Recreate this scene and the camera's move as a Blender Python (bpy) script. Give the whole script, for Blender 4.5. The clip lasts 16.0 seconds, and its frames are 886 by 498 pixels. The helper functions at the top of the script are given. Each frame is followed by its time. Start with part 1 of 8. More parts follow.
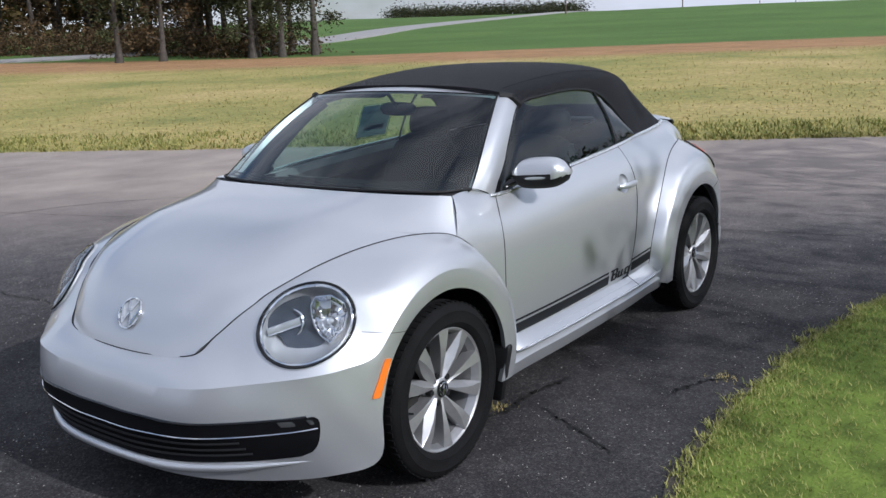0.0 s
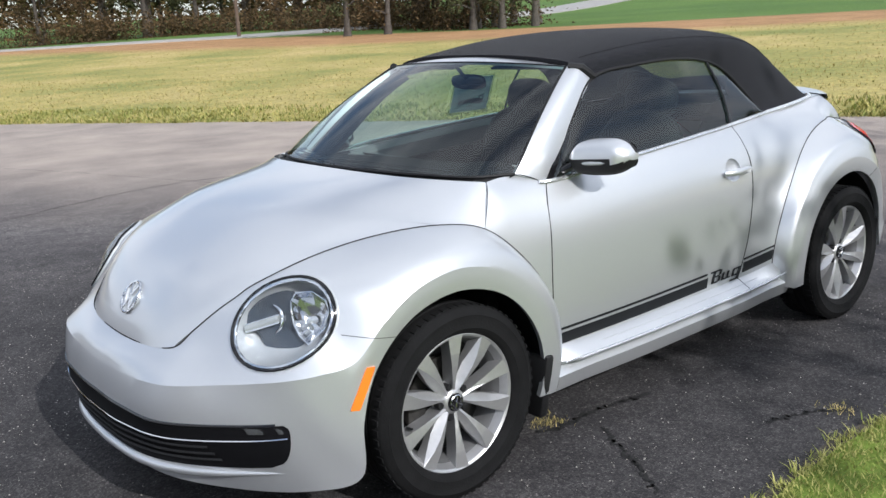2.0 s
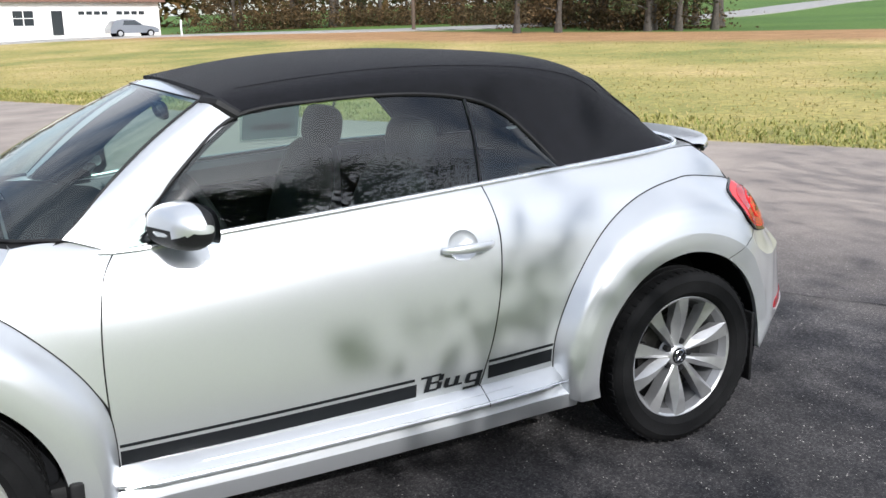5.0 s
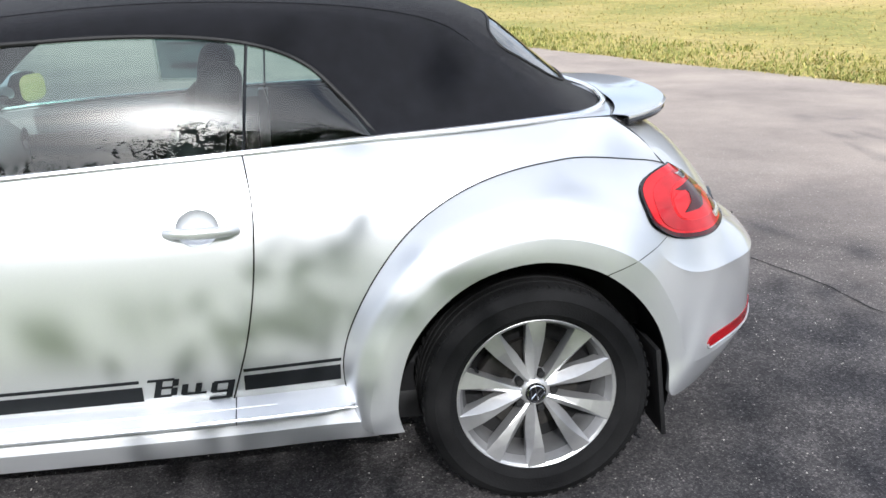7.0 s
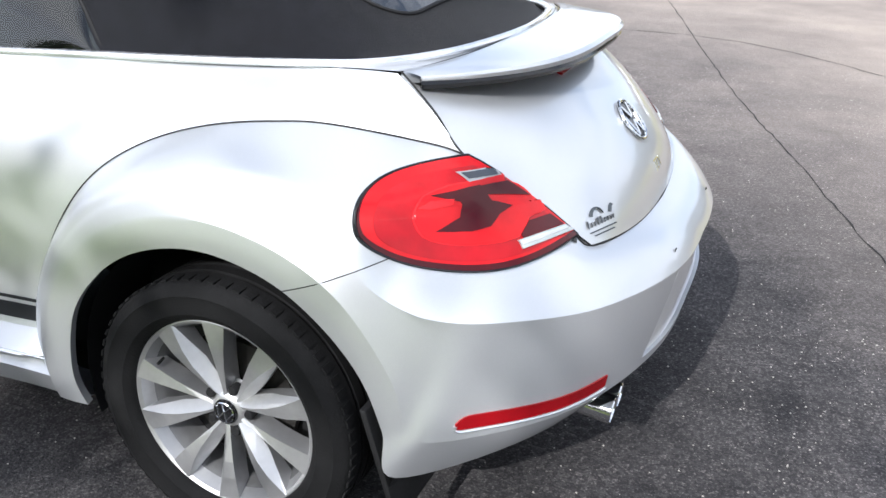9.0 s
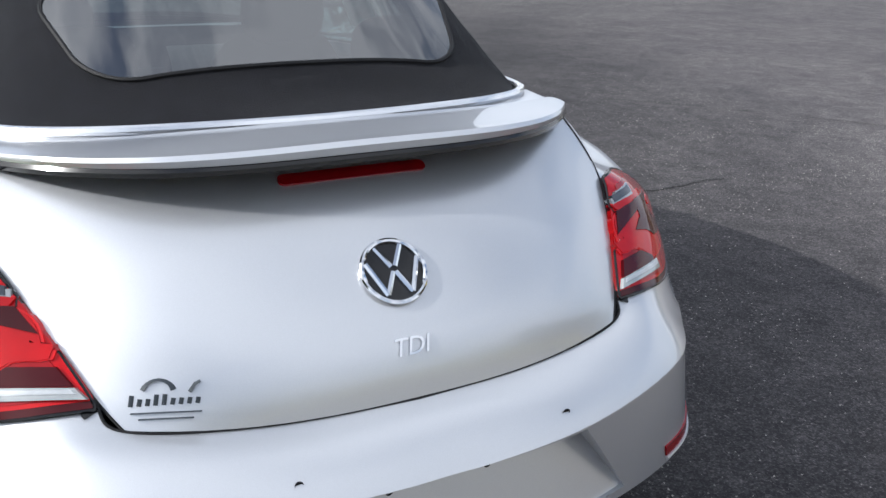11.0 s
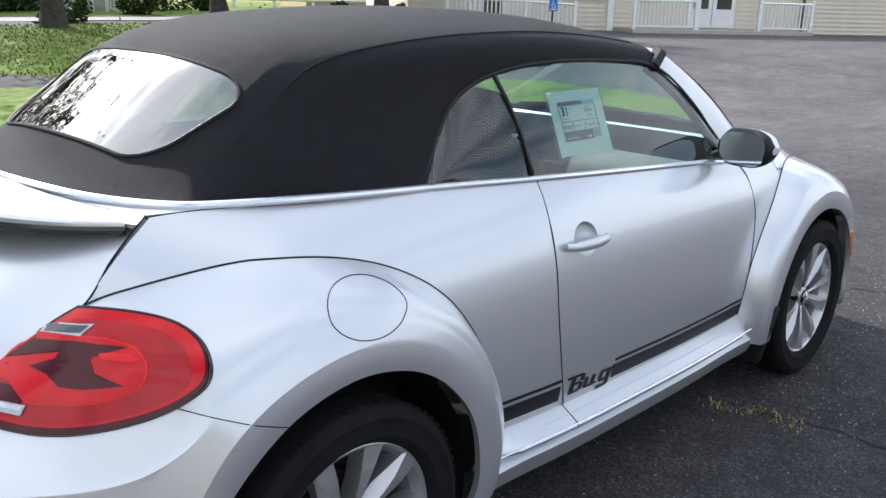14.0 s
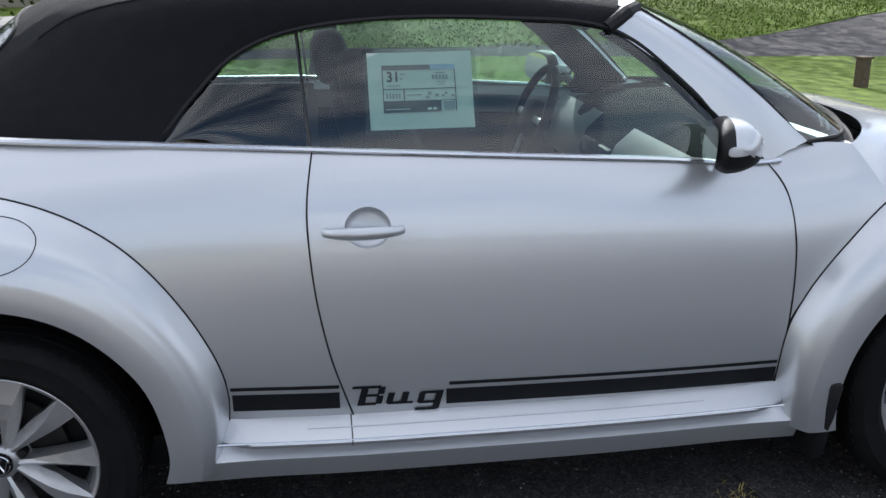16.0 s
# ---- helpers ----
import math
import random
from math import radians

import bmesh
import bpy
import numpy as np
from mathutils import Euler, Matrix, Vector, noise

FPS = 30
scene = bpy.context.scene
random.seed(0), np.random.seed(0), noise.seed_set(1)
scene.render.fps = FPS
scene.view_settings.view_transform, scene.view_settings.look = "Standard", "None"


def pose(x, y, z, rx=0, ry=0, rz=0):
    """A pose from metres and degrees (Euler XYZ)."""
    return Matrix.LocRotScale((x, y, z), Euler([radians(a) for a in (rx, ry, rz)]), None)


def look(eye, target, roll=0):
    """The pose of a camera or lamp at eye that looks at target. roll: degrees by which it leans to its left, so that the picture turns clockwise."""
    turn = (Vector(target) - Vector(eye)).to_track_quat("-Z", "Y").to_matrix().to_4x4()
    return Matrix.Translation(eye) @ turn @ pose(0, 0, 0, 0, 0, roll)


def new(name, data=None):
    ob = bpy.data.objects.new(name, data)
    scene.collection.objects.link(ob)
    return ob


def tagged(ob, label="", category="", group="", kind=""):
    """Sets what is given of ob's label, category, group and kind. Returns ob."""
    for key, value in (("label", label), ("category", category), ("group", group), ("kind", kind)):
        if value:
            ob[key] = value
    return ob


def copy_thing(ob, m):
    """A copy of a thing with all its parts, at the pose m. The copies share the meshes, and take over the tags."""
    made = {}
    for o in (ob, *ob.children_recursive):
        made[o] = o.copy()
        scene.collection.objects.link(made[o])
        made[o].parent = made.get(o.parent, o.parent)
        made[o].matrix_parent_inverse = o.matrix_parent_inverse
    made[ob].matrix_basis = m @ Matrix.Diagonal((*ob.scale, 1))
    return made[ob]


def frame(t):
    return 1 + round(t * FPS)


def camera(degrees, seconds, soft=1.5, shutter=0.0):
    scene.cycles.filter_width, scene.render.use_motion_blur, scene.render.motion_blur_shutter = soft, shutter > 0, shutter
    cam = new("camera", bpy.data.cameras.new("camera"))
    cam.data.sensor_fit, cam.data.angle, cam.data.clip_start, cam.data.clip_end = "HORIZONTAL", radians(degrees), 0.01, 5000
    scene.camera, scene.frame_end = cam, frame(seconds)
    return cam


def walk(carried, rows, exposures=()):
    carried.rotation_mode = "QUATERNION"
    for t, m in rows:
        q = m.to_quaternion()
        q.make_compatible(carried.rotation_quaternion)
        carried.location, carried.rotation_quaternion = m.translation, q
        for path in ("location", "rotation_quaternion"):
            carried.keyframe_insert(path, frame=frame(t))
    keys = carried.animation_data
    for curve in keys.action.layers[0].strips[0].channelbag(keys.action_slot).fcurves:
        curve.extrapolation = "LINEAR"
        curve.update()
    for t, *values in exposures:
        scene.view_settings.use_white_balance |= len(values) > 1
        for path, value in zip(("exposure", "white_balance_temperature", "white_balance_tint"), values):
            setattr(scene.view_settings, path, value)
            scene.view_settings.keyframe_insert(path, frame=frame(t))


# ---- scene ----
EXPOSURES = [(t, e, 5750 if t < 1.6 else 6000, 13 if t < 1.6 else 10) for t, e in ((0.0, -0.4), (0.5, -0.65), (1.0, -0.5), (1.5, -0.35), (2.0, 0.05), (2.5, 0.2), (3.0, 0.32), (4.5, 0.18), (7.0, 0.48), (7.5, 0.44), (8.0, 0.46), (9.0, 0.57), (9.5, 0.72), (10.0, 0.55), (12.5, -0.13), (13.5, 0.3), (14.0, 0.75), (14.5, 0.6), (15.0, 0.5), (15.5, 0.5), (16.0, 0.38))]
# camera path: seconds, place, pitch, roll, yaw
PATH = [
    (0.0, 3.832, 2.783, 1.594, -12.69, -2.22, 126.58),
    (0.5, 3.764, 2.872, 1.584, -11.11, -2.64, 130.76),
    (1.0, 3.576, 2.907, 1.558, -10.97, -2.63, 133.61),
    (1.5, 3.310, 2.871, 1.571, -11.39, -1.52, 136.95),
    (2.0, 3.037, 3.011, 1.540, -13.78, -3.18, 140.95),
    (2.5, 2.785, 3.175, 1.556, -15.12, -3.63, 142.19),
    (3.0, 2.489, 3.162, 1.527, -15.12, -1.76, 143.09),
    (3.5, 2.127, 3.172, 1.558, -14.41, -1.42, 144.71),
    (4.0, 1.738, 3.313, 1.558, -14.03, -2.21, 147.08),
    (4.5, 1.419, 3.321, 1.557, -13.52, -1.46, 149.00),
    (7.0, -0.670, 3.174, 1.537, -17.69, -0.87, 171.82),
    (7.5, -0.929, 2.904, 1.578, -21.44, 2.56, 174.15),
    (8.0, -1.569, 2.792, 1.500, -20.33, -0.07, 188.18),
    (8.5, -2.035, 2.644, 1.524, -21.64, -0.40, 197.60),
    (9.0, -2.377, 2.270, 1.507, -23.55, 1.74, 202.49),
    (9.5, -2.766, 1.927, 1.482, -22.93, 3.63, 211.67),
    (10.0, -3.050, 1.491, 1.462, -22.52, 2.81, 222.13),
    (10.2, -3.082, 1.350, 1.404, -20.39, 3.19, 223.16),
    (12.3, -3.437, -0.840, 1.539, -20.43, -1.85, 283.12),
    (12.5, -3.346, -1.026, 1.535, -20.01, -0.66, 286.32),
    (13.0, -3.201, -1.516, 1.542, -17.19, 1.38, 296.68),
    (13.5, -2.882, -1.902, 1.518, -15.94, 0.93, 305.36),
    (14.0, -2.457, -2.232, 1.547, -15.96, 1.65, 313.09),
    (14.5, -2.022, -2.540, 1.553, -14.93, 1.98, 321.55),
    (15.0, -1.480, -2.695, 1.560, -14.52, 1.61, 328.05),
    (15.5, -0.974, -2.914, 1.566, -14.69, -0.22, 339.37),
    (16.0, -0.480, -2.924, 1.490, -17.73, -0.60, 351.75),
]


def aim(pitch, roll, yaw):
    return pose(0, 0, 0, 0, 0, yaw) @ pose(0, 0, 0, 90 + pitch) @ pose(0, 0, 0, 0, 0, roll)


cam = camera(52.08, 16.0)
walk(cam, [(t, Matrix.Translation((x, y, z)) @ aim(p, r, w)) for t, x, y, z, p, r, w in PATH], EXPOSURES)

# ---- light ----
SUN_AZ, SUN_EL = 87.0, 32.0
world = bpy.data.worlds.new("world")
scene.world = world
world.use_nodes = True
wn, wl = world.node_tree.nodes, world.node_tree.links
sky = wn.new("ShaderNodeTexSky")
sky.sky_type = "NISHITA"
sky.sun_disc = False
sky.sun_elevation = radians(SUN_EL)
sky.sun_rotation = radians(90 - SUN_AZ)
sky.dust_density = 2.0
# broken white cloud over the blue
w_tc, w_map, w_no, w_ra, w_mix = wn.new("ShaderNodeTexCoord"), wn.new("ShaderNodeMapping"), wn.new("ShaderNodeTexNoise"), wn.new("ShaderNodeValToRGB"), wn.new("ShaderNodeMix")
w_map.inputs["Scale"].default_value = (1.0, 1.0, 2.6)
w_no.inputs["Scale"].default_value, w_no.inputs["Detail"].default_value, w_no.inputs["Roughness"].default_value = 2.1, 7, 0.55
w_ra.color_ramp.elements[0].position, w_ra.color_ramp.elements[1].position = 0.36, 0.58
w_mix.data_type = "RGBA"
w_mix.inputs["B"].default_value = (7.4, 7.5, 7.8, 1)
wl.new(w_tc.outputs["Generated"], w_map.inputs[0])
wl.new(w_map.outputs[0], w_no.inputs["Vector"])
wl.new(w_no.outputs[0], w_ra.inputs[0])
wl.new(w_ra.outputs[0], w_mix.inputs["Factor"])
wl.new(sky.outputs[0], w_mix.inputs["A"])
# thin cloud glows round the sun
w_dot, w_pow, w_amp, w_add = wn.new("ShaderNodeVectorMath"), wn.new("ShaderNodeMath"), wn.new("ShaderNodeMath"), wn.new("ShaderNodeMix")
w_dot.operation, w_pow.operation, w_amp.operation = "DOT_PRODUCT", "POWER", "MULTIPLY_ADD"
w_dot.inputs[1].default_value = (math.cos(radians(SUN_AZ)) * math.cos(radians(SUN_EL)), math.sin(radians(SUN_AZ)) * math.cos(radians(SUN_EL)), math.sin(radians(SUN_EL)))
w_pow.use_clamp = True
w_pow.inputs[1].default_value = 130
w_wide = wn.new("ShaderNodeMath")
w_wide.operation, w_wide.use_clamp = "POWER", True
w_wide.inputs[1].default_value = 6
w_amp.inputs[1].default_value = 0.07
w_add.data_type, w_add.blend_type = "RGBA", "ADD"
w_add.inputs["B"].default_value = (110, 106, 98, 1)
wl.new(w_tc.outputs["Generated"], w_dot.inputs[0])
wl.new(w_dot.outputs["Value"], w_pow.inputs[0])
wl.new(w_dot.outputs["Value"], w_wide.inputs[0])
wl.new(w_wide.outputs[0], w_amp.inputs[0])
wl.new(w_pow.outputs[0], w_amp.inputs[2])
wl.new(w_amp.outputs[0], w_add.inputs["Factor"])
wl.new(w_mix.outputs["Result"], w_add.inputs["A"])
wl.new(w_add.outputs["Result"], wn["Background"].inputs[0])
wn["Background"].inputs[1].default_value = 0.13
sun = new("sun", bpy.data.lights.new("sun", "SUN"))
sun.data.energy, sun.data.angle, sun.data.color = 3.8, radians(0.35), (1.0, 0.95, 0.87)
sun.matrix_world = look((math.cos(radians(SUN_AZ)) * 30, math.sin(radians(SUN_AZ)) * 30, 30 * math.tan(radians(SUN_EL))), (0, 0, 0))

# ---- mesh helpers ----
from mathutils.bvhtree import BVHTree


def mesh_of(name, verts, faces, mat, smooth=True, sharp=None):
    me = bpy.data.meshes.new(name)
    me.from_pydata([tuple(map(float, v)) for v in verts], [], [tuple(map(int, f)) for f in faces])
    if smooth:
        me.shade_smooth()
        if sharp is not None:
            me.set_sharp_from_angle(angle=radians(sharp))
    for m in (mat if isinstance(mat, (list, tuple)) else [mat]):
        me.materials.append(m)
    return me


def part(name, geo, mat, parent=None, label="", flip=False, smooth=True, sharp=40):
    """One mesh object; flip mirrors it to the other side of the car."""
    verts, faces = geo
    verts = np.asarray(verts, float)
    if flip:
        verts = verts * (1, -1, 1)
        faces = [tuple(f)[::-1] for f in faces]
    ob = new(name, mesh_of(name, verts, faces, mat, smooth, sharp))
    if parent is not None:
        ob.parent = parent
    if label:
        tagged(ob, label)
    return ob


def thing(name, label, category, group="", kind="", at=(0, 0, 0)):
    ob = new(name)
    ob.empty_display_size = 0.1
    ob.location = at
    return tagged(ob, label, category, group, kind)


def join(*geos):
    vs, fs, n = [], [], 0
    for v, f in geos:
        vs.append(np.asarray(v, float).reshape(-1, 3))
        fs += [tuple(i + n for i in q) for q in f]
        n += len(vs[-1])
    return np.vstack(vs), fs


def moved(geo, m):
    v = np.asarray(geo[0], float)
    a = np.array(m)
    return v @ a[:3, :3].T + a[:3, 3], geo[1]


def spline(pts, n, closed=False):
    """n points on a smooth curve through pts, spread by its length."""
    p = np.asarray(pts, float)
    if closed:
        p = np.vstack([p[-2:], p, p[:3]])
    d = np.sqrt(np.linalg.norm(np.diff(p, axis=0), axis=1)) + 1e-9
    k = np.r_[0, np.cumsum(d)]
    m = np.zeros_like(p)
    m[1:-1] = ((p[1:-1] - p[:-2]) / d[:-1, None] * d[1:, None] + (p[2:] - p[1:-1]) / d[1:, None] * d[:-1, None]) / (d[1:] + d[:-1])[:, None]
    m[0], m[-1] = (p[1] - p[0]) / d[0] * 1.5 - m[1] * 0.5, (p[-1] - p[-2]) / d[-1] * 1.5 - m[-2] * 0.5

    def at(t):
        i = np.clip(np.searchsorted(k, t, "right") - 1, 0, len(d) - 1)
        u = ((t - k[i]) / d[i])[:, None]
        h = d[i][:, None]
        return (2 * u**3 - 3 * u**2 + 1) * p[i] + (u**3 - 2 * u**2 + u) * h * m[i] + (3 * u**2 - 2 * u**3) * p[i + 1] + (u**3 - u**2) * h * m[i + 1]

    lo, hi = (k[2], k[-3]) if closed else (0, k[-1])
    dense = at(np.linspace(lo, hi, max(200, n * 4)))
    s = np.r_[0, np.cumsum(np.linalg.norm(np.diff(dense, axis=0), axis=1))]
    want = np.linspace(0, s[-1], n + 1)[:-1] if closed else np.linspace(0, s[-1], n)
    return np.stack([np.interp(want, s, dense[:, a]) for a in range(3)], 1)


def through_knots(pts, per):
    """A smooth curve with the same number of steps between each two knots, so that rails stay matched."""
    p = np.asarray(pts, float)
    n = len(p)
    m = np.zeros_like(p)
    m[1:-1] = (p[2:] - p[:-2]) / 2
    m[0], m[-1] = 1.5 * (p[1] - p[0]) - 0.5 * m[1], 1.5 * (p[-1] - p[-2]) - 0.5 * m[-2]
    out = []
    for i in range(n - 1):
        for u in np.arange(per) / per:
            out.append((2 * u**3 - 3 * u**2 + 1) * p[i] + (u**3 - 2 * u**2 + u) * m[i] + (3 * u**2 - 2 * u**3) * p[i + 1] + (u**3 - u**2) * m[i + 1])
    out.append(p[-1])
    return np.array(out)


def loft(rails, per_u, per_v):
    """A grid over matched rails: smooth along them and across them."""
    a = np.array([through_knots(r, per_u) for r in rails])
    return np.stack([through_knots(a[:, j], per_v) for j in range(a.shape[1])], 1)


def grid_normals(g):
    du, dv = np.gradient(g, axis=1), np.gradient(g, axis=0)
    n = np.cross(du, dv)
    return n / (np.linalg.norm(n, axis=2, keepdims=True) + 1e-12)


def sheet(g, depth=0.014, gap=0.0, out=None, sides="abcd"):
    """Faces over a grid, with its rim turned in by depth; gap pulls the rim back, out is a direction that its outside faces."""
    g = np.array(g, float)
    r, c = g.shape[:2]
    n = grid_normals(g)
    if out is not None and (n * np.asarray(out)).sum() < 0:
        g = g[:, ::-1].copy()
        n = grid_normals(g)
    if gap:
        for edge, inner, key in ((g[0], g[1], "a"), (g[-1], g[-2], "b"), (g[:, 0], g[:, 1], "c"), (g[:, -1], g[:, -2], "d")):
            if key in sides:
                w = inner - edge
                edge += w / (np.linalg.norm(w, axis=1, keepdims=True) + 1e-9) * gap
    verts = g.reshape(-1, 3)
    idx = np.arange(r * c).reshape(r, c)
    faces = [(idx[i, j], idx[i, j + 1], idx[i + 1, j + 1], idx[i + 1, j]) for i in range(r - 1) for j in range(c - 1)]
    if depth:
        rim = list(idx[0, :]) + list(idx[1:, -1]) + list(idx[-1, -2::-1]) + list(idx[-2:0, 0])
        low = verts[rim] - n.reshape(-1, 3)[rim] * depth
        base = len(verts)
        verts = np.vstack([verts, low])
        m = len(rim)
        faces += [(rim[(k + 1) % m], rim[k], base + k, base + (k + 1) % m) for k in range(m)]
    return verts, faces


def lathe(profile, seg, axis="y", close=False):
    """profile: (radius, along) pairs, turned about the axis."""
    p = np.asarray(profile, float)
    n = len(p)
    a = np.linspace(0, 2 * math.pi, seg, endpoint=False)
    v = np.zeros((seg, n, 3))
    v[:, :, 0], v[:, :, 1], v[:, :, 2] = p[None, :, 0] * np.cos(a)[:, None], p[None, :, 1], p[None, :, 0] * np.sin(a)[:, None]
    if axis == "z":
        v = v[:, :, [0, 2, 1]] * (1, -1, 1)
    f = []
    for i in range(seg):
        for j in range(n if close else n - 1):
            k = (j + 1) % n
            q = (i + 1) % seg
            f.append((i * n + j, q * n + j, q * n + k, i * n + k))
    return v.reshape(-1, 3), f


def tube(path, radius, seg=8, closed=False, taper=None, flat=1.0):
    """A round bar along a path."""
    p = np.asarray(path, float)
    n = len(p)
    t = np.gradient(p, axis=0)
    if closed:
        t = np.roll(p, -1, 0) - np.roll(p, 1, 0)
    t /= np.linalg.norm(t, axis=1, keepdims=True) + 1e-12
    ref = np.array((0.0, 0, 1)) if abs(t[:, 2]).mean() < 0.85 else np.array((1.0, 0, 0))
    s = np.cross(t, ref)
    s /= np.linalg.norm(s, axis=1, keepdims=True) + 1e-12
    u = np.cross(s, t)
    rad = np.full(n, radius) if taper is None else np.asarray(taper, float)
    a = np.linspace(0, 2 * math.pi, seg, endpoint=False)
    v = p[:, None] + rad[:, None, None] * (np.cos(a)[None, :, None] * s[:, None] + flat * np.sin(a)[None, :, None] * u[:, None])
    f = []
    for i in range(n if closed else n - 1):
        for j in range(seg):
            k, q = (i + 1) % n, (j + 1) % seg
            f.append((i * seg + j, i * seg + q, k * seg + q, k * seg + j))
    if not closed:
        f += [tuple(range(seg))[::-1], tuple((n - 1) * seg + j for j in range(seg))]
    return v.reshape(-1, 3), f


def box(x0, y0, z0, x1, y1, z1, bevel=0.0):
    """A box with softened edges."""
    if not bevel:
        v = [(x, y, z) for x in (x0, x1) for y in (y0, y1) for z in (z0, z1)]
        return np.array(v, float), [(0, 1, 3, 2), (4, 6, 7, 5), (0, 4, 5, 1), (2, 3, 7, 6), (0, 2, 6, 4), (1, 5, 7, 3)]
    bm = bmesh.new()
    bmesh.ops.create_cube(bm, size=1)
    for w in bm.verts:
        w.co = ((x0 + x1) / 2 + w.co.x * (x1 - x0), (y0 + y1) / 2 + w.co.y * (y1 - y0), (z0 + z1) / 2 + w.co.z * (z1 - z0))
    bmesh.ops.bevel(bm, geom=bm.edges, offset=min(bevel, 0.45 * min(x1 - x0, y1 - y0, z1 - z0)), segments=2, profile=0.5, affect="EDGES")
    bm.verts.index_update()
    geo = np.array([w.co[:] for w in bm.verts]), [tuple(w.index for w in f.verts) for f in bm.faces]
    bm.free()
    return geo


def round_rect(w, h, r, n=6):
    out = []
    for cx, cy, a0 in ((w - r, h - r, 0), (r - w, h - r, 90), (r - w, r - h, 180), (w - r, r - h, 270)):
        for k in range(n):
            a = radians(a0 + 90 * k / (n - 1))
            out.append((cx + r * math.cos(a), cy + r * math.sin(a)))
    return np.array(out)


class Skin:
    """A surface that shapes can be laid on."""

    def __init__(self, *geos):
        v, f = join(*geos)
        self.tree = BVHTree.FromPolygons([tuple(p) for p in v], [tuple(q) for q in f])

    def lay(self, origin, way, pts, lift):
        """Points moved along way until they meet the surface, then lifted off it."""
        way = Vector(way).normalized()
        out = []
        for p in pts:
            hit, nrm, _, _ = self.tree.ray_cast(Vector(p) - way * 1.0, way, 3.0)
            if hit is None:
                hit, nrm, _, _ = self.tree.find_nearest(Vector(p))
            if nrm.dot(way) > 0:
                nrm = -nrm
            out.append(hit + nrm * lift)
        return np.array([q[:] for q in out])

    def patch(self, centre, way, up, outline, lift, rings=6, inner=0.0, depth=0.004):
        """A skin laid over the surface within an outline given in the plane that looks along way."""
        way = np.array(way, float) / np.linalg.norm(way)
        up = np.array(up, float) - way * np.dot(up, way)
        up /= np.linalg.norm(up)
        right = np.cross(way, up)
        o = np.asarray(outline, float)
        flat = np.asarray(centre)[None] + o[:, :1] * right + o[:, 1:] * up
        g = []
        for s in np.linspace(1, inner, rings + 1)[: rings + (1 if inner else 0)]:
            g.append(self.lay(None, way, np.asarray(centre) + s * (flat - np.asarray(centre)), lift))
        g = np.array(g)
        n, r = len(o), len(g)
        v = g.reshape(-1, 3)
        f = [(i * n + j, i * n + (j + 1) % n, (i + 1) * n + (j + 1) % n, (i + 1) * n + j) for i in range(r - 1) for j in range(n)]
        if not inner:
            v = np.vstack([v, self.lay(None, way, [centre], lift)])
            f += [((r - 1) * n + j, (r - 1) * n + (j + 1) % n, len(v) - 1) for j in range(n)]
        # rim down to the surface
        low = g[0] + way * (lift + depth)
        b = len(v)
        v = np.vstack([v, low])
        f += [(j, b + j, b + (j + 1) % n, (j + 1) % n) for j in range(n)]
        a, c2, d = v[f[0][0]], v[f[0][1]], v[f[0][2]]
        if np.dot(np.cross(c2 - a, d - a), way) > 0:
            f = [q[::-1] for q in f]
        return v, f


def text_geo(words, size, depth, shear=0.0, bold=0.0):
    """Words in the built-in font as a mesh in the xy plane."""
    cu = bpy.data.curves.new("words", "FONT")
    cu.body, cu.size, cu.extrude, cu.shear, cu.offset = words, size, depth, shear, bold
    cu.resolution_u = 3
    cu.align_x, cu.align_y = "CENTER", "CENTER"
    ob = new("words", cu)
    dg = bpy.context.evaluated_depsgraph_get()
    me = ob.evaluated_get(dg).to_mesh()
    geo = np.array([v.co[:] for v in me.vertices]), [tuple(p.vertices) for p in me.polygons]
    bpy.data.objects.remove(ob)
    bpy.data.curves.remove(cu)
    return geo

# ---- materials ----
def material(name):
    m = bpy.data.materials.new(name)
    m.use_nodes = True
    return m, m.node_tree.nodes, m.node_tree.links, m.node_tree.nodes["Principled BSDF"]


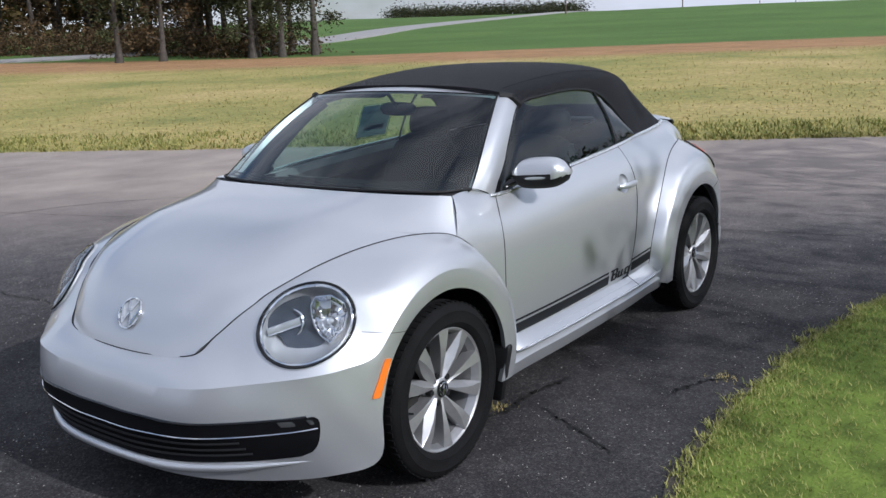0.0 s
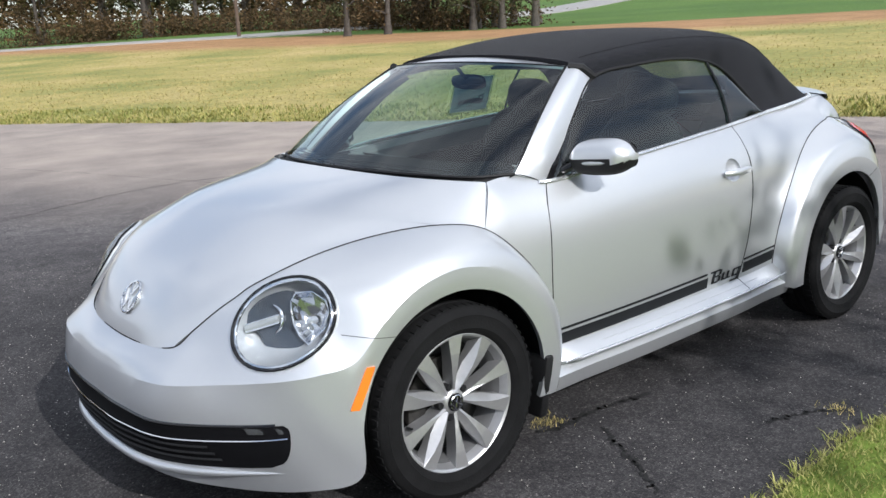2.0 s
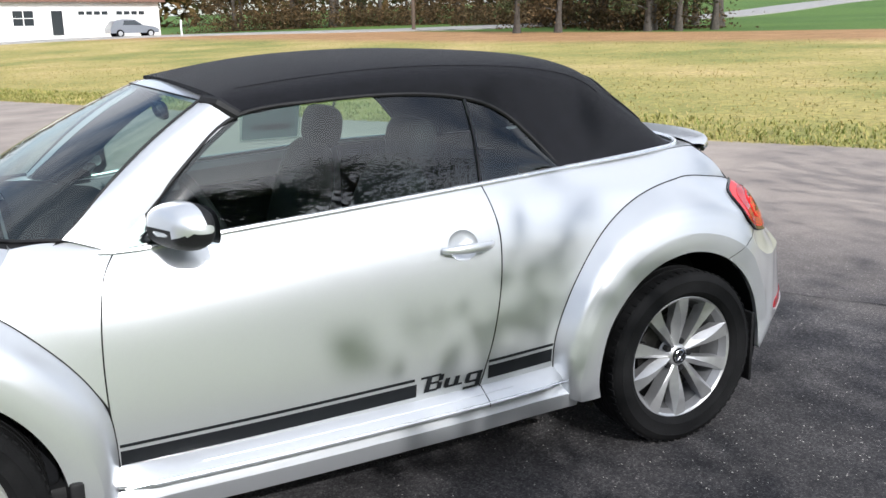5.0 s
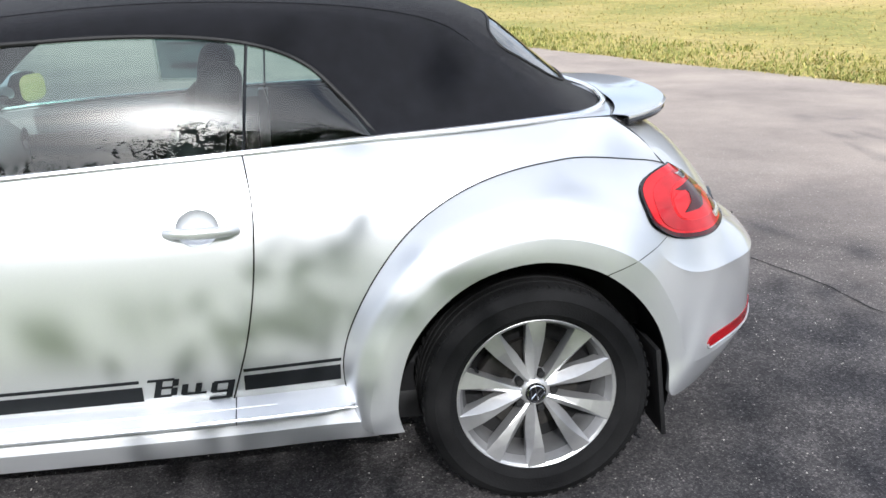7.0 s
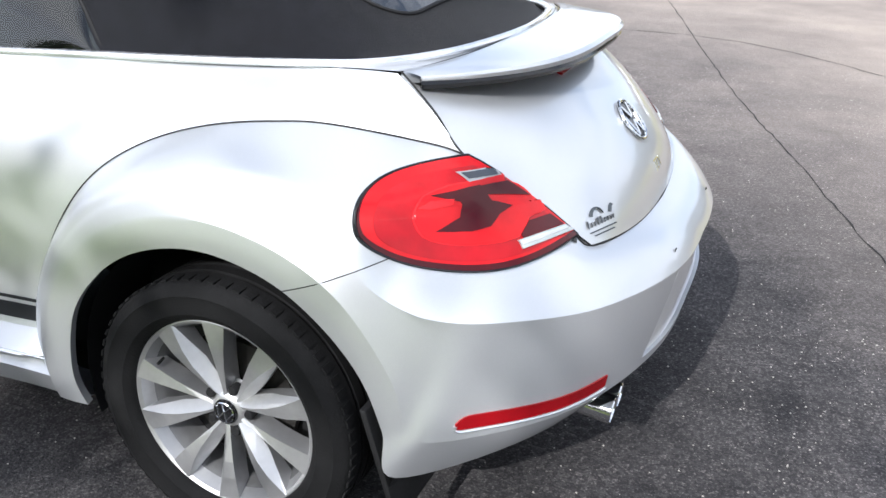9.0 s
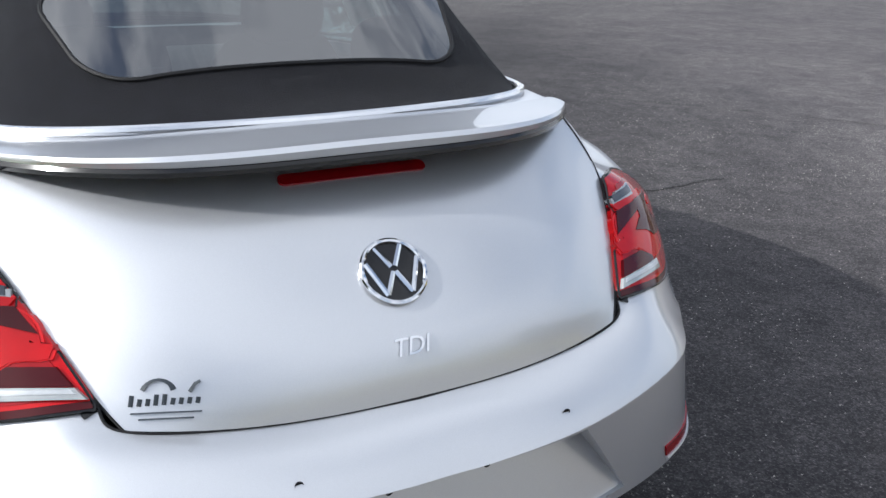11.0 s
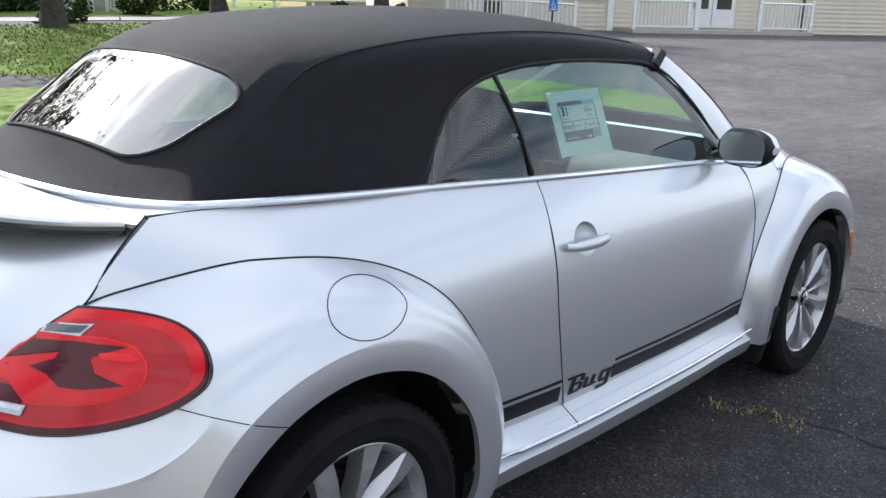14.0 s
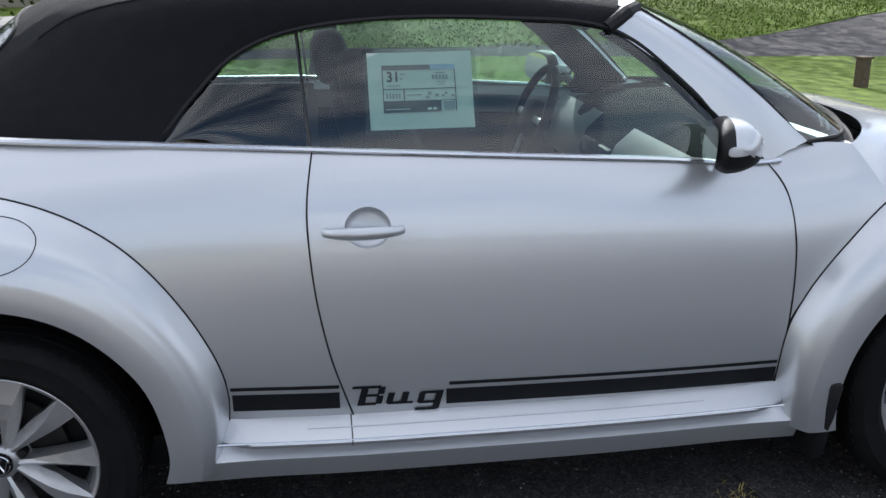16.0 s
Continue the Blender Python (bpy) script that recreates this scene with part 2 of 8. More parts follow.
def plain(name, col, rough=0.5, metal=0.0, coat=0.0, spec=0.5, var=0.12, scale=30.0, bump=0.0, bump_scale=200.0):
    """A surface with a soft mottling of its colour, and fine relief."""
    m, nd, ln, b = material(name)
    b.inputs["Roughness"].default_value = rough
    b.inputs["Metallic"].default_value = metal
    b.inputs["Coat Weight"].default_value = coat
    b.inputs["Coat Roughness"].default_value = 0.03
    b.inputs["Specular IOR Level"].default_value = spec
    tc = nd.new("ShaderNodeTexCoord")
    no = nd.new("ShaderNodeTexNoise")
    no.inputs["Scale"].default_value, no.inputs["Detail"].default_value = scale, 5
    ra = nd.new("ShaderNodeValToRGB")
    ra.color_ramp.elements[0].position, ra.color_ramp.elements[1].position = 0.3, 0.7
    ra.color_ramp.elements[0].color = (*[c * (1 - var) for c in col], 1)
    ra.color_ramp.elements[1].color = (*[min(1, c * (1 + var)) for c in col], 1)
    ln.new(tc.outputs["Object"], no.inputs["Vector"])
    ln.new(no.outputs[0], ra.inputs[0])
    ln.new(ra.outputs[0], b.inputs["Base Color"])
    if bump:
        n2 = nd.new("ShaderNodeTexNoise")
        n2.inputs["Scale"].default_value, n2.inputs["Detail"].default_value = bump_scale, 3
        bu = nd.new("ShaderNodeBump")
        bu.inputs["Strength"].default_value, bu.inputs["Distance"].default_value = bump, 0.01
        ln.new(tc.outputs["Object"], n2.inputs["Vector"])
        ln.new(n2.outputs[0], bu.inputs["Height"])
        ln.new(bu.outputs[0], b.inputs["Normal"])
    return m


def glass_mat(name, tint, gloss_rough=0.0, ior=1.5, wave=0.0):
    """A thin pane: clear with its tint, and a Fresnel gloss."""
    m, nd, ln, b = material(name)
    nd.remove(b)
    tr, gl, mx, fr = nd.new("ShaderNodeBsdfTransparent"), nd.new("ShaderNodeBsdfGlossy"), nd.new("ShaderNodeMixShader"), nd.new("ShaderNodeMath")
    lw, po = nd.new("ShaderNodeLayerWeight"), nd.new("ShaderNodeMath")
    lw.inputs["Blend"].default_value = 0.5
    po.operation, po.inputs[1].default_value = "POWER", 5.0
    ln.new(lw.outputs["Facing"], po.inputs[0])
    base = ((ior - 1) / (ior + 1)) ** 2
    fr.operation, fr.inputs[1].default_value, fr.inputs[2].default_value = "MULTIPLY_ADD", 1 - base, base
    ln.new(po.outputs[0], fr.inputs[0])
    tr.inputs[0].default_value = (*tint, 1)
    gl.inputs["Roughness"].default_value = gloss_rough
    ln.new(fr.outputs[0], mx.inputs[0])
    ln.new(tr.outputs[0], mx.inputs[1])
    ln.new(gl.outputs[0], mx.inputs[2])
    ln.new(mx.outputs[0], nd["Material Output"].inputs[0])
    if wave:
        tc, no, bu = nd.new("ShaderNodeTexCoord"), nd.new("ShaderNodeTexNoise"), nd.new("ShaderNodeBump")
        mp = nd.new("ShaderNodeMapping")
        mp.inputs["Scale"].default_value = (0.6, 2.4, 0.6)
        no.inputs["Scale"].default_value, no.inputs["Detail"].default_value = 3.2, 2
        bu.inputs["Strength"].default_value, bu.inputs["Distance"].default_value = 1.0, wave
        ln.new(tc.outputs["Object"], mp.inputs[0])
        ln.new(mp.outputs[0], no.inputs["Vector"])
        ln.new(no.outputs[0], bu.inputs["Height"])
        ln.new(bu.outputs[0], gl.inputs["Normal"])
        ln.new(bu.outputs[0], lw.inputs["Normal"])
    return m


PAINT = plain("silver_paint", (0.62, 0.635, 0.66), 0.40, 0.73, 1.0, var=0.05, scale=900)
GRILLE_BLACK = plain("grille_plastic", (0.005, 0.005, 0.006), 0.6, spec=0.1)
FOG_GLASS = plain("fog_glass", (0.10, 0.105, 0.11), 0.12, 0.5, 0.5)
BLACK = plain("black_plastic", (0.010, 0.010, 0.011), 0.6, spec=0.3, bump=0.15, bump_scale=400)
GLOSS_BLACK = plain("gloss_black", (0.008, 0.008, 0.009), 0.12)
CLOTH = plain("black_cloth", (0.0072, 0.0075, 0.0105), 0.80, spec=0.20, var=0.2, scale=25, bump=0.5, bump_scale=900)
RUBBER = plain("tyre_rubber", (0.008, 0.008, 0.0085), 0.85, spec=0.15, var=0.25, scale=14, bump=0.2, bump_scale=160)
CHROME = plain("chrome", (0.75, 0.76, 0.78), 0.08, 1.0, var=0.02)
ALLOY = plain("alloy_paint", (0.50, 0.50, 0.51), 0.38, 0.75, 0.4, var=0.04, scale=60)
# darker copy of ALLOY: the shade inside the wheel is put into its colour
BARREL_SHADED = plain("alloy_shaded", (0.20, 0.20, 0.205), 0.5, 0.6, 0.2, var=0.06, scale=40)
IRON = plain("brake_iron", (0.028, 0.026, 0.024), 0.6, 0.4, var=0.3, scale=40)
DECAL = plain("decal_black", (0.008, 0.009, 0.011), 0.45, spec=0.25)
GLASS = glass_mat("car_glass", (0.68, 0.83, 0.79), 0.0, 1.85)
REAR_GLASS = glass_mat("rear_glass", (0.25, 0.29, 0.285), 0.02, 3.1, wave=0.006)
SLEEVE = glass_mat("clear_sleeve", (0.66, 0.74, 0.72), 0.1)
LENS = glass_mat("lamp_lens", (0.93, 0.95, 0.97))
MIRROR = plain("mirror_glass", (0.85, 0.9, 0.92), 0.02, 1.0, var=0.0)
INTERIOR = plain("interior_dark", (0.012, 0.0125, 0.014), 0.95, spec=0.06, var=0.12)
SEAT = plain("seat_leather", (0.007, 0.007, 0.0075), 0.65, spec=0.15)
TRIM_SILVER = plain("trim_silver", (0.55, 0.57, 0.58), 0.3, 0.4, 0.6)
PAPER = plain("paper", (0.72, 0.80, 0.76), 0.6, var=0.03)
# light comes through the paper
p_nd, p_ln = PAPER.node_tree.nodes, PAPER.node_tree.links
p_tr, p_mx = p_nd.new("ShaderNodeBsdfTranslucent"), p_nd.new("ShaderNodeMixShader")
p_tr.inputs[0].default_value, p_mx.inputs[0].default_value = (0.70, 0.78, 0.75, 1), 0.35
p_ln.new(p_nd["Principled BSDF"].outputs[0], p_mx.inputs[1])
p_ln.new(p_tr.outputs[0], p_mx.inputs[2])
p_ln.new(p_mx.outputs[0], p_nd["Material Output"].inputs[0])
INK = plain("ink", (0.05, 0.06, 0.07), 0.6)
INK_GREY = plain("ink_grey", (0.25, 0.29, 0.30), 0.6)
ORANGE = plain("amber_lens", (0.85, 0.20, 0.02), 0.15, coat=0.5, var=0.05)
RED_DARK = plain("red_dark", (0.055, 0.002, 0.004), 0.12, coat=0.12, spec=0.3, var=0.1)
RED = plain("red_lens", (0.52, 0.006, 0.009), 0.12, coat=0.12, spec=0.3, var=0.12, scale=18)
RED_BRIGHT = plain("red_bright", (0.72, 0.014, 0.018), 0.12, coat=0.12, spec=0.3, var=0.08)
CLEAR_GREY = plain("clear_grey", (0.42, 0.44, 0.44), 0.2, 0.3, 0.8)
RED_MID = plain("red_mid", (0.23, 0.003, 0.006), 0.12, coat=0.12, spec=0.3, var=0.12, scale=18)
RED_RING = plain("red_ring", (0.37, 0.006, 0.010), 0.12, coat=0.12, spec=0.3, var=0.15, scale=18)
BOWL = plain("lamp_bowl", (0.62, 0.64, 0.66), 0.28, 0.6, 0.6, var=0.03)
LAMP_DARK = plain("lamp_dark", (0.05, 0.06, 0.075), 0.25, 0.2, 0.6)
for b_cloth in [n for n in CLOTH.node_tree.nodes if n.type == "BSDF_PRINCIPLED"]:
    b_cloth.inputs["Sheen Weight"].default_value, b_cloth.inputs["Sheen Roughness"].default_value = 0.06, 0.4
BRIGHT = plain("bright_trim", (0.80, 0.81, 0.83), 0.22, 0.8, 0.5, var=0.02)
DASH_SILVER = plain("dash_silver", (0.16, 0.165, 0.17), 0.5, 0.3, var=0.05)

# ---- the car: surfaces (x ahead, y to its left side, wheels on z = 0) ----
AXLE, HUB_Z = 1.27, 0.334


def table(xs, ys):
    """A smooth curve through those values."""
    fine = through_knots(np.stack([xs, ys, np.zeros(len(xs))], 1), 12)
    return lambda x: np.interp(x, fine[:, 0], fine[:, 1])


side_mid = table((-1.75, -1.6, -1.5, -1.4, -1.3, -1.0, -0.72, -0.45, -0.2, 0.3, 0.76, 1.05), (0.60, 0.654, 0.712, 0.772, 0.815, 0.812, 0.826, 0.842, 0.846, 0.844, 0.824, 0.80))
belt_y = table((-1.60, -1.45, -1.2, -0.85, -0.48, 0.0, 0.4, 0.7, 0.95, 1.1), (0.55, 0.575, 0.617, 0.672, 0.732, 0.755, 0.755, 0.742, 0.702, 0.68))
belt_z = table((-1.60, -1.2, -0.85, -0.48, 0.0, 0.4, 0.7, 0.95), (1.088, 1.072, 1.060, 1.046, 1.018, 0.992, 0.970, 1.012))


def side_y(x, z):
    """Half width of the body's side at x and z."""
    m, b, t = side_mid(x), belt_y(x), belt_z(x)
    up = np.clip((z - 0.62) / (t - 0.62), 0, 1.2)
    low = np.clip((0.62 - z) / 0.25, 0, 1.4)
    return m - (m - b) * up**3.5 - 0.022 * low**2


def on_side(xz, lift=0.0):
    xz = np.asarray(xz, float)
    return np.stack([xz[:, 0], side_y(xz[:, 0], xz[:, 1]) + lift, xz[:, 1]], 1)


FRONT_TOP = [(0.752, 0.80, 0.262), (0.757, 0.828, 0.50), (0.80, 0.832, 0.62), (0.90, 0.822, 0.75), (1.04, 0.780, 0.868), (1.20, 0.722, 0.902),
             (1.40, 0.660, 0.897), (1.60, 0.600, 0.862), (1.77, 0.522, 0.795), (1.83, 0.486, 0.755), (1.885, 0.452, 0.715), (1.945, 0.408, 0.66),
             (2.000, 0.355, 0.603), (2.030, 0.18, 0.583), (2.037, 0.0, 0.577)]
FRONT_LIP = [(0.882, 0.880, 0.240), (0.868, 0.895, 0.36), (0.902, 0.902, 0.50), (0.985, 0.902, 0.622), (1.10, 0.898, 0.702), (1.25, 0.895, 0.738),
             (1.40, 0.895, 0.717), (1.52, 0.895, 0.653), (1.615, 0.893, 0.545), (1.665, 0.891, 0.40), (1.682, 0.880, 0.215), (1.80, 0.790, 0.190),
             (1.940, 0.600, 0.180), (2.080, 0.36, 0.195), (2.115, 0.0, 0.195)]
REAR_TOP = [(-0.745, 0.80, 0.275), (-0.722, 0.826, 0.47), (-0.780, 0.806, 0.64), (-0.895, 0.772, 0.805), (-1.03, 0.733, 0.905), (-1.20, 0.750, 0.965),
            (-1.40, 0.697, 0.987), (-1.60, 0.625, 0.962), (-1.725, 0.590, 0.936), (-1.83, 0.545, 0.865), (-1.93, 0.490, 0.775), (-1.978, 0.455, 0.728),
            (-2.030, 0.25, 0.712), (-2.048, 0.0, 0.708)]
REAR_LIP = [(-0.885, 0.880, 0.258), (-0.868, 0.895, 0.36), (-0.905, 0.902, 0.52), (-1.00, 0.902, 0.643), (-1.12, 0.900, 0.717), (-1.27, 0.898, 0.745),
            (-1.42, 0.892, 0.712), (-1.535, 0.884, 0.635), (-1.62, 0.870, 0.525), (-1.665, 0.858, 0.40), (-1.695, 0.850, 0.285), (-1.93, 0.670, 0.345),
            (-2.06, 0.40, 0.385), (-2.10, 0.0, 0.410)]


for i in range(11):
    x, y, z = FRONT_LIP[i]
    FRONT_LIP[i] = (AXLE + 0.007 + (x - AXLE) * 0.957, y, HUB_Z + (z - HUB_Z) * 0.957)


def arch_grid(top, lip, mids, hub_x, crease_r, per):
    """From the shut line over the crown to a crease that follows the arch and then runs on along the bumper's foot."""
    n_auto = len(top) - len(mids[0])
    m1, m2, m2b, m3, low = [], [], [], [], []
    turn = lambda a: (math.sin(radians(a)) / math.sin(radians(66)), (1 - math.cos(radians(a))) / (1 - math.cos(radians(66))))
    for i in range(len(top)):
        t, l = np.array(top[i]), np.array(lip[i])
        if i < n_auto:
            d = l - (hub_x, l[1], HUB_Z)
            c = np.array((hub_x, l[1] + 0.002, HUB_Z)) + d * (crease_r / np.linalg.norm(d))
            if i == 0:
                c[2] = l[2]
            a = np.array((0, c[1] - t[1], 0))
            for row, (s, k) in ((m1, turn(38)), (m2, turn(52)), (m2b, turn(59))):
                row.append(t + a * s + (c - t - a) * k)
        else:
            m1.append(np.array(mids[0][i - n_auto]))
            m2.append(np.array(mids[1][i - n_auto]))
            c = np.array(mids[2][i - n_auto])
            out = m2[-1] - (-1.0, 0, m2[-1][2])
            m2b.append(m2[-1] + (c - m2[-1]) * 0.17 + out / np.linalg.norm(out) * 0.006)
        m3.append(c)
        low.append((c + l) / 2 + (0, 0.003, 0))
    upper = loft([np.array(top), np.array(m1), np.array(m2), np.array(m2b), np.array(m3)], per, 5)
    lower = loft([np.array(m3), np.array(low), np.array(lip)], per, 4)
    return np.concatenate([upper, lower[1:]], 0)


def fender_grid(top, lip, mids, hub_x, crease_r, per):
    """From the shut line over the crown to a crease round the arch, then a flat band down to the lip."""
    n_auto = len(top) - len(mids[0])
    m1, m2, m3 = [], [], []
    for i in range(len(top)):
        t, l = np.array(top[i]), np.array(lip[i])
        if i < n_auto:
            d = l - (hub_x, l[1], HUB_Z)
            c = np.array((hub_x, l[1] + 0.002, HUB_Z)) + d * (crease_r / np.linalg.norm(d))
            if i == 0:
                c[2] = l[2]
            a = np.array((0, c[1] - t[1], 0))
            s, k = math.sin(radians(40)) / math.sin(radians(66)), (1 - math.cos(radians(40))) / (1 - math.cos(radians(66)))
            m1.append(t + a * s + (c - t - a) * k)
            m2.append(c)
            m3.append((c + l) / 2 + (0, 0.003, 0))
        else:
            m1.append(np.array(mids[0][i - n_auto]))
            m2.append(np.array(mids[1][i - n_auto]))
            m3.append(np.array(mids[2][i - n_auto]))
    upper = loft([np.array(top), np.array(m1), np.array(m2)], per, 8)
    lower = loft([np.array(m2), np.array(m3), np.array(lip)], per, 4)
    return np.concatenate([upper, lower[1:]], 0)


FRONT_MID = [
    [(1.735, 0.690, 0.768), (1.805, 0.660, 0.722), (1.865, 0.615, 0.668), (1.945, 0.525, 0.612), (2.042, 0.41, 0.568), (2.086, 0.20, 0.556), (2.092, 0.0, 0.550)],
    [(1.660, 0.882, 0.595), (1.755, 0.836, 0.568), (1.860, 0.750, 0.552), (1.985, 0.595, 0.538), (2.082, 0.455, 0.528), (2.116, 0.22, 0.508), (2.122, 0.0, 0.498)],
    [(1.648, 0.888, 0.570), (1.725, 0.858, 0.470), (1.795, 0.815, 0.385), (1.930, 0.690, 0.380), (2.092, 0.455, 0.366), (2.138, 0.22, 0.352), (2.146, 0.0, 0.346)],
]
REAR_MID = [
    [(-1.725, 0.710, 0.872), (-1.820, 0.672, 0.805), (-1.915, 0.600, 0.748), (-2.010, 0.500, 0.712), (-2.092, 0.27, 0.692), (-2.110, 0.0, 0.686)],
    [(-1.672, 0.832, 0.712), (-1.768, 0.790, 0.672), (-1.885, 0.712, 0.658), (-2.035, 0.570, 0.656), (-2.140, 0.29, 0.644), (-2.160, 0.0, 0.636)],
    [(-1.688, 0.862, 0.535), (-1.720, 0.852, 0.425), (-1.785, 0.826, 0.390), (-2.005, 0.645, 0.420), (-2.125, 0.34, 0.434), (-2.148, 0.0, 0.440)],
]
PER = 8
# the shut lines lie on the body's side
for line, last in ((FRONT_TOP, 5), (REAR_TOP, 9)):
    for i in range(last):
        x, _, z = line[i]
        line[i] = (x, float(side_y(x, z)), z)
FRONT_GRID = fender_grid(FRONT_TOP, FRONT_LIP, FRONT_MID, AXLE, 0.462, PER)
REAR_GRID = arch_grid(REAR_TOP, REAR_LIP, REAR_MID, -AXLE, 0.482, PER)
# between the knots too
for grid, last in ((FRONT_GRID, 4 * PER), (REAR_GRID, 8 * PER)):
    top = grid[0, : last + 1]
    off = side_y(top[:, 0], top[:, 2]) - top[:, 1]
    for r in range(6):
        grid[r, : last + 1, 1] += off * (1 - r / 6)

# hood: centre line and edge, from the windscreen to the nose
HOOD_CENTRE = [(1.155, 0, 1.032), (1.36, 0, 1.004), (1.56, 0, 0.960), (1.74, 0, 0.888), (1.88, 0, 0.806), (1.967, 0, 0.714), (2.014, 0, 0.636), (2.037, 0, 0.577)]
HOOD_EDGE = [(0.955, 0.700, 1.010), FRONT_TOP[4], (1.20, 0.722, 0.902), (1.40, 0.660, 0.897), (1.60, 0.600, 0.862), (1.77, 0.522, 0.795), (1.905, 0.440, 0.698), (2.000, 0.355, 0.603)]
# boot lid: centre line and edge, from the cloth top down
LID_CENTRE = [(-1.640, 0, 1.092), (-1.755, 0, 1.042), (-1.865, 0, 0.975), (-1.955, 0, 0.885), (-2.022, 0, 0.795), (-2.048, 0, 0.708)]
LID_EDGE = [(-1.560, 0.556, 1.085), (-1.650, 0.580, 1.015), REAR_TOP[8], (-1.830, 0.545, 0.865), (-1.930, 0.490, 0.775), (-1.978, 0.455, 0.728)]


def crowned(centre, edge, power, steps, per):
    """A panel across the car's middle: from one edge over the centre line to the other."""
    c, e = through_knots(centre, per), through_knots(edge, per)
    rows = []
    for s in np.linspace(-1, 1, 2 * steps + 1):
        p = c + (e - c) * abs(s) ** power
        p[:, 1] = e[:, 1] * s
        rows.append(p)
    return np.array(rows)


# cloth top: centre, crease and lower edge, from the header to the rear
TOP_C = [(0.405, 0, 1.414), (0.06, 0, 1.470), (-0.30, 0, 1.490), (-0.65, 0, 1.482), (-0.95, 0, 1.458), (-1.14, 0, 1.420), (-1.27, 0, 1.360), (-1.41, 0, 1.250), (-1.55, 0, 1.138), (-1.638, 0, 1.092)]
TOP_K = [(0.345, 0.535, 1.380), (0.03, 0.545, 1.414), (-0.28, 0.543, 1.432), (-0.60, 0.532, 1.428), (-0.87, 0.512, 1.406), (-1.06, 0.485, 1.366), (-1.18, 0.490, 1.296), (-1.31, 0.505, 1.205), (-1.44, 0.505, 1.118), (-1.53, 0.455, 1.088)]
TOP_B = [(0.292, 0.608, 1.315), (0.02, 0.606, 1.345), (-0.27, 0.594, 1.350), (-0.52, 0.580, 1.323), (-0.655, 0.580, 1.270), (-0.76, 0.612, 1.175), (-0.858, 0.662, 1.060), (-1.10, 0.630, 1.070), (-1.33, 0.588, 1.078), (-1.47, 0.530, 1.084)]

# ---- ground ----
EDGE_P, EDGE_N, EDGE_S = np.array((-8.7, -4.6)), np.array((-0.90, -0.436)), np.array((0.436, -0.90))
rng = np.random.default_rng(7)


def smooth_step(a, b, x):
    t = np.clip((x - a) / (b - a), 0, 1)
    return t * t * (3 - 2 * t)


def ground_z(x, y):
    """Height of the land: flat round the car, rising over the fields and a little towards the buildings."""
    x, y = np.asarray(x, float), np.asarray(y, float)
    d = (x - EDGE_P[0]) * EDGE_N[0] + (y - EDGE_P[1]) * EDGE_N[1]
    s = (x - EDGE_P[0]) * EDGE_S[0] + (y - EDGE_P[1]) * EDGE_S[1]
    z = np.interp(d, (0, 15, 30, 50, 80, 130, 200, 260, 400), (0, 0.38, 0.82, 1.15, 2.1, 4.6, 7.8, 8.8, 9.0))
    z = z + 0.55 * smooth_step(15, 60, s) * smooth_step(5, 35, d)
    return z + 0.42 * smooth_step(11, 18, (x + y) * 0.7071) * smooth_step(-6, 6, x)


